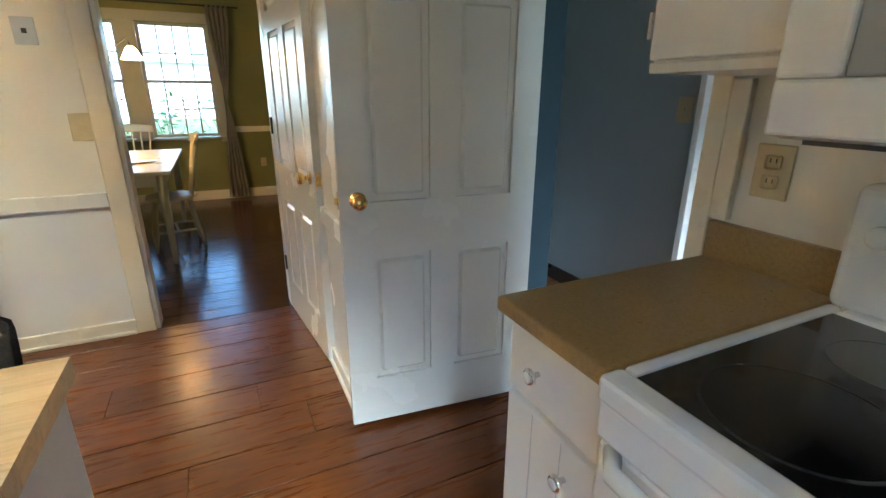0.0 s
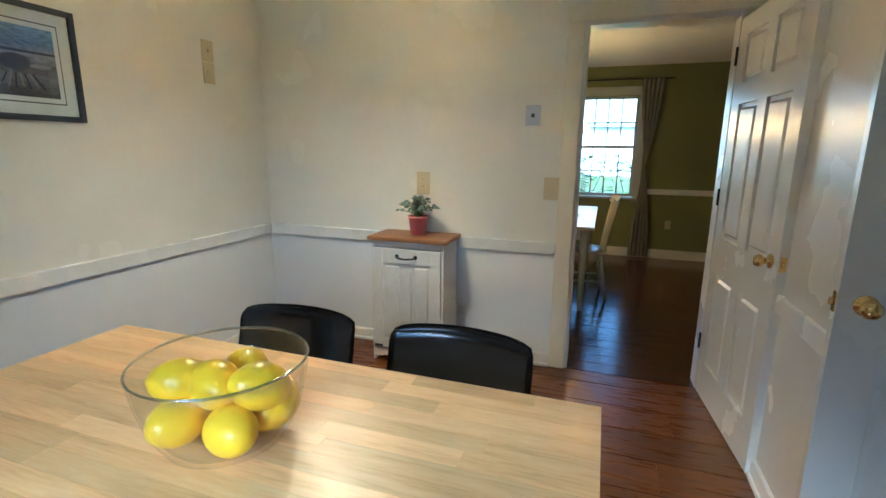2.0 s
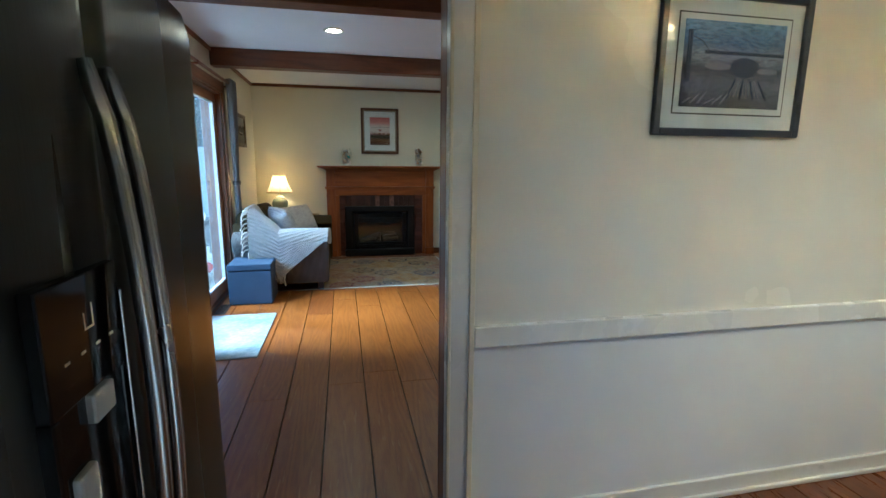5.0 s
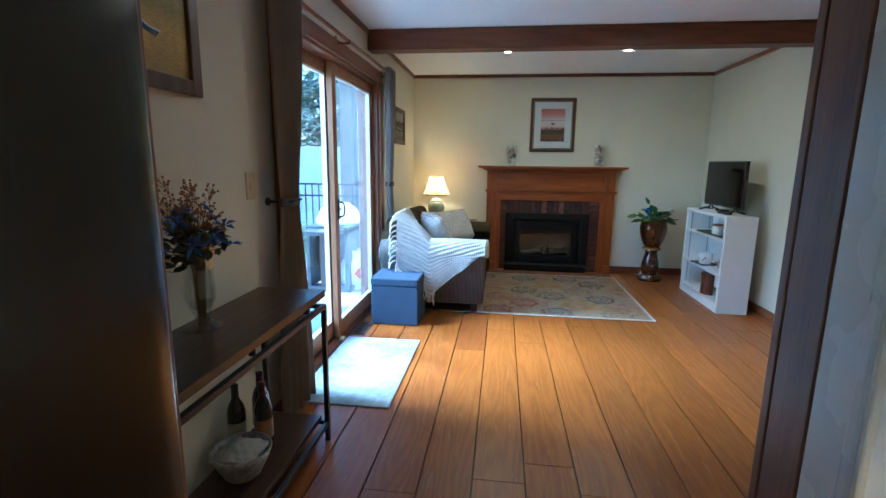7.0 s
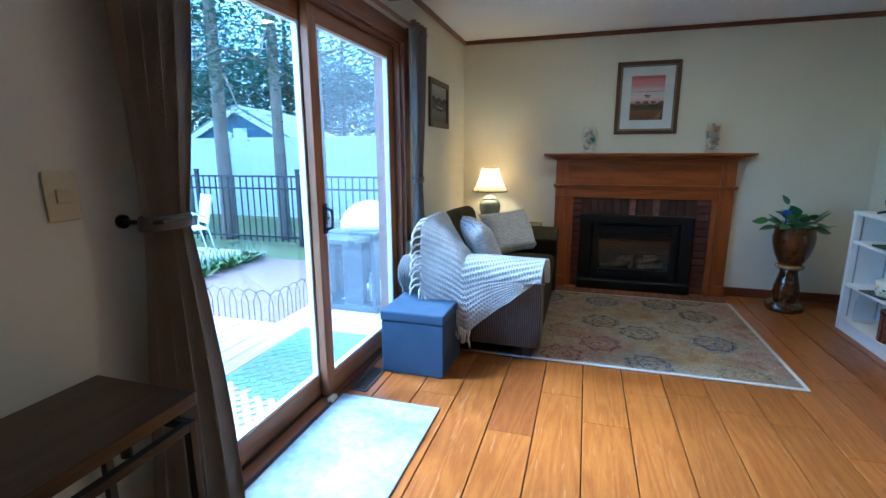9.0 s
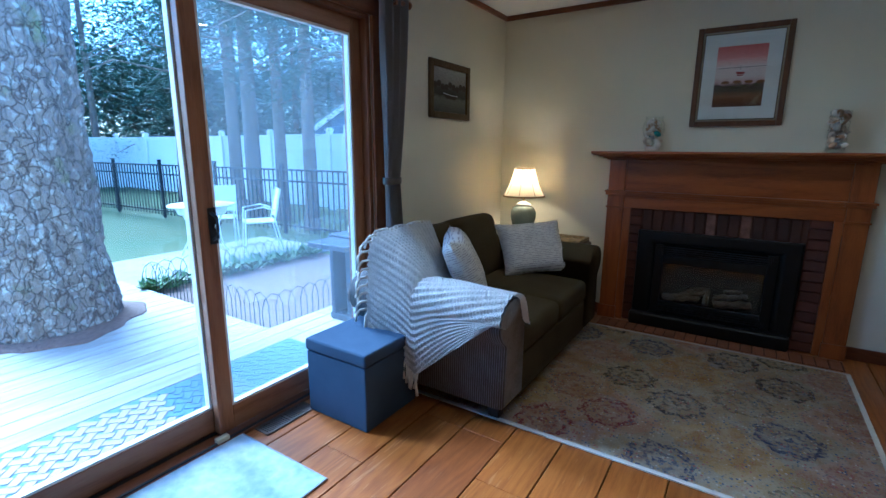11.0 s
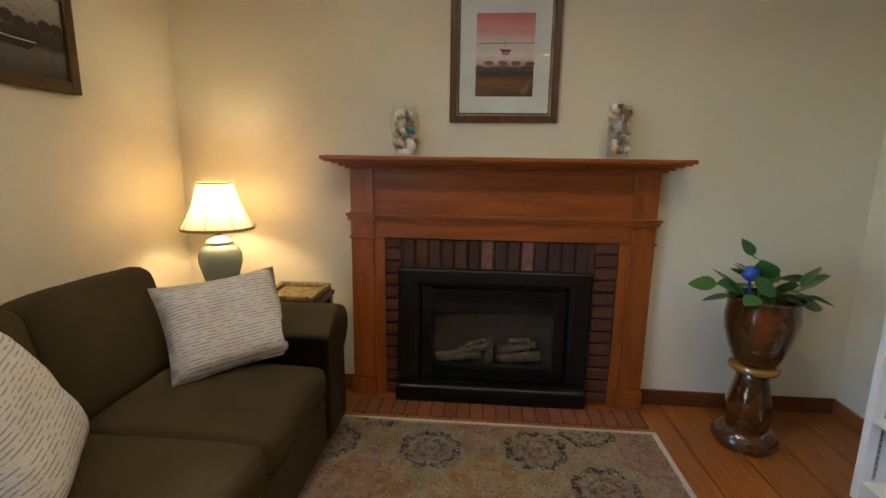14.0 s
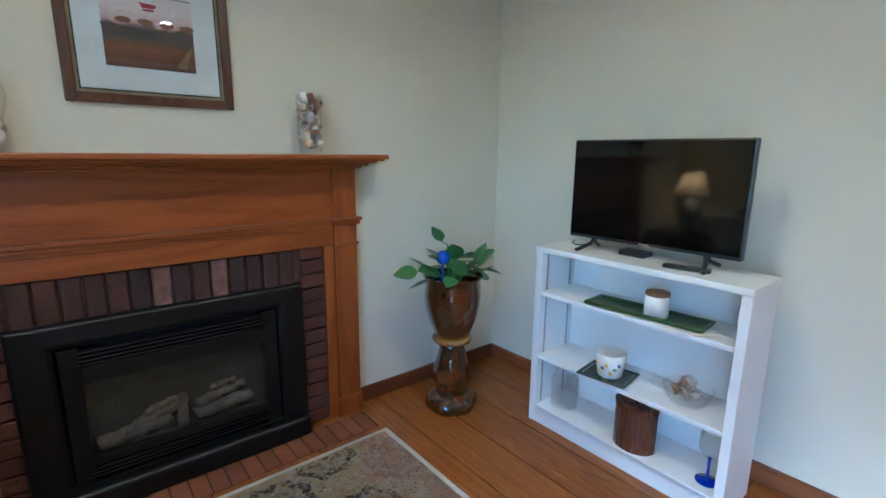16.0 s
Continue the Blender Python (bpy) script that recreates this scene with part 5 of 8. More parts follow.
    l.new(c, b.inputs["Base Color"])
    b.inputs["Roughness"].default_value = .97
    b.inputs["Specular IOR Level"].default_value = .1
    bp = n.new("ShaderNodeBump")
    bp.inputs["Strength"].default_value, bp.inputs["Distance"].default_value = .6, .004
    l.new(tex("ShaderNodeTexNoise", 260, 2).outputs["Fac"], bp.inputs["Height"])
    l.new(bp.outputs[0], b.inputs["Normal"])
    return m


RUG_EDGE = mat("rug_edge_ivory", (.58, .55, .48), (.5, .47, .41), .95, 40, .4)
rg = thing("area_rug", pose(-7.315, .60, 0), "faded multicoloured oriental area rug before the fireplace", "rug")


def lay(w, h, t, n=40, amp=.0012):
    return grid(n, n, lambda u, v: ((u - .5) * w, (v - .5) * h, t + amp * noise.noise((u * 9, v * 9, 1))), thick=t - .001)


part("rug_field", lay(1.585, 2.10, .009), rug_mat(), rg)
part("binding", boxes([(-.815, -.79, -1.075, 1.075, .001, .009), (.79, .815, -1.075, 1.075, .001, .009), (-.79, .79, 1.048, 1.075, .001, .009), (-.79, .79, -1.075, -1.048, .001, .009)], .002), RUG_EDGE, rg, "ivory bound edge")
MATB = mat("mat_blue_white", (.78, .82, .82), (.34, .46, .52), .95, 3.2, .4, fine=26, detail=8, fleck=.35, spec=.1)
dm = thing("door_mat", pose(-5.21, -.60, 0), "pale blue and white mottled mat inside the glass door", "rug")
part("mat_field", lay(1.02, .585, .009), MATB, dm)
part("binding", boxes([(-.515, -.505, -.297, .297, .001, .009), (.505, .515, -.297, .297, .001, .009), (-.505, .505, .288, .297, .001, .009), (-.505, .505, -.297, -.288, .001, .009)], .002), mat("mat_binding_grey", (.33, .35, .36), None, .9, 20, .2), dm)

# floor register
fv = thing("floor_register", pose(-5.93, -.815, 0), "brown metal floor heating register by the glass door", "vent")
VENT = mat("register_brown", (.10, .075, .055), (.07, .05, .04), .45, 12, .05, metal=.6)
part("register_frame", boxes([(-.15, .15, -.05, -.038, .002, .007), (-.15, .15, .038, .05, .002, .007), (-.15, -.138, -.038, .038, .002, .007), (.138, .15, -.038, .038, .002, .007), (-.006, .006, -.038, .038, .002, .007)]), VENT, fv)
part("register_well", box(-.138, .138, -.038, .038, .001, .002), DARK_SLOT, fv)
for k in range(22):
    x = -.128 + k * .0122
    if abs(x) > .008:
        part("slat", box(x - .0022, x + .0022, -.038, .038, .002, .006), VENT, fv)

# jardiniere on its pedestal


def majolica(a):
    m = mat("majolica_glaze", (.115, .026, .006), (.012, .018, .004), .08, 7, .35, fine=26, coat=1.0, detail=4, fleck=.45)
    return m


GLAZE = majolica(0)
GLAZE_Y = mat("majolica_ochre", (.30, .17, .03), (.16, .07, .015), .15, 9, .1, coat=1.0)
flute = lambda a, h: 1 + .035 * math.cos(8 * a) * (.5 + .5 * math.sin(h * 14))
jd = thing("jardiniere", pose(-8.115, 2.08, 0), "glossy brown majolica jardiniere pot on a matching pedestal", "planter")
part("pedestal_foot", lathe([(0, 0), (.132, 0), (.142, .02), (.138, .05), (.115, .075), (.092, .09), (.0, .09)], 48, wob=lambda a, h: 1 + .03 * math.cos(6 * a)), GLAZE, jd, "", True)
part("pedestal", lathe([(.085, .088), (.094, .11), (.102, .16), (.095, .22), (.078, .29), (.068, .34), (.074, .37), (0, .372)], 48, wob=flute), GLAZE, jd, "", True)
part("collar", lathe([(.074, .365), (.098, .372), (.108, .388), (.10, .402), (.075, .408), (0, .408)], 48), GLAZE_Y, jd, "ochre collar ring", True)
part("pot", lathe([(0, .405), (.08, .406), (.100, .43), (.128, .50), (.148, .58), (.152, .64), (.144, .69), (.148, .715), (.156, .728), (.147, .728), (.136, .69), (.138, .60), (.09, .50), (0, .49)], 56, wob=lambda a, h: 1 + .018 * math.cos(7 * a + h * 8)), GLAZE, jd, "", True)
SOIL = mat("potting_soil", (.03, .02, .014), (.05, .035, .022), .95, 40, .8)
part("soil", lathe([(0, .67), (.139, .67), (.139, .66), (0, .66)], 32), SOIL, jd)
LEAF = mat("pothos_leaf", (.045, .13, .028), (.085, .19, .05), .32, 12, .1, fine=40)
STEM = mat("stem_green", (.06, .14, .04), None, .5, 20, 0)


def leaf_mesh(w, l_):
    def f(u, v):
        s = math.sin(math.pi * (v ** .75)) ** .85 if 0 < v < 1 else 0
        a = (u - .5) * 2
        return (a * w / 2 * s, v * l_, -.10 * l_ * (v * v) + .05 * abs(a) * w * s)
    return grid(6, 8, f)


pl = thing("potted_plant", pose(-8.115, 2.08, .67), "green pothos plant growing in the jardiniere", "plant")
_rnd = random.Random(4)
_leaf = finish(leaf_mesh(.090, .112), "leaf", LEAF, True)
for k in range(30):
    a, r = _rnd.uniform(0, 6.28), _rnd.uniform(.03, .15)
    h = _rnd.uniform(.06, .15) if r < .12 else _rnd.uniform(.03, .13)
    if k == 0:
        a, r, h = -1.9, .19, .09
    if k == 1:
        a, r, h = 1.5, .20, .05
    if k == 2:
        a, r, h = -1.7, .07, .24
    if k == 3:
        a, r, h = 1.3, .15, .12
    p = Vector((r * math.cos(a), r * math.sin(a), h))
    part("stem", tube([(0.02 * math.cos(a), .02 * math.sin(a), 0), (p.x * .5, p.y * .5, h * .8 + .03), p], .003, 5), STEM, pl)
    shared("leaf", _leaf, pl, Matrix.Translation(p) @ pose(0, 0, 0, _rnd.uniform(-15, 60) if k != 2 else 70, _rnd.uniform(-35, 35), math.degrees(a) - 90 + _rnd.uniform(-30, 30)) @ Matrix.Diagonal([_rnd.uniform(.75, 1.15)] * 3 + [1]))
wg = thing("watering_globe", pose(-8.10, 2.0, .70), "blue glass watering globe stuck in the plant pot", "watering globe")
part("globe", ball(0, 0, .135, .036, n=24), mat("cobalt_glass", (.02, .06, .40), (.03, .10, .5), .06, 12, 0, coat=1.0), wg, "", True)
part("globe_stem", cyl(0, 0, 0, .11, .006, n=10), mat("cobalt_glass_stem", (.02, .06, .40), None, .06, 12, 0), wg)

# bookshelf with the television
SHELF_WHITE = mat("shelf_white_paint", (.80, .80, .77), (.76, .76, .73), .35, 4, .03)
bs = thing("bookshelf", pose(-7.30, 2.31, 0), "low white wooden bookshelf with three shelves", "bookshelf")
BW, BD, BH = .462, .27, .912
part("side_panel", box(-BW, -BW + .035, 0, BD, 0, BH - .026, .002), SHELF_WHITE, bs)
part("side_panel", box(BW - .035, BW, 0, BD, 0, BH - .026, .002), SHELF_WHITE, bs)
part("top_board", box(-BW - .004, BW + .004, -.006, BD, BH - .026, BH, .003), SHELF_WHITE, bs)
part("back_panel", box(-BW + .035, BW - .035, BD - .008, BD, .07, BH - .026), SHELF_WHITE, bs)
part("plinth", box(-BW + .035, BW - .035, .004, .022, 0, .078), SHELF_WHITE, bs)
for z in (.07, .345, .672):
    part("shelf", box(-BW + .036, BW - .036, .004, BD - .009, z, z + .02, .002), SHELF_WHITE, bs)
for x in (-BW + .0355, BW - .0375):
    for y in (.04, .22):
        s = part("shelf_rail", box(x, x + .002, y, y + .012, .10, .88), STEEL_PLATE, bs, "slotted steel shelf rail")
        for k in range(30):
            part("slot", box(x - .0004, x + .0024, y + .004, y + .008, .12 + k * .025, .128 + k * .025), DARK_SLOT, s)

SCREEN = mat("screen_black_gloss", (.003, .003, .003), (.004, .004, .004), .02, 3, 0, fleck=0, spec=.3)
tv = thing("television", pose(-7.305, 2.45, .912) @ pose(0, 0, 0, 0, 0, 2), "black flat-screen television, switched off, on splayed feet", "television")
part("housing", box(-.368, .368, .002, .035, .052, .498, .006), BLACK_PLASTIC, tv)
part("screen", box(-.36, .36, -.003, .003, .068, .490, .001, 1), SCREEN, tv, "glossy black screen")
part("back_bulge", box(-.25, .25, .035, .065, .09, .34, .01), BLACK_PLASTIC, tv)
part("maker_badge", box(-.022, .022, -.0045, -.003, .057, .064), STEEL_PLATE, tv, "small silver badge")
for s in (-1, 1):
    f = part("foot", tube([(s * .24, .015, .06), (s * .25, .0, .03), (s * .27, -.075, .008), (s * .275, -.085, .006)], .009, 8), BLACK_PLASTIC, tv)
    part("foot_rear", tube([(s * .24, .02, .06), (s * .25, .04, .03), (s * .265, .10, .008)], .008, 8), BLACK_PLASTIC, tv)
solid("remote_control", box(-.085, .085, -.02, .02, 0, .016, .005), BLACK_PLASTIC, "slim black remote control on the bookshelf", "remote", m=pose(-7.10, 2.40, .912, 0, 0, 12))
solid("cable_box", box(-.06, .06, -.04, .04, 0, .022, .004), BLACK_PLASTIC, "small black box under the television", "electronics", m=pose(-7.36, 2.49, .912))
solid("power_cable", tube([(-7.60, 2.50, .918), (-7.66, 2.47, .918), (-7.70, 2.50, .918), (-7.73, 2.57, .916)], .003, 6), BLACK_PLASTIC, "thin black cable behind the television", "cable")

GREEN_TRAY = mat("tray_green", (.045, .085, .02), (.035, .065, .018), .4, 8, .05)
t1 = thing("serving_tray", pose(-7.245, 2.405, .692, 0, 0, 4), "long dark green rectangular serving tray", "tray")
part("tray_base", box(-.23, .23, -.06, .06, 0, .007, .002), GREEN_TRAY, t1)
part("tray_lip", boxes([(-.245, .245, -.075, -.06, .005, .018), (-.245, .245, .06, .075, .005, .018), (-.245, -.23, -.06, .06, .005, .018), (.23, .245, -.06, .06, .005, .018)], .003), GREEN_TRAY, t1)
CORK = mat("cork_lid", (.30, .16, .07), (.22, .11, .05), .8, 25, .3)
cj = thing("candle_jar", pose(-7.20, 2.40, .699), "white ceramic jar with a wooden lid", "jar")
part("jar", lathe([(0, 0), (.045, 0), (.048, .004), (.048, .088), (0, .088)], 32), CERAMIC_W, cj, "", True)
part("lid", lathe([(0, .088), (.047, .088), (.048, .092), (.046, .102), (0, .103)], 32), CORK, cj, "brown wooden lid", True)
SQ = mat("slate_green_plate", (.05, .065, .05), (.04, .05, .04), .25, 8, .03)
sp = thing("square_plate", pose(-7.38, 2.385, .365, 0, 0, 8), "dark green square plate with upturned rim", "plate")
part("plate_base", box(-.095, .095, -.075, .075, 0, .006, .002), SQ, sp)
part("plate_rim", boxes([(-.11, .11, -.09, -.075, .006, .014), (-.11, .11, .075, .09, .006, .014), (-.11, -.095, -.075, .075, .006, .014), (.095, .11, -.075, .075, .006, .014)], .002), SQ, sp)
mg = thing("lemon_planter", pose(-7.375, 2.39, .371), "white ceramic cup printed with yellow lemons", "cup")
part("cup", lathe([(0, 0), (.05, 0), (.056, .01), (.066, .11), (.062, .11), (.052, .014), (0, .012)], 36), CERAMIC_W, mg, "", True)
YEL = mat("print_yellow", (.75, .5, .03), None, .4, 10, 0)
GRN = mat("print_leaf", (.12, .28, .14), None, .4, 10, 0)
BLU = mat("print_blue", (.08, .15, .4), None, .4, 10, 0)
for k in range(9):
    a = radians(200 + k * 17)
    z = .03 + .018 * (k % 3)
    r = .0555 + .0095 * z / .11 * 1.0 + .001
    part("printed_lemon" if k % 3 else "printed_leaf", ball(0, 0, 0, .010, 1, .15, .8, 8), (YEL, GRN, YEL)[k % 3] if k % 4 else BLU, mg, m=Matrix.Translation((r * math.cos(a), r * math.sin(a), z)) @ pose(0, 0, 0, 0, 20 * (k % 3), 90 + math.degrees(a)))
sb = thing("shell_bowl", pose(-7.04, 2.40, .365), "cut glass bowl heaped with seashells", "bowl")
g = part("glass_bowl", lathe([(0, 0), (.04, 0), (.06, .015), (.085, .05), (.095, .085), (.091, .085), (.080, .052), (.055, .02), (0, .008)], 32, wob=lambda a, h: 1 + .02 * math.cos(16 * a)), CLEAR, sb, "cut glass", True)
g.visible_shadow = False
_rnd = random.Random(9)
for k in range(16):
    a, r = _rnd.uniform(0, 6.28), _rnd.uniform(0, .055)
    part("shell", shell_shape(_rnd.uniform(.03, .042), 700 + k), mat("shell_peach", (.62, .40, .28), (.5, .28, .2), .45, 20, .1) if k == 0 else SHELLS[k % 3], sb, "", True, pose(r * math.cos(a), r * math.sin(a), .05 + .06 * _rnd.random() * (1 - r / .08)))
gj = thing("glass_jar", pose(-7.63, 2.42, .09), "empty clear glass jar on the bottom shelf", "jar")
g = part("jar", lathe([(0, 0), (.062, 0), (.066, .006), (.066, .15), (.05, .175), (.05, .19), (.047, .19), (.047, .172), (.062, .148), (.062, .01), (0, .006)], 32), CLEAR, gj, "", True)
g.visible_shadow = False
bx = thing("wooden_canister", pose(-7.235, 2.40, .09), "dark brown half-round wooden canister", "canister")
CAN = plank_mat("canister_wood", (.05, .016, .008), (.09, .03, .014), (.13, .05, .02), .25, .04, 2)


def half_round(r, h, z0, bm=None):
    bm = bm or bmesh.new()
    pts = [(r * math.cos(a), -r * .85 * math.sin(a)) for a in (math.pi * k / 16 for k in range(17))]
    lo = [bm.verts.new((x, y, z0)) for x, y in pts]
    hi = [bm.verts.new((x, y, z0 + h)) for x, y in pts]
    for i in range(17):
        j = (i + 1) % 17
        bm.faces.new((lo[i], lo[j], hi[j], hi[i]))
    bm.faces.new(lo)
    bm.faces.new(hi)
    bmesh.ops.recalc_face_normals(bm, faces=bm.faces)
    return bm


part("body", half_round(.092, .185, 0), CAN, bx)
part("lid", half_round(.096, .02, .186), CAN, bx)
wgl = thing("wine_glass", pose(-6.93, 2.40, .09), "wine glass with a clear bowl and cobalt blue stem", "wine glass")
g = part("bowl", lathe([(.004, .105), (.03, .115), (.044, .145), (.045, .18), (.037, .215), (.0355, .215), (.043, .18), (.042, .147), (.028, .119), (0, .112)], 32), CLEAR, wgl, "", True)
g.visible_shadow = False
part("stem", lathe([(.012, .006), (.006, .02), (.0045, .06), (.006, .105), (0, .106)], 16), mat("cobalt_stem", (.01, .03, .35), None, .1, 5, 0), wgl, "cobalt blue stem", True)
part("foot", lathe([(0, 0), (.042, 0), (.043, .003), (.012, .008), (0, .008)], 32), mat("cobalt_foot", (.01, .03, .35), None, .1, 5, 0), wgl, "cobalt blue foot", True)

# curtains and rod
CURTAIN = mat("curtain_taupe", (.56, .46, .36), (.49, .40, .31), .9, 6, .3, fine=200, spec=.15)
PEWTER = mat("pewter_tieback", (.17, .16, .15), (.11, .10, .095), .4, 20, .1, metal=.6)
CURTAIN_G = mat("curtain_grey_cloth", (.40, .37, .35), (.34, .31, .29), .9, 6, .3, fine=200, spec=.15)
rd = thing("curtain_rod", pose(0, 0, 0), "wooden curtain rod on brackets above the glass door", "curtain rod")
RY, RZ = LS + .085, 2.165
part("rod", tube([(-4.25, RY, RZ), (-6.93, RY, RZ)], .014, 12), WOOD_X, rd, "", True)
for x in (-4.25, -6.95):
    part("finial", ball(x, RY, RZ, .024), WOOD_X, rd, "", True)
for x in (-4.42, -5.59, -6.82):
    part("bracket", boxes([(x - .012, x + .012, LS, LS + .008, RZ - .05, RZ + .03), (x - .010, x + .010, LS + .006, RY + .02, RZ - .028, RZ - .014), (x - .01, x + .01, RY + .014, RY + .022, RZ - .02, RZ + .006)], .002), WOOD_Z, rd)


def curtain(name, xa, xb, ztop, zbot, tie_z, tie_w, tie_x, label, m, y=RY, folds=7, flare=1.0, n=90, amp=.028, lean=0.0):
    c = thing(name, pose(0, 0, 0), label, "curtain")

    def f(u, v):
        z = ztop + (zbot - ztop) * v
        t = (ztop - tie_z) / (ztop - zbot)
        k = max(0.0, 1 - abs(v - t) / (t if v < t else (1 - t)))
        k = k ** 1.6
        w0, c0 = xb - xa, (xa + xb) / 2
        w = w0 * (1 if v < t else flare)
        w = w + (tie_w - w) * k
        cx = c0 + (tie_x - c0) * k + lean * max(0.0, (v - t) / (1 - t))
        a = amp * (1 - .45 * k) * (1 + .25 * noise.noise((u * 4, v * 2, 1)))
        ph = u * folds * 2 * math.pi + .5 * noise.noise((u * 3, v * 3, 5))
        return (cx + (u - .5) * w + .006 * math.cos(ph), y + a * math.sin(ph) - .004 * v, z)
    part("cloth", grid(n, 50, f, thick=.003), m, c, "", True)
    if tie_w:
        bm = lathe([(1, -.02), (1.04, -.012), (1.04, .012), (1, .02)], 24)
        bmesh.ops.transform(bm, matrix=Matrix.LocRotScale((tie_x, y, tie_z), None, (tie_w / 2 + .008, amp * 1.15, 1)), verts=bm.verts)
        part("tieback", bm, PEWTER, c, "pewter-grey tieback band", True)
    return c


curtain("curtain", -4.80, -4.50, 2.21, .02, 1.155, .15, -4.61, "taupe curtain gathered in a tieback by the glass door", CURTAIN, folds=4.5, flare=1.2, amp=.036, lean=.04)
curtain("curtain", -6.93, -6.68, 2.21, .02, 1.155, .13, -6.775, "grey-taupe curtain gathered in a tieback by the glass door", CURTAIN_G, folds=3.5, flare=.7, amp=.034)
hk = thing("tieback_hook", pose(-4.54, LS, 1.16), "dark metal curtain tieback hook on the wall", "hook")
part("hook", tube([(0, 0, 0), (0, .10, 0), (-.02, .125, 0), (-.12, .125, .005)], .007, 8), BLACK_METAL, hk)
part("rose", cyl(0, 0, 0, .01, .02, n=16), BLACK_METAL, hk, m=pose(0, 0, 0, -90))

# console table with its things
WALNUT_X = plank_mat("console_walnut", (.028, .014, .008), (.06, .03, .016), (.09, .048, .026), .32, .05, 0, .6)
cs = thing("console_table", pose(0, 0, 0), "dark wooden console table on a black metal frame", "console table")
CX0, CX1, CY0, CY1 = -4.40, -3.13, -.862, -.53
part("tabletop", box(CX0, CX1, CY0, CY1, .728, .762, .003), WALNUT_X, cs)
part("lower_shelf", box(CX0 + .03, CX1 - .03, CY0 + .03, CY1 - .03, .105, .13, .003), WALNUT_X, cs)
q = .011
for x in (CX0 + .03, CX1 - .03):
    for y in (CY0 + .025, CY1 - .0):
        part("leg", box(x - q, x + q, y - q, y + q, 0, .70, .002), BLACK_METAL, cs)
    part("side_rail", box(x - q, x + q, CY0 + .036, CY1 - .011, .678, .70, .002), BLACK_METAL, cs)
    part("side_rail", box(x - q, x + q, CY0 + .036, CY1 - .011, .085, .105, .002), BLACK_METAL, cs)
for y in (CY0 + .025, CY1):
    part("long_rail", box(CX0 + .041, CX1 - .041, y - q, y + q, .678, .70, .002), BLACK_METAL, cs)
    part("long_rail", box(CX0 + .041, CX1 - .041, y - q, y + q, .085, .105, .002), BLACK_METAL, cs)
for x in (CX0 + .18, (CX0 + CX1) / 2, CX1 - .18):
    for y in (CY0 + .025, CY1 - .02):
        part("spacer", cyl(x, y, .70, .728, .012, n=12), BLACK_METAL, cs)

CRYSTAL = pane_mat("cut_crystal", (.93, .95, .95), .16, .75, .03)
fv2 = thing("flower_vase", pose(-3.83, -.77, .762), "cut crystal footed vase holding flowers", "vase")
g = part("crystal_vase", lathe([(0, 0), (.062, 0), (.066, .006), (.05, .016), (.026, .03), (.022, .045), (.036, .075), (.052, .12), (.048, .17), (.046, .22), (.058, .285), (.066, .315), (.062, .315), (.052, .28), (.041, .22), (.043, .17), (.046, .12), (.030, .08), (0, .062)], 24, wob=lambda a, h: 1 + .045 * (round(12 * a / math.pi) % 2)), CRYSTAL, fv2, "")
g.visible_shadow = False
fl = thing("artificial_flowers", pose(-3.83, -.77, .84), "bouquet of blue flowers, dried orange sprays and dark leaves", "flowers")
PET_B = mat("petal_blue", (.05, .15, .52), (.08, .22, .62), .7, 30, .2)
PET_Y = mat("petal_yellow", (.75, .42, .06), (.62, .34, .04), .7, 30, .2)
DRY = mat("dried_spray", (.40, .20, .09), (.28, .13, .06), .85, 30, .2)
POD = mat("seed_pod", (.09, .12, .045), (.06, .08, .03), .7, 30, .3)
DLEAF = mat("dark_leaf", (.035, .055, .03), (.05, .075, .045), .6, 20, .2)
STEM_DRY = mat("stem_straw", (.20, .13, .05), (.14, .10, .04), .8, 20, 0)
_rnd = random.Random(21)


def star(r, n=6):
    bm = bmesh.new()
    for k in range(n):
        a = 2 * math.pi * k / n
        d, s = Vector((math.cos(a), math.sin(a), 0)), Vector((-math.sin(a), math.cos(a), 0))
        v = [bm.verts.new(p) for p in (d * r * .12, d * r * .55 + s * r * .20 + Vector((0, 0, r * .12)), d * r + Vector((0, 0, -r * .1)), d * r * .55 - s * r * .20 + Vector((0, 0, r * .12)))]
        bm.faces.new(v)
    ball(0, 0, r * .1, r * .16, n=8, bm=bm)
    return bm


_star = finish(star(.046), "flower", PET_B)
_ystar = finish(star(.026, 8), "flower", PET_Y)
_pod = finish(lathe([(0, 0), (.010, .006), (.016, .018), (.014, .03), (.006, .034), (0, .033)], 12), "seed_pod", POD, True)
_fleaf = finish(leaf_mesh(.030, .05), "leaf", DLEAF, True)
_dots = bmesh.new()
for k in range(34):
    a, r, h = _rnd.uniform(0, 6.28), _rnd.uniform(.01, .055), _rnd.uniform(0, .16)
    q2 = Vector((r * math.cos(a) * (1 - h * 3), r * math.sin(a) * (1 - h * 3), h))
    ball(*q2, .0042, n=6, bm=_dots)
    tube([(0, 0, max(0, h - .03)), q2], .0007, 3, bm=_dots)
_spray = finish(_dots, "spray", DRY)
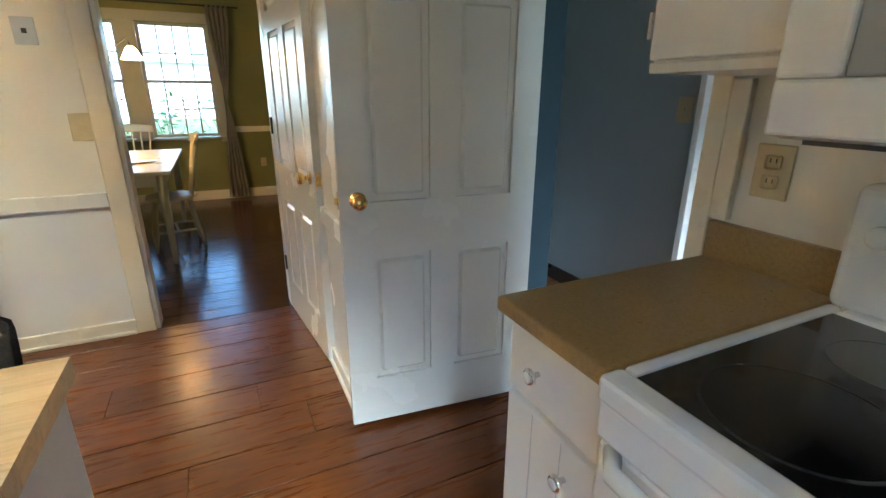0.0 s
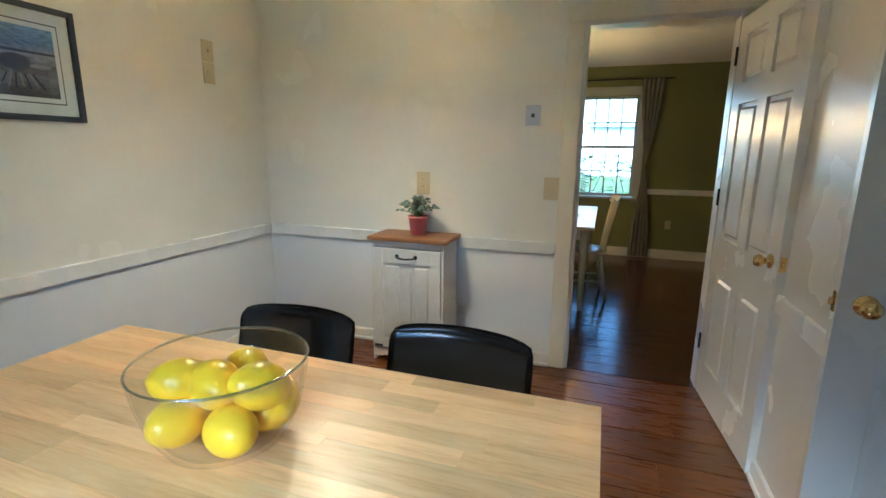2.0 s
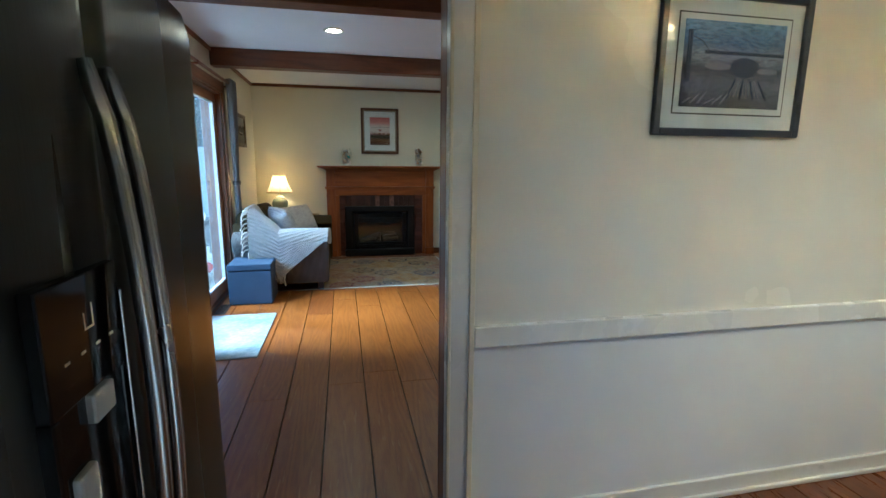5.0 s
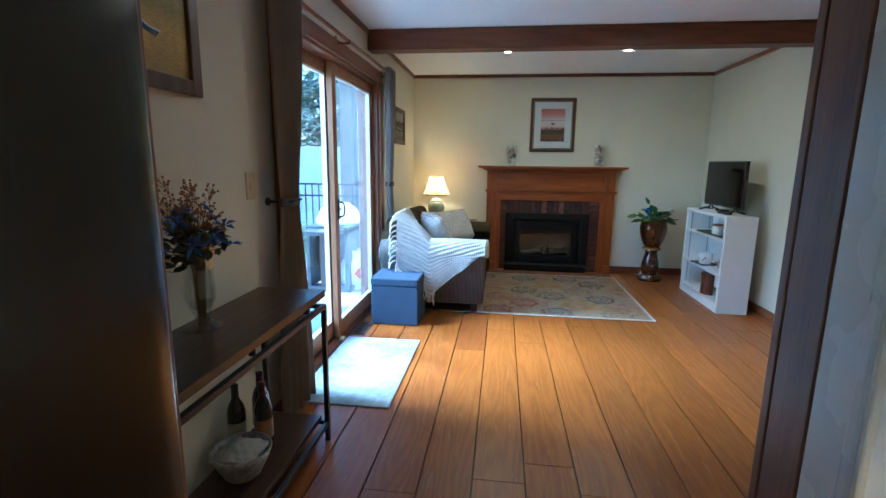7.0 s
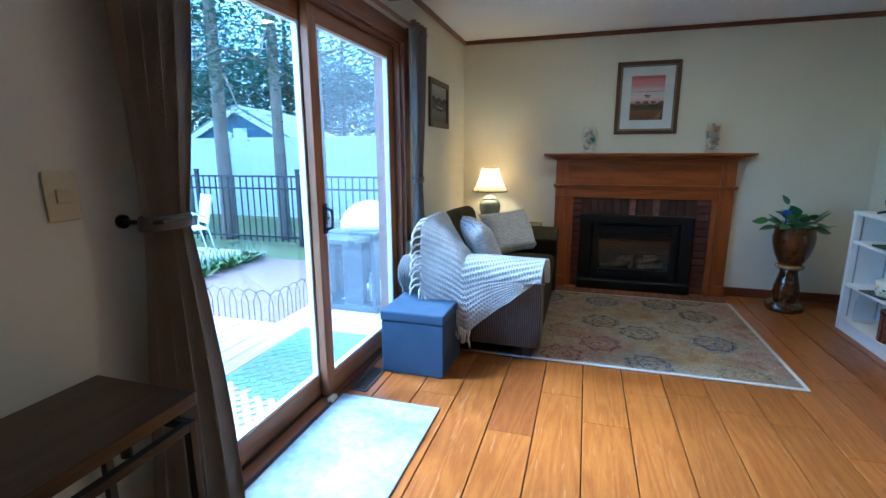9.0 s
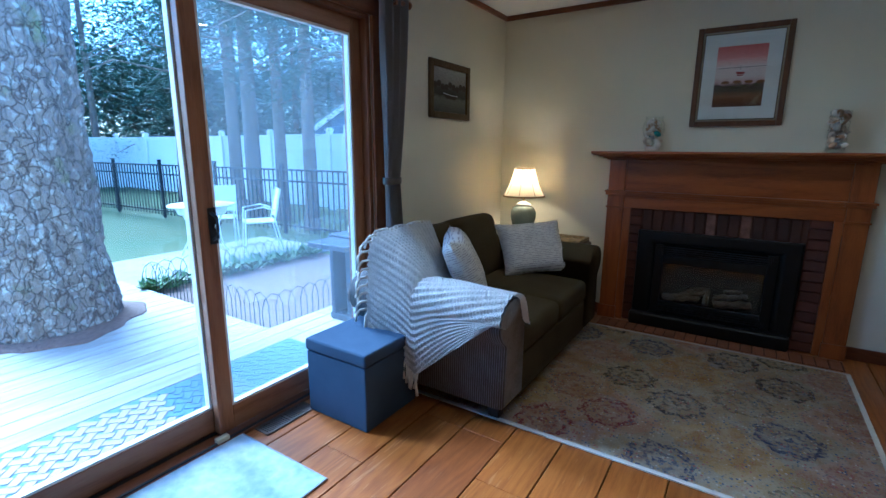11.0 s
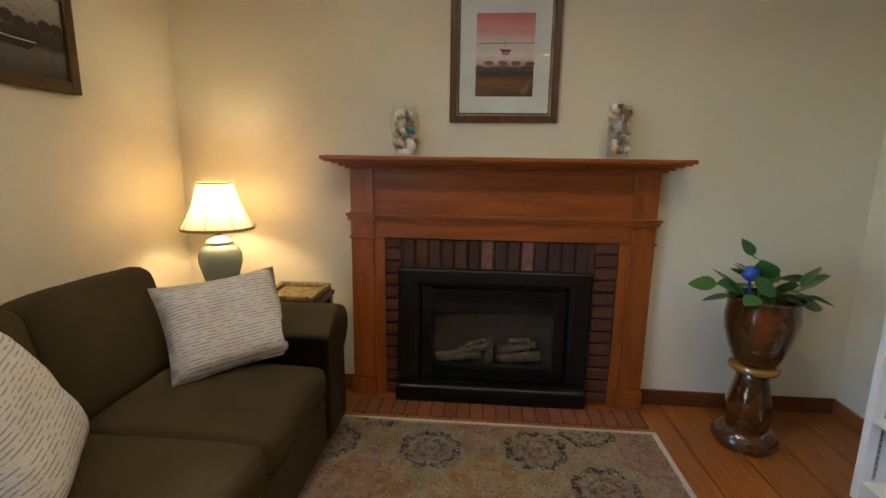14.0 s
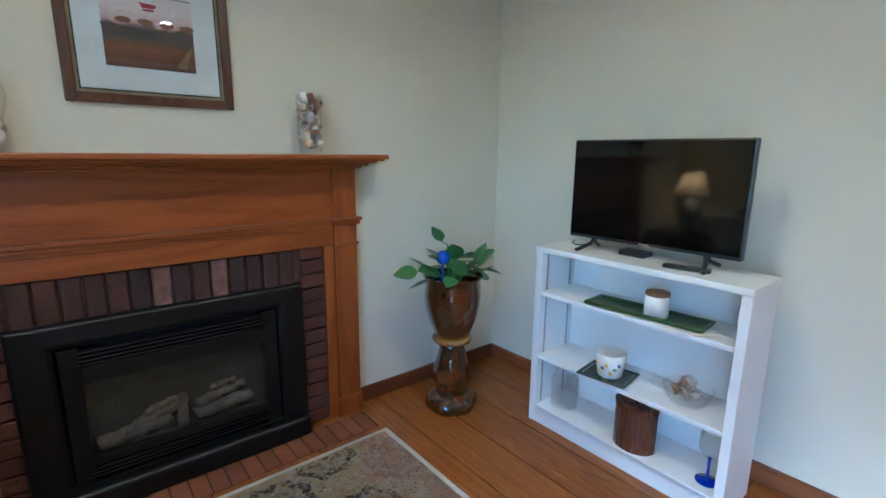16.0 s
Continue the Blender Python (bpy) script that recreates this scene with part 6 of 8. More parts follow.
for k in range(56):
    a = _rnd.uniform(0, 6.28)
    side = _rnd.uniform(-1, 1)
    # the bunch leans towards the doorway, low against the wall
    px = .10 + side * .20 if k > 7 else (.02 + .05 * k if k < 5 else -.06 + .02 * k)
    h = _rnd.uniform(.24, .36) - .08 * side * side if k > 7 else _rnd.uniform(.36, .47) - .02 * abs(k - 3)
    p = Vector((px, _rnd.uniform(-.06, .11), h))
    part("stem", tube([(0.012 * math.cos(a), .012 * math.sin(a), -.065), (p.x * .2, p.y * .25, .20), (p.x * .6, p.y * .6, h * .84), p], .0015, 5), STEM_DRY, fl)
    me, nm = (_spray, "spray") if k <= 7 else ((_star, "flower") if k % 3 == 0 else ((_pod, "seed_pod") if k % 5 == 1 else ((_ystar, "flower") if k % 9 == 2 else (_fleaf, "leaf"))))
    shared(nm, me, fl, Matrix.Translation(p - (Vector((0, 0, .06)) if nm == "spray" else Vector())) @ pose(0, 0, 0, _rnd.uniform(-60, 60) if nm != "spray" else _rnd.uniform(-15, 15), _rnd.uniform(-50, 50) if nm != "spray" else px * 110, math.degrees(a) - 90 if nm != "spray" else 0))
    if k > 7:
        for j in range(2):
            q2 = Vector((p.x * (.62 + .2 * j), p.y * (.62 + .2 * j), h * (.85 + .07 * j)))
            shared("leaf", _fleaf, fl, Matrix.Translation(q2) @ pose(0, 0, 0, _rnd.uniform(-40, 40), _rnd.uniform(-40, 40), _rnd.uniform(0, 360)))

BOTTLE = mat("wine_bottle_dark_glass", (.008, .012, .006), (.012, .014, .008), .06, 6, 0, coat=.5)
FOIL = mat("foil_red", (.12, .012, .015), None, .35, 8, .05)
FOIL_K = mat("foil_black", (.012, .012, .014), None, .35, 8, .05)
LABEL_W = mat("bottle_label_pale", (.5, .46, .38), (.35, .32, .26), .7, 12, 0)
LABEL_O = mat("bottle_label_orange", (.40, .19, .05), (.1, .08, .06), .7, 12, 0)
for i, (x, y, foil, lab) in enumerate(((-4.04, -.80, FOIL_K, LABEL_W), (-4.08, -.70, FOIL, LABEL_O), (-4.17, -.76, FOIL, LABEL_W))):
    b_ = thing("wine_bottle", pose(x, y, .13, 0, 0, i * 70 + 40), "dark glass wine bottle on the console's lower shelf", "bottle", "wine bottles")
    part("bottle", lathe([(0, 0), (.034, 0), (.037, .004), (.037, .185), (.030, .215), (.015, .245), (.0135, .29), (.015, .292), (.015, .302), (0, .302)], 32), BOTTLE, b_, "", True)
    part("capsule", lathe([(.0145, .235), (.0155, .24), (.0148, .295), (.0155, .304), (0, .3045)], 24), foil, b_, "foil capsule", True)
    part("label", lathe([(.0376, .06), (.0376, .145)], 32), lab, b_, "paper label")
MOSAIC = mat("ceramic_mottled_grey", (.42, .42, .40), (.10, .10, .12), .3, 40, .1, fine=80)
bw = thing("ceramic_bowl", pose(-3.90, -.70, .13), "mottled grey ceramic bowl with a folded cloth", "bowl")
part("bowl", lathe([(0, 0), (.06, 0), (.07, .01), (.105, .08), (.115, .115), (.108, .115), (.095, .08), (.06, .02), (0, .016)], 40), MOSAIC, bw, "", True)
part("cloth", grid(20, 20, lambda u, v: ((u - .5) * .17, (v - .5) * .17, .10 + .035 * math.cos((u - .5) * 3) * math.cos((v - .5) * 3) + .008 * noise.noise((u * 8, v * 8, 0))), thick=.003), CUSHION, bw, "white lace cloth", True)

# ---- kitchen ----


def stave_mat(name):
    m = plank_mat(name, (.56, .31, .12), (.75, .47, .20), (.84, .60, .30), .30, .17, 0, 1.2, rings=60.0, figure=.09)
    return m


BUTCHER = stave_mat("butcher_block_staves")
CAB_WHITE = mat("cabinet_white_paint", (.78, .76, .70), (.74, .72, .66), .32, 4, .05, fine=40)
IX0, IX1, IY0, IY1, IZ = -1.692, -.445, .571, 1.226, .89
isl = thing("kitchen_island", pose(0, 0, 0), "white kitchen island with a thick butcher-block top", "kitchen island")
part("body", box(IX0 + .03, IX1 - .012, IY0 + .02, IY1 - .03, .07, IZ - .04, .004), CAB_WHITE, isl)
part("toe_kick", box(IX0 + .06, IX1 - .03, IY0 + .06, IY1 - .06, 0, .07), CAB_WHITE, isl)
for x0, x1 in ((IX0 + .05, -1.08), (-1.06, IX1 - .04)):
    part("cabinet_door", box(x0, x1, IY0 + .004, IY0 + .022, .10, IZ - .06, .004), CAB_WHITE, isl)
top = part("worktop_core", box(IX0 + .002, IX1 - .002, IY0 + .002, IY1 - .002, IZ - .038, IZ - .003), BUTCHER, isl)
_rnd = random.Random(11)
rows = 15
sw = (IY1 - IY0) / rows
for r in range(rows):
    x = IX0
    while x < IX1 - .001:
        L = _rnd.uniform(.22, .62)
        x2 = x + L if x + L < IX1 - .12 else IX1
        part("stave", box(x + .0002, x2 - .0002, IY0 + r * sw + .0002, IY0 + (r + 1) * sw - .0002, IZ - .04, IZ + _rnd.uniform(-.0002, .0002)), BUTCHER, top)
        x = x2

BLACK_VINYL = mat("stool_black_vinyl", (.012, .012, .014), (.018, .018, .02), .24, 8, .01, fine=60, spec=.8, coat=.5)
stool = thing("bar_stool", pose(-1.372, 1.40, -.008), "black moulded bar stool tucked at the island", "stool", "stools at the island")


def shell_seat(u, v):
    a = (u - .5) * 2
    w = .215 if v > .5 else .20
    if v < .55:
        k = v / .55
        y, z = -.17 + .30 * k, .62 - .015 * math.sin(k * 3.1) + .03 * a * a
    else:
        k = (v - .55) / .45
        y, z = .13 + .05 * math.sin(k * 1.57) + .012, .62 + .02 + .228 * k ** .9
        y += .022 * max(0, (k - .8) / .2) ** 2
        y -= .055 * a * a
        z -= .012 * a ** 8 * k
    round_ = 1 - .05 * max(0, (v - .93) / .07) ** 2 - .12 * max(0, (.08 - v) / .08) ** 2
    return (a * w * round_, y, z)


part("seat_shell", grid(20, 26, shell_seat, thick=.03), BLACK_VINYL, stool, "glossy black seat shell", True)
for sx in (-1, 1):
    for y0_, y1_ in ((-.12, -.17), (.10, .19)):
        part("leg", tube([(sx * .13, y0_, .605), (sx * .18, y1_, 0)], .012, 10), BLACK_METAL, stool)
part("footrest", tube([(-.16, -.155, .2), (.16, -.155, .2)], .009, 8), BLACK_METAL, stool)
copy_thing(stool, pose(-.835, 1.40, -.008, 0, 0, -2))

bowl = thing("fruit_bowl", pose(-1.043, .91, IZ), "large clear glass bowl full of lemons", "bowl")
g = part("glass_bowl", lathe([(0, .0), (.08, 0), (.095, .008), (.118, .05), (.131, .10), (.137, .142), (.134, .144), (.127, .10), (.113, .052), (.09, .014), (0, .010)], 56), CLEAR, bowl, "clear glass", True)
g.visible_shadow = False
part("rim", lathe([(.1335, .143), (.1355, .146), (.138, .143), (.1355, .1405), (.1335, .143)], 56), pane_mat("glass_rim", (.75, .82, .82), .25, .6), bowl, "", True)
LEMON = mat("lemon_skin", (1.0, .70, .020), (1.0, .62, .012), .34, 6, .07, fine=90)


def lemon():
    prof = []
    for i in range(25):
        s = -1 + i / 12
        prof.append((.039 * math.sqrt(max(0, 1 - s * s)) ** .9, .047 * s + .009 * s ** 7))
    prof[0], prof[-1] = (0, prof[0][1]), (0, prof[-1][1])
    return lathe(prof, 32)


_lm = finish(lemon(), "lemon", LEMON, True)
for k, (x, y, z, rx, ry) in enumerate(((-.045, -.055, .052, 80, 20), (.05, -.045, .05, 70, 60), (.0, .06, .05, 85, 90), (-.07, .03, .055, 60, 130), (.065, .04, .055, 75, 10), (-.005, -.012, .102, 85, 45), (-.066, -.02, .100, 60, 70), (.07, .005, .104, 65, 20), (-.012, .062, .090, 80, 140))):
    lo = new("lemon", _lm)
    lo.matrix_basis = Matrix.Translation((-1.043 + x, .91 + y, IZ + z)) @ pose(0, 0, 0, rx, ry, k * 47)
    tagged(lo, "ripe yellow lemon in the glass bowl", "lemon", "lemons in the bowl")

# tilt-out bin cabinet
OLDWHITE = mat("distressed_white_paint", (.74, .74, .72), (.62, .60, .56), .5, 7, .15, fine=50, detail=8)
OAKTOP = plank_mat("bin_top_wood", (.16, .06, .018), (.26, .11, .035), (.34, .16, .06), .4, .03, 0)
tc_ = thing("tilt_bin_cabinet", pose(-1.605, 3.0, 0), "white distressed tilt-out bin cabinet with a wooden top", "cabinet")
part("side_panel", box(-.245, -.228, -.02, .25, .0, .812, .003), OLDWHITE, tc_)
part("side_panel", box(.228, .245, -.02, .25, .0, .812, .003), OLDWHITE, tc_)
part("back_panel", box(-.228, .228, .235, .25, .05, .812), OLDWHITE, tc_)
part("top_rail", box(-.228, .228, -.02, 0, .775, .812, .002), OLDWHITE, tc_)
bm = boxes([(-.228, .228, -.02, 0, .06, .085)], .002)
for k in range(9):
    a = -1 + 2 * k / 8
    box(a * .2 - .028, a * .2 + .028, -.02, 0, .03 + .03 * (1 - abs(a)) * (k % 2), .062, 0, 1, bm)
part("scalloped_apron", bm, OLDWHITE, tc_)
fd = part("tilt_door", boxes([(-.225, -.165, -.03, -.012, .095, .765), (.165, .225, -.03, -.012, .095, .765), (-.03, .03, -.03, -.012, .16, .67), (-.165, .165, -.03, -.012, .67, .765), (-.165, .165, -.03, -.012, .095, .16)], .002), OLDWHITE, tc_)
for x0, x1 in ((-.165, -.03), (.03, .165)):
    bm = box(x0, x1, -.022, -.014, .16, .67)
    box(x0 + .02, x1 - .02, -.028, -.018, .18, .65, .005, 1, bm)
    part("door_panel", bm, OLDWHITE, fd)
part("pull_handle", tube([(-.06, -.03, .718), (-.05, -.052, .712), (0, -.058, .708), (.05, -.052, .712), (.06, -.03, .718)], .006, 8), BLACK_METAL, fd, "black iron pull")
for s in (-1, 1):
    part("handle_rose", ball(s * .062, -.032, .718, .014, 1, .4, 1, 10), BLACK_METAL, fd)
    part("strap_hinge", box(s * .20 - .03, s * .20 + .03, -.034, -.03, .10, .115), BLACK_METAL, tc_)
part("tabletop", box(-.265, .27, -.045, .262, .812, .838, .006), OAKTOP, tc_, "brown wooden top")

PINK = mat("pink_pot_enamel", (.60, .16, .17), (.50, .12, .13), .4, 14, .2)
pp = thing("flower_pot", pose(-1.585, 3.12, .838), "pink embossed pot on the bin cabinet", "pot")
part("pot", lathe([(0, 0), (.042, 0), (.046, .004), (.060, .105), (.066, .108), (.066, .122), (.060, .122), (.054, .10), (.040, .01), (0, .01)], 32, wob=lambda a, h: 1 + .012 * math.cos(12 * a) * math.sin(h * 120)), PINK, pp, "", True)
part("soil", cyl(0, 0, .09, .10, .055, n=24), SOIL, pp)
SAGE = mat("eucalyptus_leaf", (.16, .20, .15), (.10, .14, .11), .6, 20, .1)
ep = thing("artificial_plant", pose(-1.585, 3.12, .935), "grey-green small-leaved artificial plant", "plant")
_sl = finish(leaf_mesh(.024, .028), "leaf", SAGE, True)
_rnd = random.Random(31)
for k in range(34):
    a, t_ = _rnd.uniform(0, 6.28), _rnd.uniform(.2, 1)
    p = Vector((.135 * t_ * math.cos(a), .09 * t_ * math.sin(a), .15 - .06 * t_ * t_ + _rnd.uniform(-.03, .02)))
    part("stem", tube([(0, 0, 0), (p.x * .4, p.y * .4, p.z * .7), p], .0016, 4), STEM, ep)
    for j in range(7):
        q2 = Vector((p.x * (.35 + .1 * j), p.y * (.35 + .1 * j), p.z * (.62 + .06 * j)))
        shared("leaf", _sl, ep, Matrix.Translation(q2) @ pose(0, 0, 0, _rnd.uniform(-50, 50), _rnd.uniform(-50, 50), _rnd.uniform(0, 360)))

wv = thing("wall_vent", pose(-1.325, KN - .007, .255), "white metal wall vent low on the wainscot", "vent")
part("vent_frame", boxes([(-.035, .035, -.008, 0, -.10, -.09), (-.035, .035, -.008, 0, .09, .10), (-.035, -.027, -.008, 0, -.09, .09), (.027, .035, -.008, 0, -.09, .09)]), TRIM_WHITE, wv)
part("vent_back", box(-.027, .027, -.002, 0, -.09, .09), STEEL_PLATE, wv)
for k in range(14):
    part("slat", box(-.027, .027, -.007, -.003, -.085 + k * .0128, -.079 + k * .0128), TRIM_WHITE, wv)

# counter, base cabinet, stove, upper cabinet, microwave
SPECK = mat("speckled_brown_laminate", (.37, .24, .085), (.21, .13, .044), .30, 90, .01, fine=420, detail=6, fleck=.5)
bc = thing("base_cabinet", pose(0, 0, 0), "white base cabinet with one drawer and one door", "cabinet")
part("body", box(.36, .975, .79, 1.085, .10, .873), CAB_WHITE, bc)
part("toe_kick", box(.41, .975, .79, 1.085, 0, .10), CAB_WHITE, bc)
dr = part("drawer_front", box(.341, .36, .80, 1.075, .71, .86, .004), CAB_WHITE, bc)
do = part("door_front", box(.341, .36, .80, 1.075, .12, .69, .004), CAB_WHITE, bc)
for k in (1, 2):
    part("groove", box(.3405, .342, .80 + k * .0917 - .001, .80 + k * .0917 + .001, .125, .685), STEEL_PLATE, do)
WPLASTIC = mat("white_enamel", (.80, .80, .78), (.77, .77, .75), .2, 5, 0)
for par, y, z in ((dr, .975, .787), (do, .875, .614)):
    k = part("knob", lathe([(0, 0), (.006, 0), (.006, .012), (.017, .018), (.018, .024), (.014, .028), (0, .028)], 24), CHROME, par, "chrome-rimmed knob", True, pose(.341, y, z, 0, -90))
    part("knob_inlay", lathe([(0, .0282), (.012, .0282), (.011, .030), (0, .0305)], 20), WPLASTIC, par, "", True, pose(.341, y, z, 0, -90))
ct = thing("worktop", pose(0, 0, 0), "speckled brown laminate worktop with backsplash", "worktop")
part("slab", box(.318, .955, .787, 1.105, .875, .91, .008, 3), SPECK, ct)
part("backsplash", box(.955, .978, .787, 1.105, .875, 1.005, .004), SPECK, ct)
uc = thing("wall_cabinet", pose(0, 0, 0), "white wall cabinet with a round knob", "cabinet")
part("body", box(.68, .978, .79, 1.10, 1.375, 2.10), CAB_WHITE, uc)
part("light_rail", box(.672, .978, .79, 1.104, 1.355, 1.375, .002), CAB_WHITE, uc)
d2 = part("door_front", box(.66, .68, .795, 1.097, 1.38, 2.09, .004), CAB_WHITE, uc)
part("knob", lathe([(0, 0), (.006, 0), (.006, .012), (.017, .018), (.018, .024), (.014, .028), (0, .028)], 24), CHROME, d2, "chrome-rimmed knob", True, pose(.66, .875, 1.50, 0, -90))
part("hinge", box(.655, .68, 1.097, 1.104, 1.42, 1.47), CHROME, uc)
mw = thing("microwave_oven", pose(0, 0, 0), "white over-the-range microwave oven", "microwave")
part("body", box(.60, .978, .025, .783, 1.25, 1.68, .008), WPLASTIC, mw)
dm2 = part("door", boxes([(.572, .60, .25, .783, 1.255, 1.335), (.572, .60, .25, .783, 1.60, 1.675), (.572, .60, .25, .33, 1.335, 1.60), (.572, .60, .70, .783, 1.335, 1.60)], .006), WPLASTIC, mw)
part("door_window", box(.582, .60, .33, .70, 1.335, 1.60, .004), mat("microwave_window_grey", (.42, .42, .40), None, .15, 5, 0), dm2, "pale grey window")
part("control_panel", box(.572, .60, .025, .245, 1.255, 1.675, .006), WPLASTIC, mw)
part("vent_grille", box(.62, .95, .06, .75, 1.242, 1.25), BLACK_PLASTIC, mw, "dark underside grille")
part("backsplash_wall", box(.974, .979, .025, .785, .9, 1.25), WPLASTIC, mw)

GLASS_TOP = mat("ceramic_hob_black", (.006, .006, .007), (.008, .008, .009), .07, 5, 0, fleck=0)
RING = mat("hob_ring_grey", (.05, .05, .05), None, .25, 5, 0)
sv = thing("electric_stove", pose(0, 0, 0), "white electric stove with a black ceramic hob", "stove")
SY0, SY1 = .022, .780
part("body", box(.335, .95, SY0, SY1, .09, .875, .004), WPLASTIC, sv)
part("cooktop_frame", boxes([(.295, .345, SY0, SY1, .872, .918), (.345, .90, SY1 - .028, SY1, .872, .918), (.345, .90, SY0, SY0 + .028, .872, .918), (.86, .93, SY0 + .028, SY1 - .028, .872, .918)], .010), WPLASTIC, sv)
hob = part("glass_hob", box(.343, .862, SY0 + .026, SY1 - .026, .885, .913, .003), GLASS_TOP, sv, "black ceramic glass")
for x, y, r in ((.475, .60, .115), (.73, .60, .085), (.475, .22, .085), (.73, .22, .105)):
    part("burner_ring", lathe([(r, .9132), (r + .003, .9137), (r + .006, .9132)], 56, x, y), RING, hob, "", True)
bg = bmesh.new()
box(.88, .972, SY0, SY1, .915, 1.16, .02, 3, bg)
part("backguard", bg, WPLASTIC, sv)
part("backguard_panel", box(.872, .884, SY0 + .20, SY1 - .20, 1.0, 1.12, .004), BLACK_PLASTIC, sv, "dark control display")
for y in (SY0 + .06, SY0 + .13, SY1 - .13, SY1 - .06):
    part("control_knob", lathe([(0, 0), (.022, 0), (.020, .018), (.012, .022), (0, .022)], 24), WPLASTIC, sv, "white knob", True, pose(.88, y, 1.07, 0, -90))
dv = part("oven_door", box(.31, .335, SY0 + .004, SY1 - .004, .24, .80, .008), WPLASTIC, sv)
part("vent_gap", boxes([(.312, .33, SY0 + .05 + k * .115, SY0 + .14 + k * .115, .838, .843) for k in range(6)]), DARK_SLOT, sv)
part("front_rail", box(.305, .335, SY0, SY1, .805, .872, .006), WPLASTIC, sv)
part("oven_handle", tube([(.315, SY0 + .03, .79), (.275, SY0 + .07, .795), (.265, (SY0 + SY1) / 2, .797), (.275, SY1 - .07, .795), (.315, SY1 - .03, .79)], .015, 12), WPLASTIC, dv, "", True)
part("storage_drawer", box(.312, .335, SY0 + .004, SY1 - .004, .095, .232, .006), WPLASTIC, sv)

# refrigerator
STEEL = mat("black_stainless", (.062, .060, .054), (.046, .045, .041), .28, 3, .02, metal=.9, stretch=(1, 1, .05), fine=200)
STEEL_H = mat("handle_steel", (.36, .36, .36), (.3, .3, .3), .25, 6, 0, metal=1.0)
GLOSS_BLACK = mat("gloss_black", (.003, .003, .004), (.004, .004, .005), .06, 8, 0, spec=.22)
LEVER = mat("dispenser_lever_grey", (.34, .34, .32), (.28, .28, .26), .4, 8, 0)
fr = thing("refrigerator", pose(0, 0, 0), "dark stainless side-by-side refrigerator with water dispenser", "refrigerator")
FX0, FXS, FX1, FY, FZ = -2.785, -2.205, -1.875, -.055, 1.745
part("cabinet", box(FX0 + .01, FX1 - .01, -.80, FY - .075, .0, FZ - .02, .004), mat("fridge_side_dark", (.06, .06, .06), None, .45, 6, .1), fr)


def bowed_door(x0, x1):
    def f(u, v):
        x = x0 + (x1 - x0) * u
        e = min(u, 1 - u)
        r = .018 * (1 - min(1, e / .06)) ** 2
        t = .012 * max(0, (v - .97) / .03) ** 2
        k = (x - (FX0 + FX1) / 2) / ((FX1 - FX0) / 2)
        return (x, FY + .012 * (1 - k * k) - r - t, .05 + (FZ - .05) * v)
    bm = grid(24, 30, f)
    back = [bm.verts.new(p) for p in ((x0, FY - .07, .05), (x1, FY - .07, .05), (x1, FY - .07, FZ), (x0, FY - .07, FZ))]
    bm.faces.new(back)
    bmesh.ops.recalc_face_normals(bm, faces=bm.faces)
    box(x0, x1, FY - .072, FY - .02, .05, FZ, 0, 1, bm)
    return bm


fd1 = part("fridge_door", bowed_door(FX0, FXS - .004), STEEL, fr, "", True)
fd2 = part("freezer_door", bowed_door(FXS + .004, FX1), STEEL, fr, "", True)
for par, x in ((fd1, FXS - .035), (fd2, FXS + .035)):
    pts = [(x, FY + .012 + .05 * math.sin(math.pi * k / 14) ** .55, .36 + 1.16 * k / 14) for k in range(15)]
    bm = tube(pts, .014, 10)
    part("handle", bm, STEEL_H, par, "bowed steel handle", True)
dp = part("dispenser", box(-2.17, -1.965, FY + .004, FY + .024, 1.05, 1.22, .003), GLOSS_BLACK, fd2, "glossy black dispenser panel")
part("recess_side", box(-2.17, -2.155, FY - .03, FY + .024, .80, 1.05, .003), GLOSS_BLACK, fd2)
part("recess_side", box(-1.98, -1.965, FY - .03, FY + .024, .80, 1.05, .003), GLOSS_BLACK, fd2)
part("recess_back", box(-2.155, -1.98, FY + .0125, FY + .0155, .80, 1.05), GLOSS_BLACK, fd2)
part("drip_tray", box(-2.17, -1.965, FY - .04, FY + .024, .775, .80, .003), GLOSS_BLACK, fd2)
part("dispenser_trim", boxes([(-2.178, -2.171, FY + .002, FY + .026, .77, 1.17), (-2.178, -2.02, FY + .002, FY + .026, .763, .770)], .002), STEEL_H, dp)
part("ice_chute", box(-2.115, -2.055, FY + .010, FY + .028, 1.0, 1.045, .004), LEVER, dp, "pale ice chute")
part("dispenser_paddle", box(-2.05, -2.0, FY + .010, FY + .026, .885, .95, .006), LEVER, dp, "pale lever")
for x in (-2.13, -2.09, -2.05, -2.01):
    part("display_mark", box(x - .006, x + .006, FY + .0242, FY + .0248, 1.11, 1.114), IVORY, dp)
part("display_mark", boxes([(-2.085, -2.082, FY + .0242, FY + .0248, 1.14, 1.175), (-2.085, -2.06, FY + .0242, FY + .0248, 1.14, 1.143), (-2.063, -2.06, FY + .0242, FY + .0248, 1.14, 1.165)]), IVORY, dp)

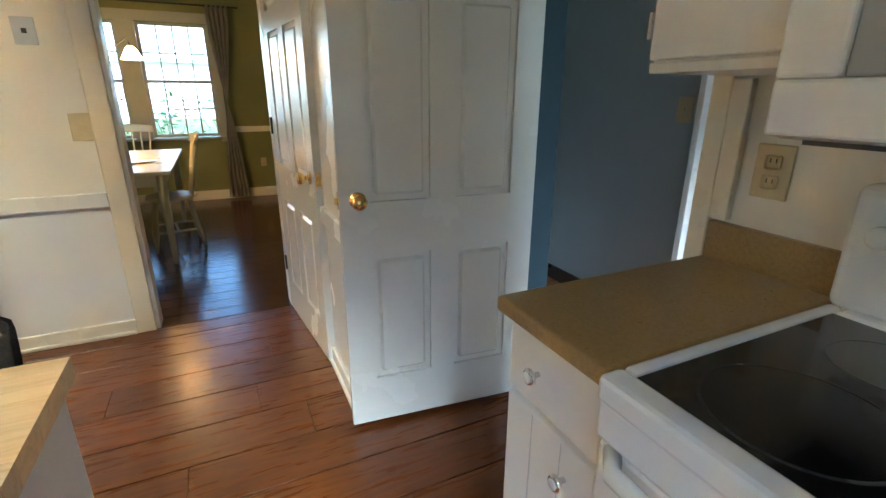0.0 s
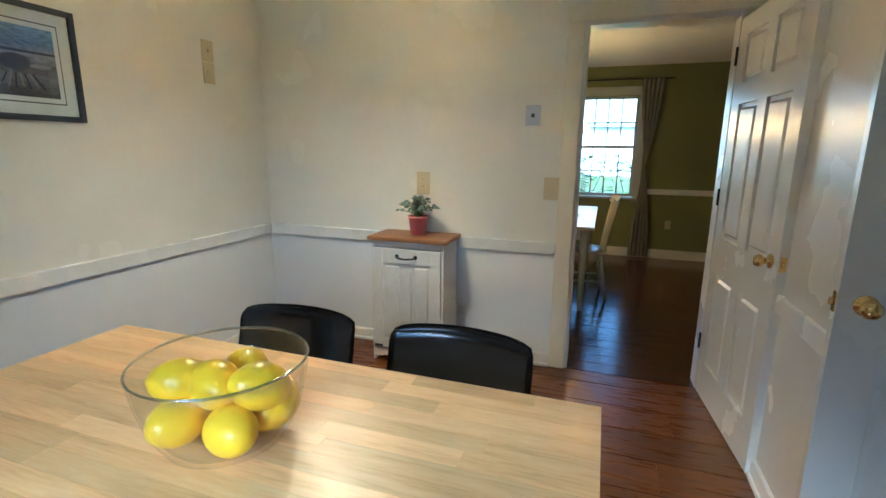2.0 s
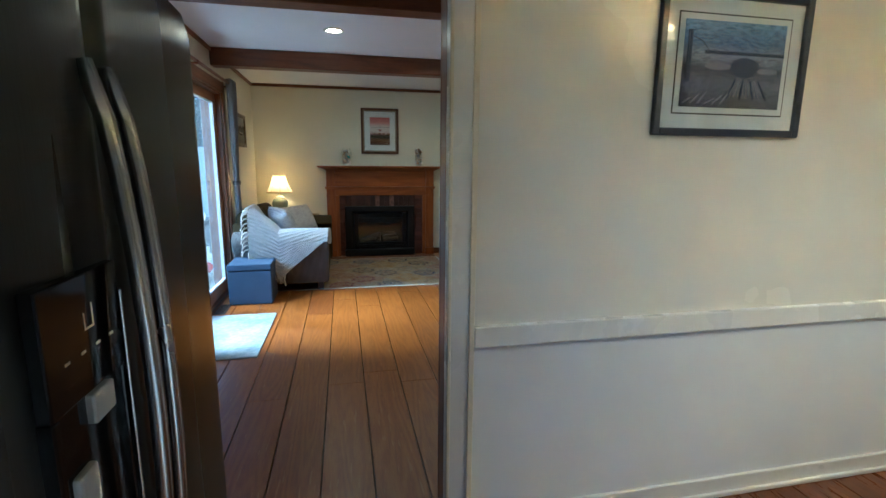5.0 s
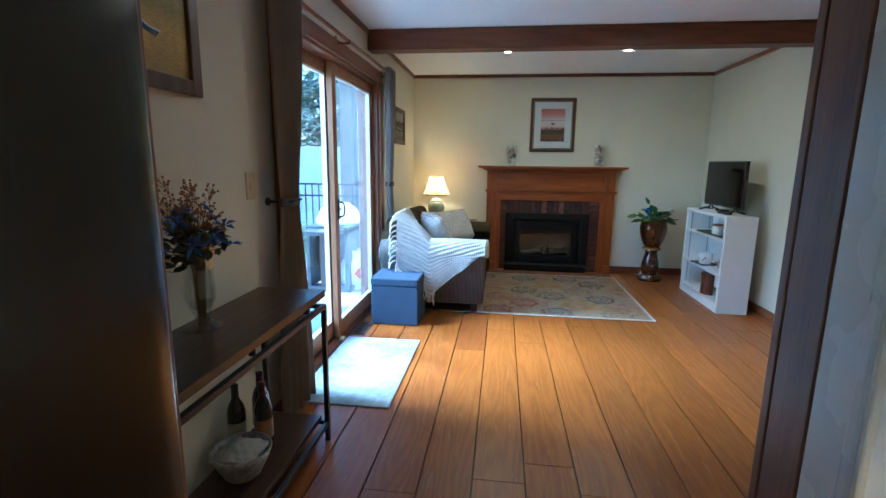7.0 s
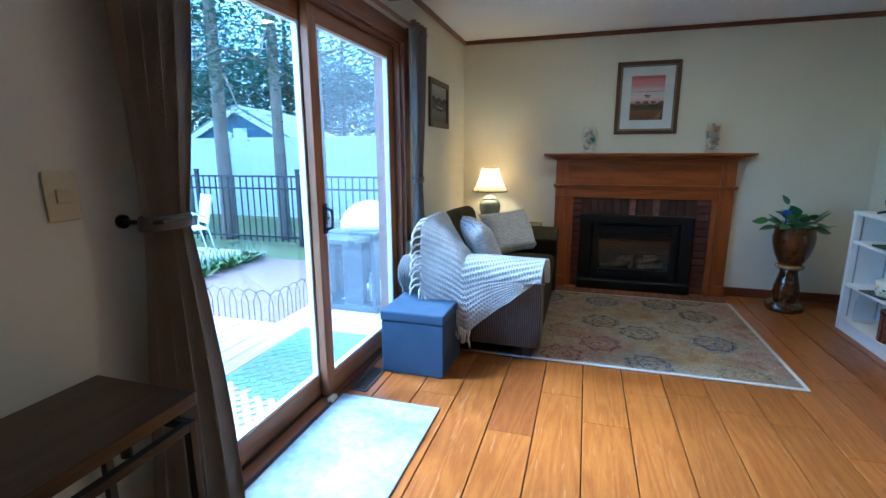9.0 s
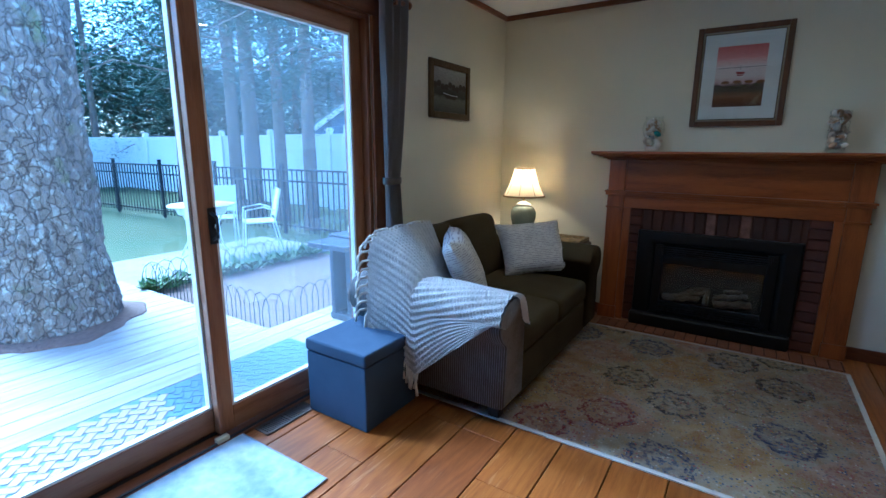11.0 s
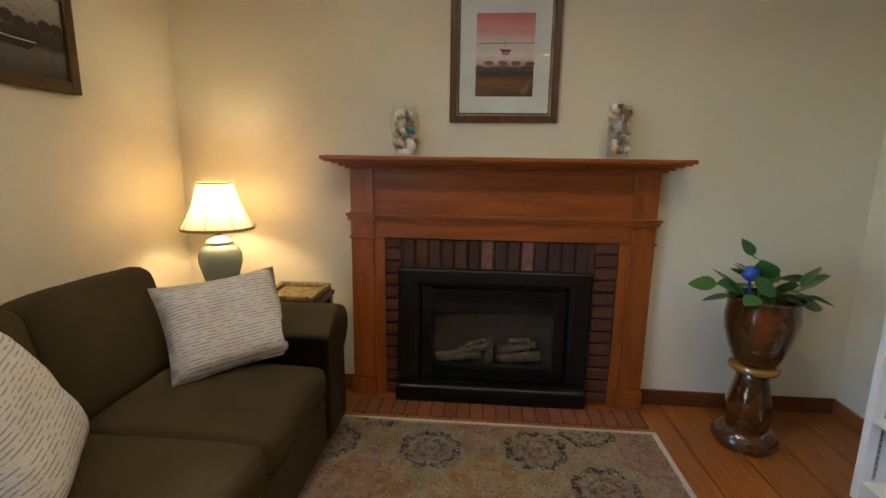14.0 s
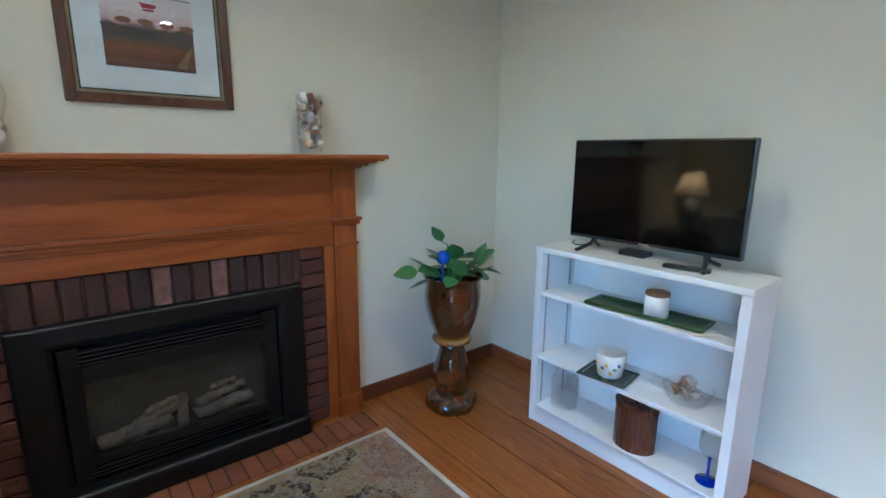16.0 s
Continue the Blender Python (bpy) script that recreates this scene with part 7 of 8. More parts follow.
# ceiling fan with its lights
FANWOOD = plank_mat("fan_blade_brown", (.05, .02, .01), (.09, .035, .015), (.12, .05, .02), .4, .05, 0)
cf = thing("ceiling_fan", pose(FAN[0], FAN[1], 0), "brown-bladed ceiling fan with three lit glass shades", "ceiling fan")
part("canopy", lathe([(0, H), (.075, H), (.07, H - .03), (.02, H - .05), (.02, H - .06), (0, H - .06)], 32), BRASS, cf, "", True)
part("motor_housing", lathe([(0, 2.405), (.05, 2.405), (.11, 2.39), (.125, 2.355), (.11, 2.32), (.06, 2.30), (.05, 2.27), (.045, 2.25), (0, 2.245)], 40), BRASS, cf, "", True)
for k in range(5):
    a = 98 + 72 * k
    b_ = part("blade", box(.20, .575, -.06, .06, -.004, .004, .003), FANWOOD, cf, "", False, Matrix.Translation((0, 0, 2.335)) @ pose(0, 0, 0, 8, 0, a))
    part("blade_iron", box(.09, .22, -.02, .02, -.01, -.004), BRASS, b_)
for k in (30, 150, 270):
    a = radians(k)
    part("lamp_arm", tube([(.03 * math.cos(a), .03 * math.sin(a), 2.26), (.08 * math.cos(a), .08 * math.sin(a), 2.24), (.105 * math.cos(a), .105 * math.sin(a), 2.20)], .008, 8), BRASS, cf)
    g = part("glass_shade", lathe([(.02, 2.20), (.034, 2.19), (.05, 2.16), (.062, 2.11), (.066, 2.095)], 28, .11 * math.cos(a), .11 * math.sin(a)), SHADE, cf, "frosted bell shade", True)
    part("bulb", ball(.11 * math.cos(a), .11 * math.sin(a), 2.135, .018), glow_mat("fan_bulb_glow", (1.0, .8, .5), 30), cf, "", True)

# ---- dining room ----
# grey-white paint, darkened so that the bars look backlit
FRAME_GREY = mat("window_frame_backlit", (.42, .43, .40), (.37, .38, .35), .4, 4, .03)


def sash_window(name, x0, x1, y, z0, z1, label, cols=4, rows=2):
    w = thing(name, pose(0, 0, 0), label, "window")
    w["kind"] = "structure"
    zm = (z0 + z1) / 2
    t = .035
    for zz0, zz1, yy in ((z0, zm + .015, y), (zm - .015, z1, y + .04)):
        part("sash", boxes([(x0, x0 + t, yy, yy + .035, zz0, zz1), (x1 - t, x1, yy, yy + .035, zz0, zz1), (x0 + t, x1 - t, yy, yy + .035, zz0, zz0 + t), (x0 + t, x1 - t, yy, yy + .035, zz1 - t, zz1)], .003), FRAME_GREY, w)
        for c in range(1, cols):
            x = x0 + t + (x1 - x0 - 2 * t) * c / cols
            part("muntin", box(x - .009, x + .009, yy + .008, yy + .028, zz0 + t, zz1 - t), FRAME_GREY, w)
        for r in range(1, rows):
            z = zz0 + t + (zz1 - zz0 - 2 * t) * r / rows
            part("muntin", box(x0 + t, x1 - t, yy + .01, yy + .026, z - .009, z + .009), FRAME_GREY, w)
        p = part("pane", box(x0 + t, x1 - t, yy + .016, yy + .019, zz0 + t, zz1 - t), PANE, w)
        p.visible_shadow = False
    return w


sash_window("window_1", -.85, -.12, DW + .02, .80, 2.08, "white-grey double-hung window with small panes")
sash_window("window_2", -1.80, -1.04, DW + .02, .80, 2.08, "white-grey double-hung window with small panes")
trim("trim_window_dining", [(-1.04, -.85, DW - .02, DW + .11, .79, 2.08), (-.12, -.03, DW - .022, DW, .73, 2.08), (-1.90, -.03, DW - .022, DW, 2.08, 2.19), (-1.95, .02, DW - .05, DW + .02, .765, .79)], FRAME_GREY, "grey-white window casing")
curtain("curtain", -.12, .13, 2.27, .03, 1.2, 0, .0, "pale grey curtain hanging beside the dining room window", CURTAIN_G, y=DW - .09, folds=5, n=50, amp=.03)
trim("trim_dining_curtain_rod", [(-2.0, .25, DW - .10, DW - .08, 2.255, 2.275)], BLACK_METAL, "thin dark curtain rod")
DINE_W = mat("dining_white_paint", (.74, .72, .62), (.68, .66, .56), .3, 5, .03)
dt = thing("dining_table", pose(0, 0, 0), "white painted dining table with turned legs", "dining table")
part("tabletop", box(-1.48, -.52, 4.40, 6.05, .725, .755, .008, 3), DINE_W, dt)
part("apron", boxes([(-1.42, -.58, 4.47, 4.49, .63, .725), (-1.42, -.58, 5.96, 5.98, .63, .725), (-1.42, -1.40, 4.49, 5.96, .63, .725), (-.60, -.58, 4.49, 5.96, .63, .725)]), DINE_W, dt)
for x in (-1.40, -.60):
    for y in (4.48, 5.97):
        part("leg", lathe([(0, 0), (.016, 0), (.02, .03), (.027, .25), (.034, .42), (.03, .46), (.036, .49), (.03, .52), (.036, .55), (.036, .725), (0, .725)], 16, x, y), DINE_W, dt, "", True)
solid("dinner_plate", lathe([(0, 0), (.07, 0), (.13, .014), (.128, .018), (.07, .006), (0, .005)], 32), CERAMIC_W, "white plate on the dining table", "plate", smooth=True, m=pose(-.80, 5.0, .755))
solid("dark_cup", lathe([(0, 0), (.03, 0), (.04, .08), (.036, .08), (.027, .008), (0, .008)], 24), DARK_WOOD, "small dark cup on the dining table", "cup", smooth=True, m=pose(-.86, 4.85, .755))


def windsor(m, label):
    c = thing("dining_chair", m, label, "chair", "dining chairs")
    part("seat", lathe([(0, .43), (.17, .43), (.205, .445), (.20, .462), (.10, .458), (0, .455)], 32), DINE_W, c, "", True)
    for sx in (-1, 1):
        for sy in (-1, 1):
            part("leg", lathe([(0, 0), (.011, 0), (.019, .15), (.014, .3), (.018, .435), (0, .435)], 12), DINE_W, c, "", True, Matrix.Translation((sx * .19, sy * .19, 0)) @ pose(0, 0, 0, sy * 8, -sx * 8, 0))
    part("stretcher", tube([(-.17, 0, .17), (.17, 0, .17)], .010, 8), DINE_W, c)
    for sx in (-1, 1):
        part("stretcher", tube([(sx * .165, -.165, .17), (sx * .165, .165, .17)], .010, 8), DINE_W, c)
    for k in range(5):
        x = -.15 + .075 * k
        part("spindle", tube([(x * .85, .155, .45), (x, .20, .70), (x * 1.15, .245, .93)], .008, 8), DINE_W, c)
    part("crest_rail", grid(16, 4, lambda u, v: ((u - .5) * .42, .245 + .02 * math.sin(v * 1.5) - .05 * (2 * u - 1) ** 2 + .02, .90 + .085 * v * (1 - .25 * (2 * u - 1) ** 2)), thick=.02), DINE_W, c, "", True)
    return c


windsor(pose(-.60, 5.02, 0, 0, 0, -82), "white painted spindle-back dining chair at the table side")
windsor(pose(-1.0, 6.33, 0, 0, 0, 3), "white painted spindle-back dining chair at the table end")
ch = thing("chandelier", pose(-1.0, 5.25, 0), "dark metal chandelier with amber glass shades, lit", "chandelier")
part("rod", cyl(0, 0, 1.75, H, .008, n=10), BLACK_METAL, ch)
part("hub", ball(0, 0, 1.75, .04), BLACK_METAL, ch, "", True)
AMBER = glow_mat("amber_glass_glow", (1.0, .55, .18), 5, (.8, .5, .2))
for k in range(4):
    a = radians(90 * k + 0)
    c_, s_ = math.cos(a), math.sin(a)
    part("arm", tube([(0.03 * c_, .03 * s_, 1.74), (.12 * c_, .12 * s_, 1.64), (.20 * c_, .20 * s_, 1.70), (.26 * c_, .26 * s_, 1.74), (.275 * c_, .275 * s_, 1.68)], .006, 8), BLACK_METAL, ch)
    part("lamp_shade", lathe([(.018, 1.68), (.04, 1.66), (.065, 1.61), (.085, 1.575), (.083, 1.575), (.062, 1.608), (.036, 1.656), (.018, 1.676)], 24, .275 * c_, .275 * s_), AMBER, ch, "amber glass bell shade", True)

# ---- garden ----
GZ = -.20
DECK = plank_mat("deck_weathered", (.30, .27, .22), (.42, .39, .33), (.52, .49, .43), .8, .12, 0, 1.0)
GRASS = mat("lawn_mixed", (.060, .105, .028), (.120, .130, .045), .95, .8, .8, fine=60, detail=8, fleck=.4)
MULCH = mat("bark_mulch", (.27, .19, .14), (.11, .075, .06), .95, 30, 1.0, fine=120, fleck=.5)
FENCE_B = mat("black_aluminium", (.015, .018, .025), None, .4, 6, 0)
VINYL = mat("white_vinyl", (.80, .80, .80), (.76, .76, .76), .35, 3, .02)
BARK = mat("tree_bark", (.25, .205, .165), (.10, .08, .065), .95, 7, 1.0, stretch=(1, 1, .25), fine=35, detail=8, fleck=.5)


def bark_mat():
    """Flaky plates split by dark cracks, with pale lichen and some moss."""
    m = mat("tree_bark_lichen", (.27, .245, .22), (.15, .125, .105), .95, 9, .8, stretch=(1, 1, .6), fine=70, detail=8, fleck=.5)
    n, l = m.node_tree.nodes, m.node_tree.links
    b = n["Principled BSDF"]
    col = b.inputs["Base Color"].links[0].from_socket
    tc, mp, vo, wob = n.new("ShaderNodeTexCoord"), n.new("ShaderNodeMapping"), n.new("ShaderNodeTexVoronoi"), n.new("ShaderNodeTexNoise")
    mp.inputs["Scale"].default_value = (1, 1, .5)
    wob.inputs["Scale"].default_value = 9
    l.new(tc.outputs["Object"], wob.inputs["Vector"])
    mxv = n.new("ShaderNodeVectorMath")
    mxv.operation = 'MULTIPLY_ADD'
    mxv.inputs[1].default_value = (.12, .12, .12)
    l.new(wob.outputs["Color"], mxv.inputs[0])
    l.new(tc.outputs["Object"], mxv.inputs[2])
    l.new(mxv.outputs[0], mp.inputs[0])
    vo.feature = 'DISTANCE_TO_EDGE'
    vo.inputs["Scale"].default_value = 17
    l.new(mp.outputs[0], vo.inputs["Vector"])
    cr = n.new("ShaderNodeMapRange")
    cr.inputs[1].default_value, cr.inputs[2].default_value, cr.inputs[3].default_value, cr.inputs[4].default_value = .0, .10, .85, 0
    l.new(vo.outputs["Distance"], cr.inputs[0])
    for scale, lo, hi, colour in ((16, .54, .64, (.42, .43, .40)), (5, .60, .72, (.15, .17, .06))):
        nz, mr, mx = n.new("ShaderNodeTexNoise"), n.new("ShaderNodeMapRange"), n.new("ShaderNodeMix")
        nz.inputs["Scale"].default_value, nz.inputs["Detail"].default_value = scale, 8
        l.new(tc.outputs["Object"], nz.inputs["Vector"])
        mr.inputs[1].default_value, mr.inputs[2].default_value, mr.inputs[4].default_value = lo, hi, .75
        l.new(nz.outputs["Fac"], mr.inputs[0])
        mx.data_type = 'RGBA'
        l.new(mr.outputs[0], mx.inputs[0])
        l.new(col, mx.inputs[6])
        mx.inputs[7].default_value = (*colour, 1)
        col = mx.outputs[2]
    mx = n.new("ShaderNodeMix")
    mx.data_type = 'RGBA'
    l.new(cr.outputs[0], mx.inputs[0])
    l.new(col, mx.inputs[6])
    mx.inputs[7].default_value = (.045, .035, .028, 1)
    l.new(mx.outputs[2], b.inputs["Base Color"])
    bp = n.new("ShaderNodeBump")
    bp.inputs["Strength"].default_value, bp.inputs["Distance"].default_value = .9, .03
    inv = n.new("ShaderNodeMath")
    inv.operation = 'MINIMUM'
    inv.inputs[1].default_value = .12
    l.new(vo.outputs["Distance"], inv.inputs[0])
    l.new(inv.outputs[0], bp.inputs["Height"])
    l.new(b.inputs["Normal"].links[0].from_socket, bp.inputs["Normal"])
    l.new(bp.outputs[0], b.inputs["Normal"])
    return m


LICHEN = bark_mat()
CONIFER = mat("conifer_needles", (.045, .105, .070), (.075, .150, .095), .7, 3, 0, fine=20, space="Object")
SHRUB = mat("shrub_leaves", (.07, .14, .03), (.12, .20, .05), .6, 3, 0, fine=20)
PAVE = mat("patio_concrete", (.38, .37, .34), (.30, .29, .27), .9, 4, .3, fine=60)
solid("ground", grid(60, 60, lambda u, v: ((u - .5) * 240 - 5, (v - .5) * 240 - 4, GZ - .02 + .03 * noise.noise((u * 40, v * 40, 0)))), GRASS, "patchy green lawn", "", "structure")
structure("pavement_patio", box(-9.6, -5.2, -6.0, -4.35, GZ - .1, GZ + .035), PAVE, "pale concrete patio path")
mb = structure("ground_mulch_bed", box(-9.2, -6.82, -4.15, -2.10, GZ - .05, GZ + .045), MULCH, "brown bark mulch bed")
dk = thing("deck", pose(0, 0, 0), "weathered grey timber deck outside the glass door", "deck")
_rnd = random.Random(6)
_bw = .142
for k in range(24):
    y = -1.085 - k * (_bw + .006)
    xa = -10.0 if y - _bw > -2.12 else -6.80
    x0 = xa
    while x0 < -2.6:
        x1 = min(-2.6, x0 + _rnd.uniform(2.2, 3.6))
        part("board", box(x0 + .002, x1 - .002, y - _bw, y, -.115, -.09 + _rnd.uniform(-.001, .001), .003, 1), DECK, dk)
        x0 = x1
part("rim_joist", boxes([(-10, -6.83, -2.15, -2.125, GZ, -.12), (-6.83, -6.805, -4.6, -2.125, GZ, -.12)]), DECK, dk)
OMAT = mat("outdoor_mat_blue_grey", (.16, .24, .30), (.11, .17, .22), .9, 20, .5, fine=90)
# tan copy of the mat colour stands in for sun on the east blocks
OMAT_SUNLIT = mat("outdoor_mat_sunlit_tan", (.44, .36, .28), (.36, .29, .22), .9, 20, .5, fine=90)
om = thing("outdoor_mat", pose(0, 0, -.088), "long blue-grey embossed herringbone mat, its sunlit part coloured tan", "rug")
part("base", box(-6.75, -4.5, -1.80, -1.12, 0, .008, .003), OMAT, om)
_blk = finish(box(-.045, .045, -.021, .021, 0, .005, .002, 1), "block", OMAT_SUNLIT)
_blk2 = finish(box(-.045, .045, -.021, .021, 0, .004, .002, 1), "block", OMAT)
for i in range(44):
    for j in range(7):
        x = -6.70 + i * .05
        y = -1.74 + j * .095 + (.048 if i % 2 else 0)
        if y < -1.16 and x > -6.72:
            shared("block", _blk if x > -5.62 - .25 * (y + 1.16) * -1 else _blk2, om, pose(x, y, .008, 0, 0, 45 if i % 2 else -45))


def trunk(r0, r1, h, seed, lean=(0, 0), n=28, rings=60, rough=.06):
    bm = bmesh.new()
    rows = []
    for i in range(rings + 1):
        t_ = i / rings
        z = h * t_
        r = r0 + (r1 - r0) * t_ + r0 * .2 * math.exp(-z / .25)
        c = Vector((lean[0] * t_ * t_ * h, lean[1] * t_ * t_ * h, z))
        row = []
        for k in range(n):
            a = 2 * math.pi * k / n
            d = 1 + rough * noise.noise((math.cos(a) * 4 + seed, math.sin(a) * 4, z * 1.6)) + rough * .6 * noise.noise((math.cos(a) * 14 + seed, math.sin(a) * 14, z * 5))
            row.append(bm.verts.new(c + Vector((r * d * math.cos(a), r * d * math.sin(a), 0))))
        rows.append(row)
    for a, b in zip(rows, rows[1:]):
        for k in range(n):
            bm.faces.new((a[k], a[(k + 1) % n], b[(k + 1) % n], b[k]))
    bm.faces.new(rows[-1])
    return bm


def foliage(points, size, seed, per=30, droop=.3, spread=.5):
    """Many small leaf blades in clumps round the given points."""
    rnd = random.Random(seed)
    vs, fs = [], []
    for p in points:
        for _ in range(per):
            c = Vector(p) + Vector((rnd.gauss(0, spread), rnd.gauss(0, spread), rnd.gauss(0, spread * .45)))
            a, s = rnd.uniform(0, 6.28), size * rnd.uniform(.6, 1.4)
            d = Vector((math.cos(a), math.sin(a), rnd.uniform(-droop, .25)))
            w = Vector((-math.sin(a), math.cos(a), rnd.uniform(-.6, .6))) * .15
            i = len(vs)
            vs += [c, c + d * s * .5 + w * s, c + d * s, c + d * s * .5 - w * s]
            fs.append((i, i + 1, i + 2, i + 3))
    me = bpy.data.meshes.new("foliage")
    me.from_pydata([tuple(v) for v in vs], [], fs)
    return me


def conifer(x, y, r0, h, seed, label, first=2.2, reach=2.2, lean=(0, 0), bark=BARK, per=190, size=.085):
    t_ = thing("conifer_tree", pose(x, y, GZ), label, "tree")
    part("trunk", trunk(r0, r0 * .35, h, seed, lean, 18, 40), bark, t_, "", True)
    rnd = random.Random(seed)
    pts = []
    k = 0
    z = first
    while z < h:
        a = rnd.uniform(0, 6.28)
        L = reach * (1 - .75 * (z - first) / (h - first)) * rnd.uniform(.6, 1.15)
        b0 = Vector((lean[0] * (z / h) ** 2 * h, lean[1] * (z / h) ** 2 * h, z))
        tip = b0 + Vector((L * math.cos(a), L * math.sin(a), -.25 * L + .1))
        mid = b0.lerp(tip, .5) + Vector((0, 0, .18 * L))
        part("limb", tube([b0, mid, tip], .035, 5, r1=.008), bark, t_)
        for q_ in (.35, .55, .75, .95):
            pts.append(b0.lerp(mid, q_ * 2) if q_ < .5 else mid.lerp(tip, q_ * 2 - 1))
        z += rnd.uniform(.22, .5)
    me = foliage(pts, size, seed, per)
    me.materials.append(CONIFER)
    ob = new("crown", me)
    ob.parent = t_
    ob["kind"] = "stuff"
    return t_


bt = thing("old_tree", pose(-5.86, -3.72, GZ), "huge tree trunk with flaking lichen-spotted bark by the deck", "tree")


def plated_trunk(r0, r1, h, seed, n=230, rings=420):
    """A thick trunk whose bark breaks into raised, uneven, upright plates."""
    vs, fs = [], []
    for i in range(rings + 1):
        z = h * (i / rings)
        r = r0 + (r1 - r0) * z / h + r0 * .2 * math.exp(-z / .25)
        for k in range(n):
            a = 2 * math.pi * k / n
            c_, s_ = math.cos(a), math.sin(a)
            d = 1 + .09 * noise.noise((c_ * 4 + seed, s_ * 4, z * 1.6)) + .03 * noise.noise((c_ * 9 + seed, s_ * 9, z * 4))
            w = .03 * noise.noise((c_ * 12, s_ * 12, z * 9))
            near, cells = noise.voronoi((c_ * r0 * 17 + w * 14, s_ * r0 * 17, z * 8 + w * 20))
            crack = min(1.0, (near[1] - near[0]) * 4.0)
            lift = .55 + .45 * noise.cell(cells[0] * 3.1)
            out = r * d + .020 * crack * lift + .004 * noise.noise((c_ * 60, s_ * 60, z * 50))
            vs.append((out * c_, out * s_, z))
    for i in range(rings):
        for k in range(n):
            j = (k + 1) % n
            fs.append((i * n + k, i * n + j, (i + 1) * n + j, (i + 1) * n + k))
    me = bpy.data.meshes.new("trunk")
    me.from_pydata(vs, [], fs)
    me.materials.append(LICHEN)
    return me


_tk = new("trunk", plated_trunk(.445, .43, 5.2, 3))
_tk.parent = bt
structure("ground_tree_well", lathe([(0, .075), (.52, .07), (.66, .052), (.70, 0), (0, 0)], 48, -5.86, -3.72, -.13, wob=lambda a, h: 1 + .06 * math.sin(5 * a) + .03 * math.sin(13 * a)), MULCH, "mulch ring round the tree")
conifer(-10.75, -6.0, .13, 13, 1, "slim tall conifer beyond the black fence", 2.6, 2.0)
conifer(-10.9, -4.9, .11, 12, 2, "slim tall conifer beyond the black fence", 3.0, 1.7, (-.004, .0))
conifer(-11.3, -4.35, .14, 13, 3, "tall conifer beyond the black fence", 3.2, 1.8)
conifer(-11.2, -7.4, .13, 11, 4, "slim leaning conifer beyond the black fence", 2.4, 2.0, (.006, -.004))
conifer(-11.9, -12.0, .42, 16, 5, "broad old conifer beyond the black fence", 3.0, 3.2, per=230)
conifer(-11.6, -9.6, .16, 12, 6, "slim tall conifer beyond the black fence", 4.0, 1.6)
conifer(-11.3, -8.5, .18, 13, 7, "tall conifer beyond the black fence", 4.0, 1.8)
conifer(-11.4, -2.7, .2, 13, 8, "tall conifer beyond the black fence", 3.0, 2.0)
conifer(-14.6, -17.0, .3, 15, 9, "dense conifer by the white fence", 1.2, 3.8, per=260)
conifer(-9.0, -17.2, .3, 15, 10, "dense conifer by the white fence", 2.0, 3.4, per=260)

# far woods behind everything
_rnd = random.Random(91)
pts = []
for k in range(520):
    a = _rnd.uniform(radians(165), radians(285))
    d = _rnd.uniform(24, 34)
    for j in range(4):
        pts.append((-5 + d * math.cos(a), -2 + d * math.sin(a), _rnd.uniform(1.2, 6.0) if j else _rnd.uniform(5, 10)))
me = foliage(pts, .30, 5, 190, .6, 1.1)
me.materials.append(CONIFER)
ob = new("far_woods", me)
tagged(ob, "dark green woods behind the fences", "trees", "", "stuff")
for k in range(16):
    a = radians(170 + k * 7)
    d = 22 + (k * 37 % 7)
    t_ = thing("bare_tree", pose(-5 + d * math.cos(a), -2 + d * math.sin(a), GZ), "tall thin bare tree trunk in the woods", "tree", "bare trees")
    part("trunk", trunk(.16, .05, 13, k, (.004 * (k % 3 - 1), .003), 10, 16), BARK, t_, "", True)
    for j in range(7):
        z, b_ = 4 + j * 1.2, radians(j * 137 + k * 40)
        part("limb", tube([(0, 0, z), (.7 * math.cos(b_), .7 * math.sin(b_), z + .5), (1.5 * math.cos(b_), 1.5 * math.sin(b_), z + .8)], .03, 5, r1=.006), BARK, t_)


def run(p, q, step):
    p, q = Vector(p), Vector(q)
    n = max(1, round((q - p).length / step))
    return [p.lerp(q, k / n) for k in range(n + 1)]


bf = thing("metal_fence", pose(0, 0, GZ), "black metal picket fence round the garden", "fence")
_pk = finish(box(-.009, .009, -.009, .009, .06, 1.15), "picket", FENCE_B)
_ps = finish(boxes([(-.028, .028, -.028, .028, 0, 1.26), (-.034, .034, -.034, .034, 1.26, 1.285)], .003), "post", FENCE_B)
for p, q in (((-10.35, -2.2), (-9.75, -13.4)), ((-9.75, -13.4), (-1.5, -13.8))):
    pts = run((*p, 0), (*q, 0), .12)
    ang = math.degrees(math.atan2(q[1] - p[1], q[0] - p[0]))
    for k, v in enumerate(pts):
        if k % 16 == 0:
            shared("post", _ps, bf, Matrix.Translation(v) @ pose(0, 0, 0, 0, 0, ang))
        else:
            shared("picket", _pk, bf, Matrix.Translation(v) @ pose(0, 0, 0, 0, 0, ang))
    L = (Vector((*q, 0)) - Vector((*p, 0))).length
    for z in (.14, .95, 1.15):
        part("rail", box(0, L, -.014, .014, z, z + .03), FENCE_B, bf, m=Matrix.Translation((*p, 0)) @ pose(0, 0, 0, 0, 0, ang))
wf = thing("vinyl_fence", pose(0, 0, GZ), "tall white vinyl privacy fence", "fence")
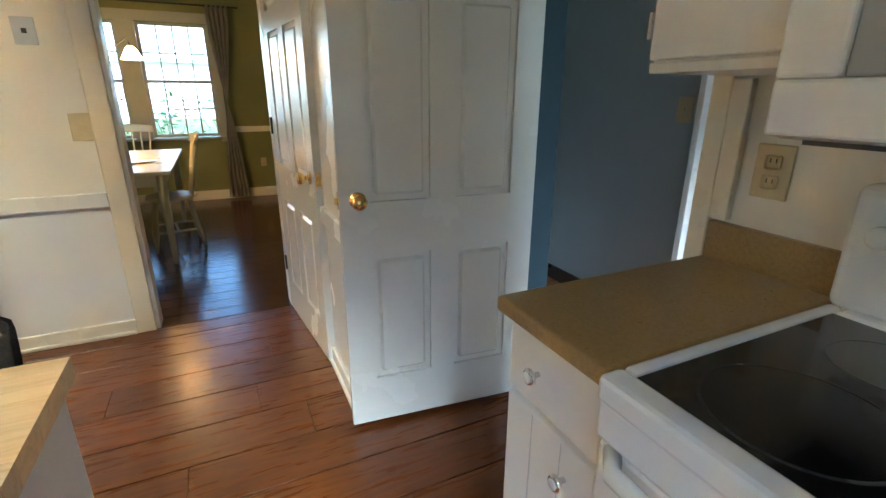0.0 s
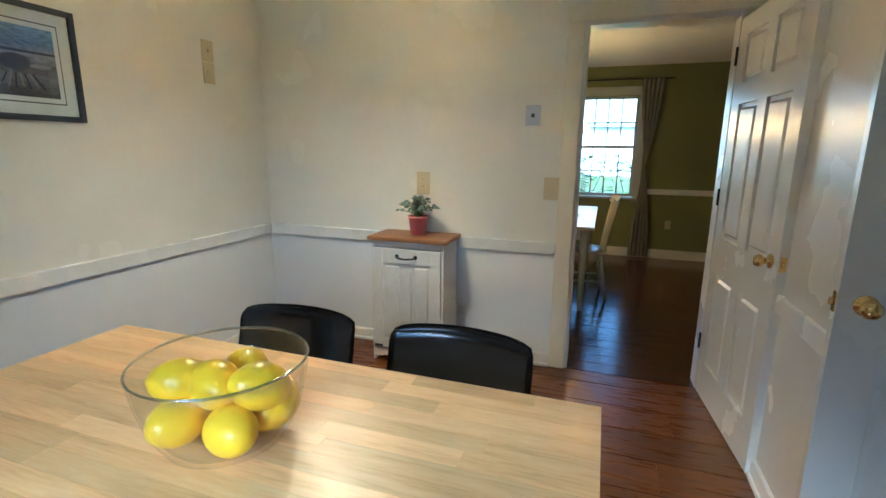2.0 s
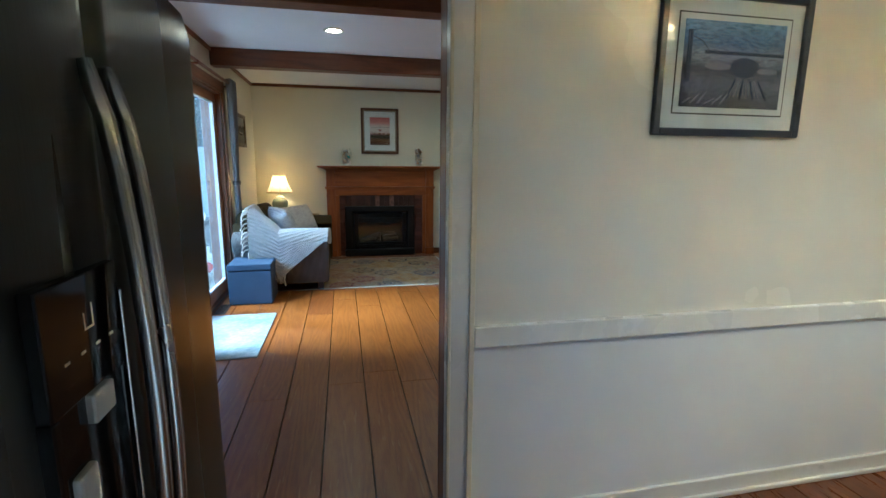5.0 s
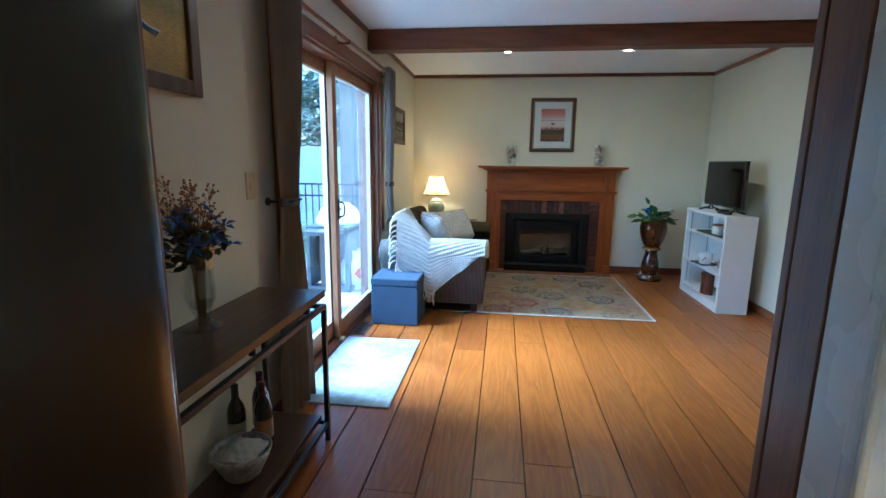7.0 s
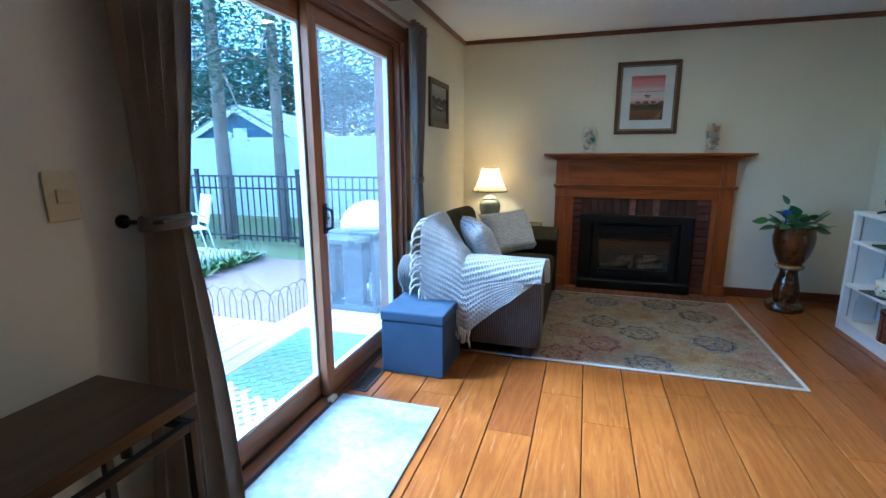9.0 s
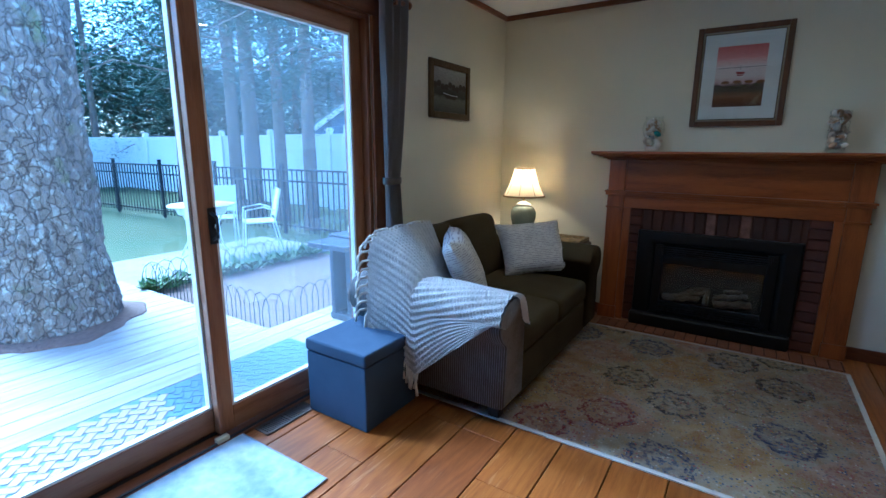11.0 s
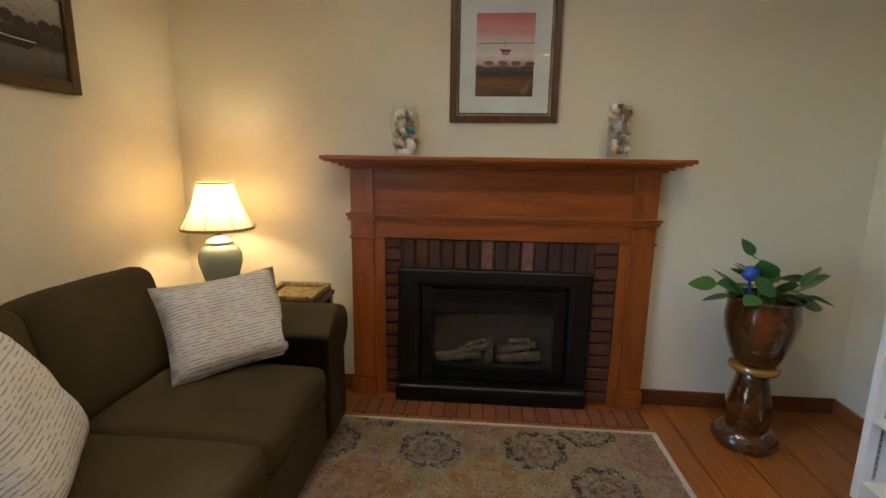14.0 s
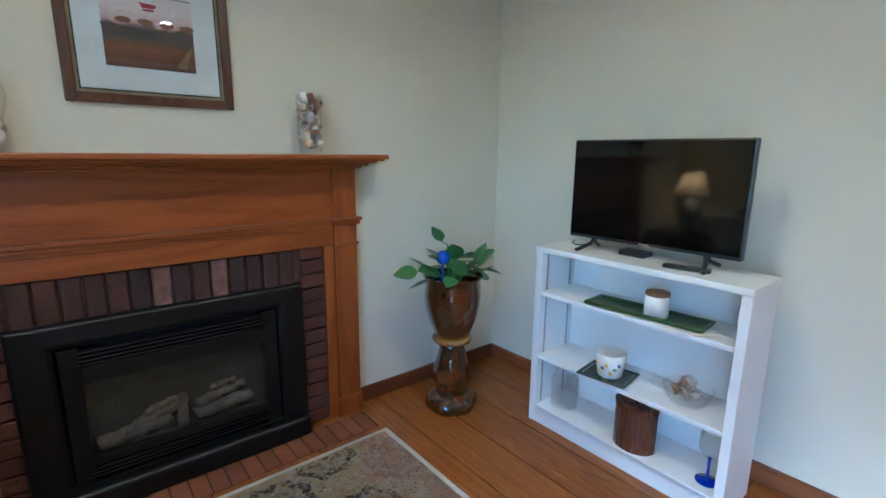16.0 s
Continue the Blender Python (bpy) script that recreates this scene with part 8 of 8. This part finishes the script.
_wp = finish(boxes([(-.065, .065, -.065, .065, 0, 1.98), (-.085, .085, -.085, .085, 1.98, 2.01), (-.05, .05, -.05, .05, 2.01, 2.05)], .006), "post", VINYL)
for p, q in (((-13.0, 6), (-13.2, -19.5)), ((-13.2, -19.5), (4, -20.5))):
    pts = run((*p, 0), (*q, 0), 2.4)
    ang = math.degrees(math.atan2(q[1] - p[1], q[0] - p[0]))
    for a_, b_ in zip(pts, pts[1:]):
        shared("post", _wp, wf, Matrix.Translation(a_) @ pose(0, 0, 0, 0, 0, ang))
        L = (b_ - a_).length
        part("panel", boxes([(.065 + k * (L - .13) / 8 + .002, .065 + (k + 1) * (L - .13) / 8 - .002, -.011, .011, .15, 1.78) for k in range(8)]), VINYL, wf, m=Matrix.Translation(a_) @ pose(0, 0, 0, 0, 0, ang))
        part("rail", box(.065, L - .065, -.025, .025, 1.78, 1.90, .004), VINYL, wf, m=Matrix.Translation(a_) @ pose(0, 0, 0, 0, 0, ang))
        part("rail", box(.065, L - .065, -.025, .025, .05, .15, .004), VINYL, wf, m=Matrix.Translation(a_) @ pose(0, 0, 0, 0, 0, ang))

SIDING = mat("shed_blue_siding", (.14, .20, .28), (.11, .165, .24), .6, 4, .1)
ROOF = mat("shed_shingles", (.32, .36, .36), (.22, .25, .25), .9, 14, .4)
sd = thing("garden_shed", Matrix.Translation((-17.6, -9.4, GZ - .95)) @ pose(0, 0, 0, 0, 0, 12), "blue boarded garden shed with a grey shingle roof", "shed")
part("wall", box(-2.2, 2.2, -2.6, 1.7, 0, 2.5), SIDING, sd)
bm = bmesh.new()
v = [bm.verts.new(p) for p in ((2.2, -2.6 + .0, 2.5), (2.2, 1.7, 2.5), (2.2, -.45, 3.75), (2.15, -2.6, 2.5), (2.15, 1.7, 2.5), (2.15, -.45, 3.75))]
for f in ((0, 1, 2), (5, 4, 3), (0, 2, 5, 3), (1, 4, 5, 2)):
    bm.faces.new([v[i] for i in f])
part("gable", bm, SIDING, sd)
for k in range(17):
    part("batten", box(2.2, 2.22, -2.55 + k * .26, -2.51 + k * .26, 0, 2.5 + .0), SIDING, sd)
part("gable_vent", box(2.2, 2.24, -.65, -.25, 2.75, 3.2, .004), VINYL, sd)
for s in (-1, 1):
    rp = part("roof", box(-2.4, 2.45, -.0, 2.65, 0, .05), ROOF, sd, m=Matrix.Translation((0, -.45, 3.80)) @ pose(0, 0, 0, -30 * s, 0, 0 if s > 0 else 0) @ (Matrix.Identity(4) if s > 0 else Matrix.Scale(-1, 4, (0, 1, 0))))
    for k in range(10):
        part("shingle_course", box(-2.42, 2.47, .02 + k * .265, .29 + k * .265, .05, .062), ROOF, rp)
    part("barge_board", box(2.42, 2.47, 0, 2.65, -.14, .0), VINYL, sd, m=Matrix.Translation((0, -.45, 3.80)) @ pose(0, 0, 0, -30 * s) @ (Matrix.Identity(4) if s > 0 else Matrix.Scale(-1, 4, (0, 1, 0))))

# patio furniture
PATIO = mat("patio_white_metal", (.74, .75, .74), (.66, .67, .66), .4, 8, .05)
pt = thing("patio_table", pose(-8.25, -5.45, GZ + .035), "round white metal patio table", "table")
part("tabletop", lathe([(0, .70), (.42, .70), (.435, .708), (.435, .722), (.42, .73), (0, .73)], 48), PATIO, pt, "", True)
for k in range(4):
    a = radians(45 + 90 * k)
    part("leg", tube([(.30 * math.cos(a), .30 * math.sin(a), .70), (.20 * math.cos(a), .20 * math.sin(a), .45), (.22 * math.cos(a), .22 * math.sin(a), .2), (.32 * math.cos(a), .32 * math.sin(a), 0)], .014, 8), PATIO, pt)
part("lattice_band", lathe([(.30, .60), (.31, .60), (.33, .70), (.32, .70)], 32), PATIO, pt)


def patio_chair(m, label):
    c = thing("patio_chair", m, label, "chair", "patio chairs")
    part("seat", box(-.23, .23, -.22, .22, .42, .44, .008), PATIO, c)
    part("backrest", box(-.22, .22, .0, .015, .0, .42, .006), PATIO, c, m=pose(0, .21, .50, -12))
    for sx in (-1, 1):
        part("side_frame", tube([(sx * .23, -.24, 0), (sx * .23, -.20, .62), (sx * .23, .05, .66), (sx * .23, .20, .60)], .012, 8), PATIO, c)
        part("back_leg", tube([(sx * .22, .30, 0), (sx * .22, .20, .45), (sx * .22, .29, .92)], .012, 8), PATIO, c)
    return c


patio_chair(pose(-8.95, -5.15, GZ + .035, 0, 0, 60), "white metal patio chair with armrests")
patio_chair(pose(-8.85, -6.0, GZ + .035, 0, 0, 140), "white metal patio chair with armrests")

# grill with its gas tank, in the corner of the deck
COVER = mat("grill_dark_enamel", (.045, .055, .075), (.035, .042, .06), .4, 6, .1)
gr = thing("gas_grill", pose(-7.67, -1.62, -.09), "dark gas grill with a pale hood on the deck", "grill")
part("cart", boxes([(-.42, .42, -.24, -.20, .05, .72), (-.42, .42, .20, .24, .05, .72), (-.42, -.38, -.2, .2, .05, .72), (-.42, .42, -.24, .24, .66, .74)], .006), COVER, gr)
part("leg", box(.30, .38, -.10, .10, .04, .70, .006), COVER, gr)
part("foot", box(.26, .42, -.26, .26, 0, .06, .01), COVER, gr)
part("hood", lathe([(0, 0), (.24, 0), (.24, .05), (.20, .15), (.12, .22), (0, .25)], 32), PATIO, gr, "pale rounded hood", True, m=Matrix.Translation((0, 0, .74)) @ Matrix.Diagonal((1.5, 1, 1, 1)))
part("side_shelf", box(.42, .68, -.2, .2, .68, .72, .004), COVER, gr)
gt = thing("propane_tank", pose(-7.50, -1.40, -.09), "white propane gas tank with a red diamond label", "gas tank")
part("tank", lathe([(0, .03), (.10, .03), (.145, .08), (.15, .12), (.15, .27), (.13, .33), (.07, .37), (0, .38)], 32), PATIO, gt, "", True)
part("collar", lathe([(.09, .34), (.10, .34), (.10, .45), (.09, .45), (.09, .34)], 24), PATIO, gt)
part("foot_ring", lathe([(.10, 0), (.11, 0), (.11, .05), (.10, .05), (.10, 0)], 24), PATIO, gt)
part("warning_label", box(-.05, .05, -.002, .002, -.05, .05), mat("label_red", (.55, .06, .05), None, .5, 6, 0), gt, "red diamond", m=Matrix.Translation((.115, .105, .20)) @ pose(0, 0, 0, 0, 0, -45) @ pose(0, 0, 0, 0, 45, 0))
wires = thing("border_fence", pose(0, 0, GZ), "low arched wire border round the mulch bed", "fence")
WIRE = mat("green_wire", (.05, .07, .06), None, .5, 6, 0)
_hoop = finish(tube([(-.10, 0, 0), (-.10, 0, .22), (-.07, 0, .30), (0, 0, .335), (.07, 0, .30), (.10, 0, .22), (.10, 0, 0)], .0035, 5), "hoop", WIRE)
for k in range(18):
    shared("hoop", _hoop, wires, pose(-9.1 + k * .13, -2.17, .04))
    shared("hoop", _hoop, wires, pose(-9.1 + k * .13, -4.12, .04))
for k in range(15):
    shared("hoop", _hoop, wires, pose(-6.86, -4.1 + k * .13, .04, 0, 0, 90))

# grass tufts by the bed
_rnd = random.Random(14)
pts = [(-9.2 + 2.4 * _rnd.random(), -4.22 + .1 * _rnd.random(), GZ + .06) for _ in range(60)]
me = foliage(pts, .13, 8, 14, -.9, .05)
me.materials.append(SHRUB)
tagged(new("grass_tufts", me), "tufts of long grass along the bed", "grass", "", "stuff")

# shrubs outside the dining room window
_rnd = random.Random(15)
for k in range(7):
    x, y = -3.4 + k * .85, 9.2 + .5 * math.sin(k * 2)
    s_ = thing("shrub", pose(x, y, GZ), "leafy green shrub outside the dining room", "shrub", "shrubs")
    pts = []
    for j in range(26):
        a, r, z = _rnd.uniform(0, 6.28), _rnd.uniform(.0, .55), _rnd.uniform(.3, 1.55)
        pts.append((r * math.cos(a), r * math.sin(a), z))
        if j < 9:
            part("branch", tube([(0, 0, 0), (r * .4 * math.cos(a), r * .4 * math.sin(a), z * .6), pts[-1]], .012, 5, r1=.004), BARK, s_)
    me = foliage(pts, .13, 40 + k, 26, .3, .16)
    me.materials.append(SHRUB)
    ob = new("foliage", me)
    ob.parent = s_
    ob["kind"] = "stuff"
nh = thing("neighbour_house", pose(-3, 34, GZ), "pale distant house beyond the shrubs", "house")
part("wall", box(-9, 9, 0, 8, 0, 3.2), VINYL, nh)
bm = boxes([(-9.6, 9.6, -.5, 8.5, 3.2, 3.4)])
part("roof", bm, ROOF, nh)

# ---- floorboards ----


def boards(floor, name, x0, x1, y0, y1, w, material, seed, start=0.0, lengths=(1.3, 2.8), patch=None):
    """Wide boards laid along x, each a piece of its own with eased edges."""
    rnd = random.Random(seed)
    cache = {}
    y = y0 + start - w if start else y0
    while y < y1:
        ya, yb = max(y0, y) + .0030, min(y1, y + w) - .0030
        x = x0
        while x < x1 - .01:
            L = rnd.uniform(*lengths)
            xe = x + L if x + L < x1 - .5 else x1
            if patch and max(y0, y) < patch[2] < y + w:
                xe = patch[0] if x < patch[0] - .01 else (patch[1] if x < patch[1] - .01 else xe)
            odd = patch and ya < patch[2] < yb and abs(xe - patch[1]) < 1e-6
            if yb - ya > .01:
                me = finish(box(x + .0008, xe - .0008, ya, yb, -.022, rnd.uniform(-.0008, .0), .0016, 1), name, patch[3] if odd else material)
                shared(name, me, floor, pose(0, 0, 0))
            x = xe
        y += w


OBJ = bpy.data.objects
boards(OBJ["floor_living"], "plank", LW, LE, LS - .001, LN, .228, PINE, 3, start=.16, patch=(-6.35, -5.62, .08, PINE_PATCH))
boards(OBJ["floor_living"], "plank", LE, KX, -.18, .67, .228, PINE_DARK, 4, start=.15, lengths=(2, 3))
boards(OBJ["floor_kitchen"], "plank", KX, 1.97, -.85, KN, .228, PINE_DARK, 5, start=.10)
boards(OBJ["floor_dining"], "plank", -3.4, 1.9, KN + .005, DW, .14, OAK_DARK, 6, lengths=(1.5, 3))
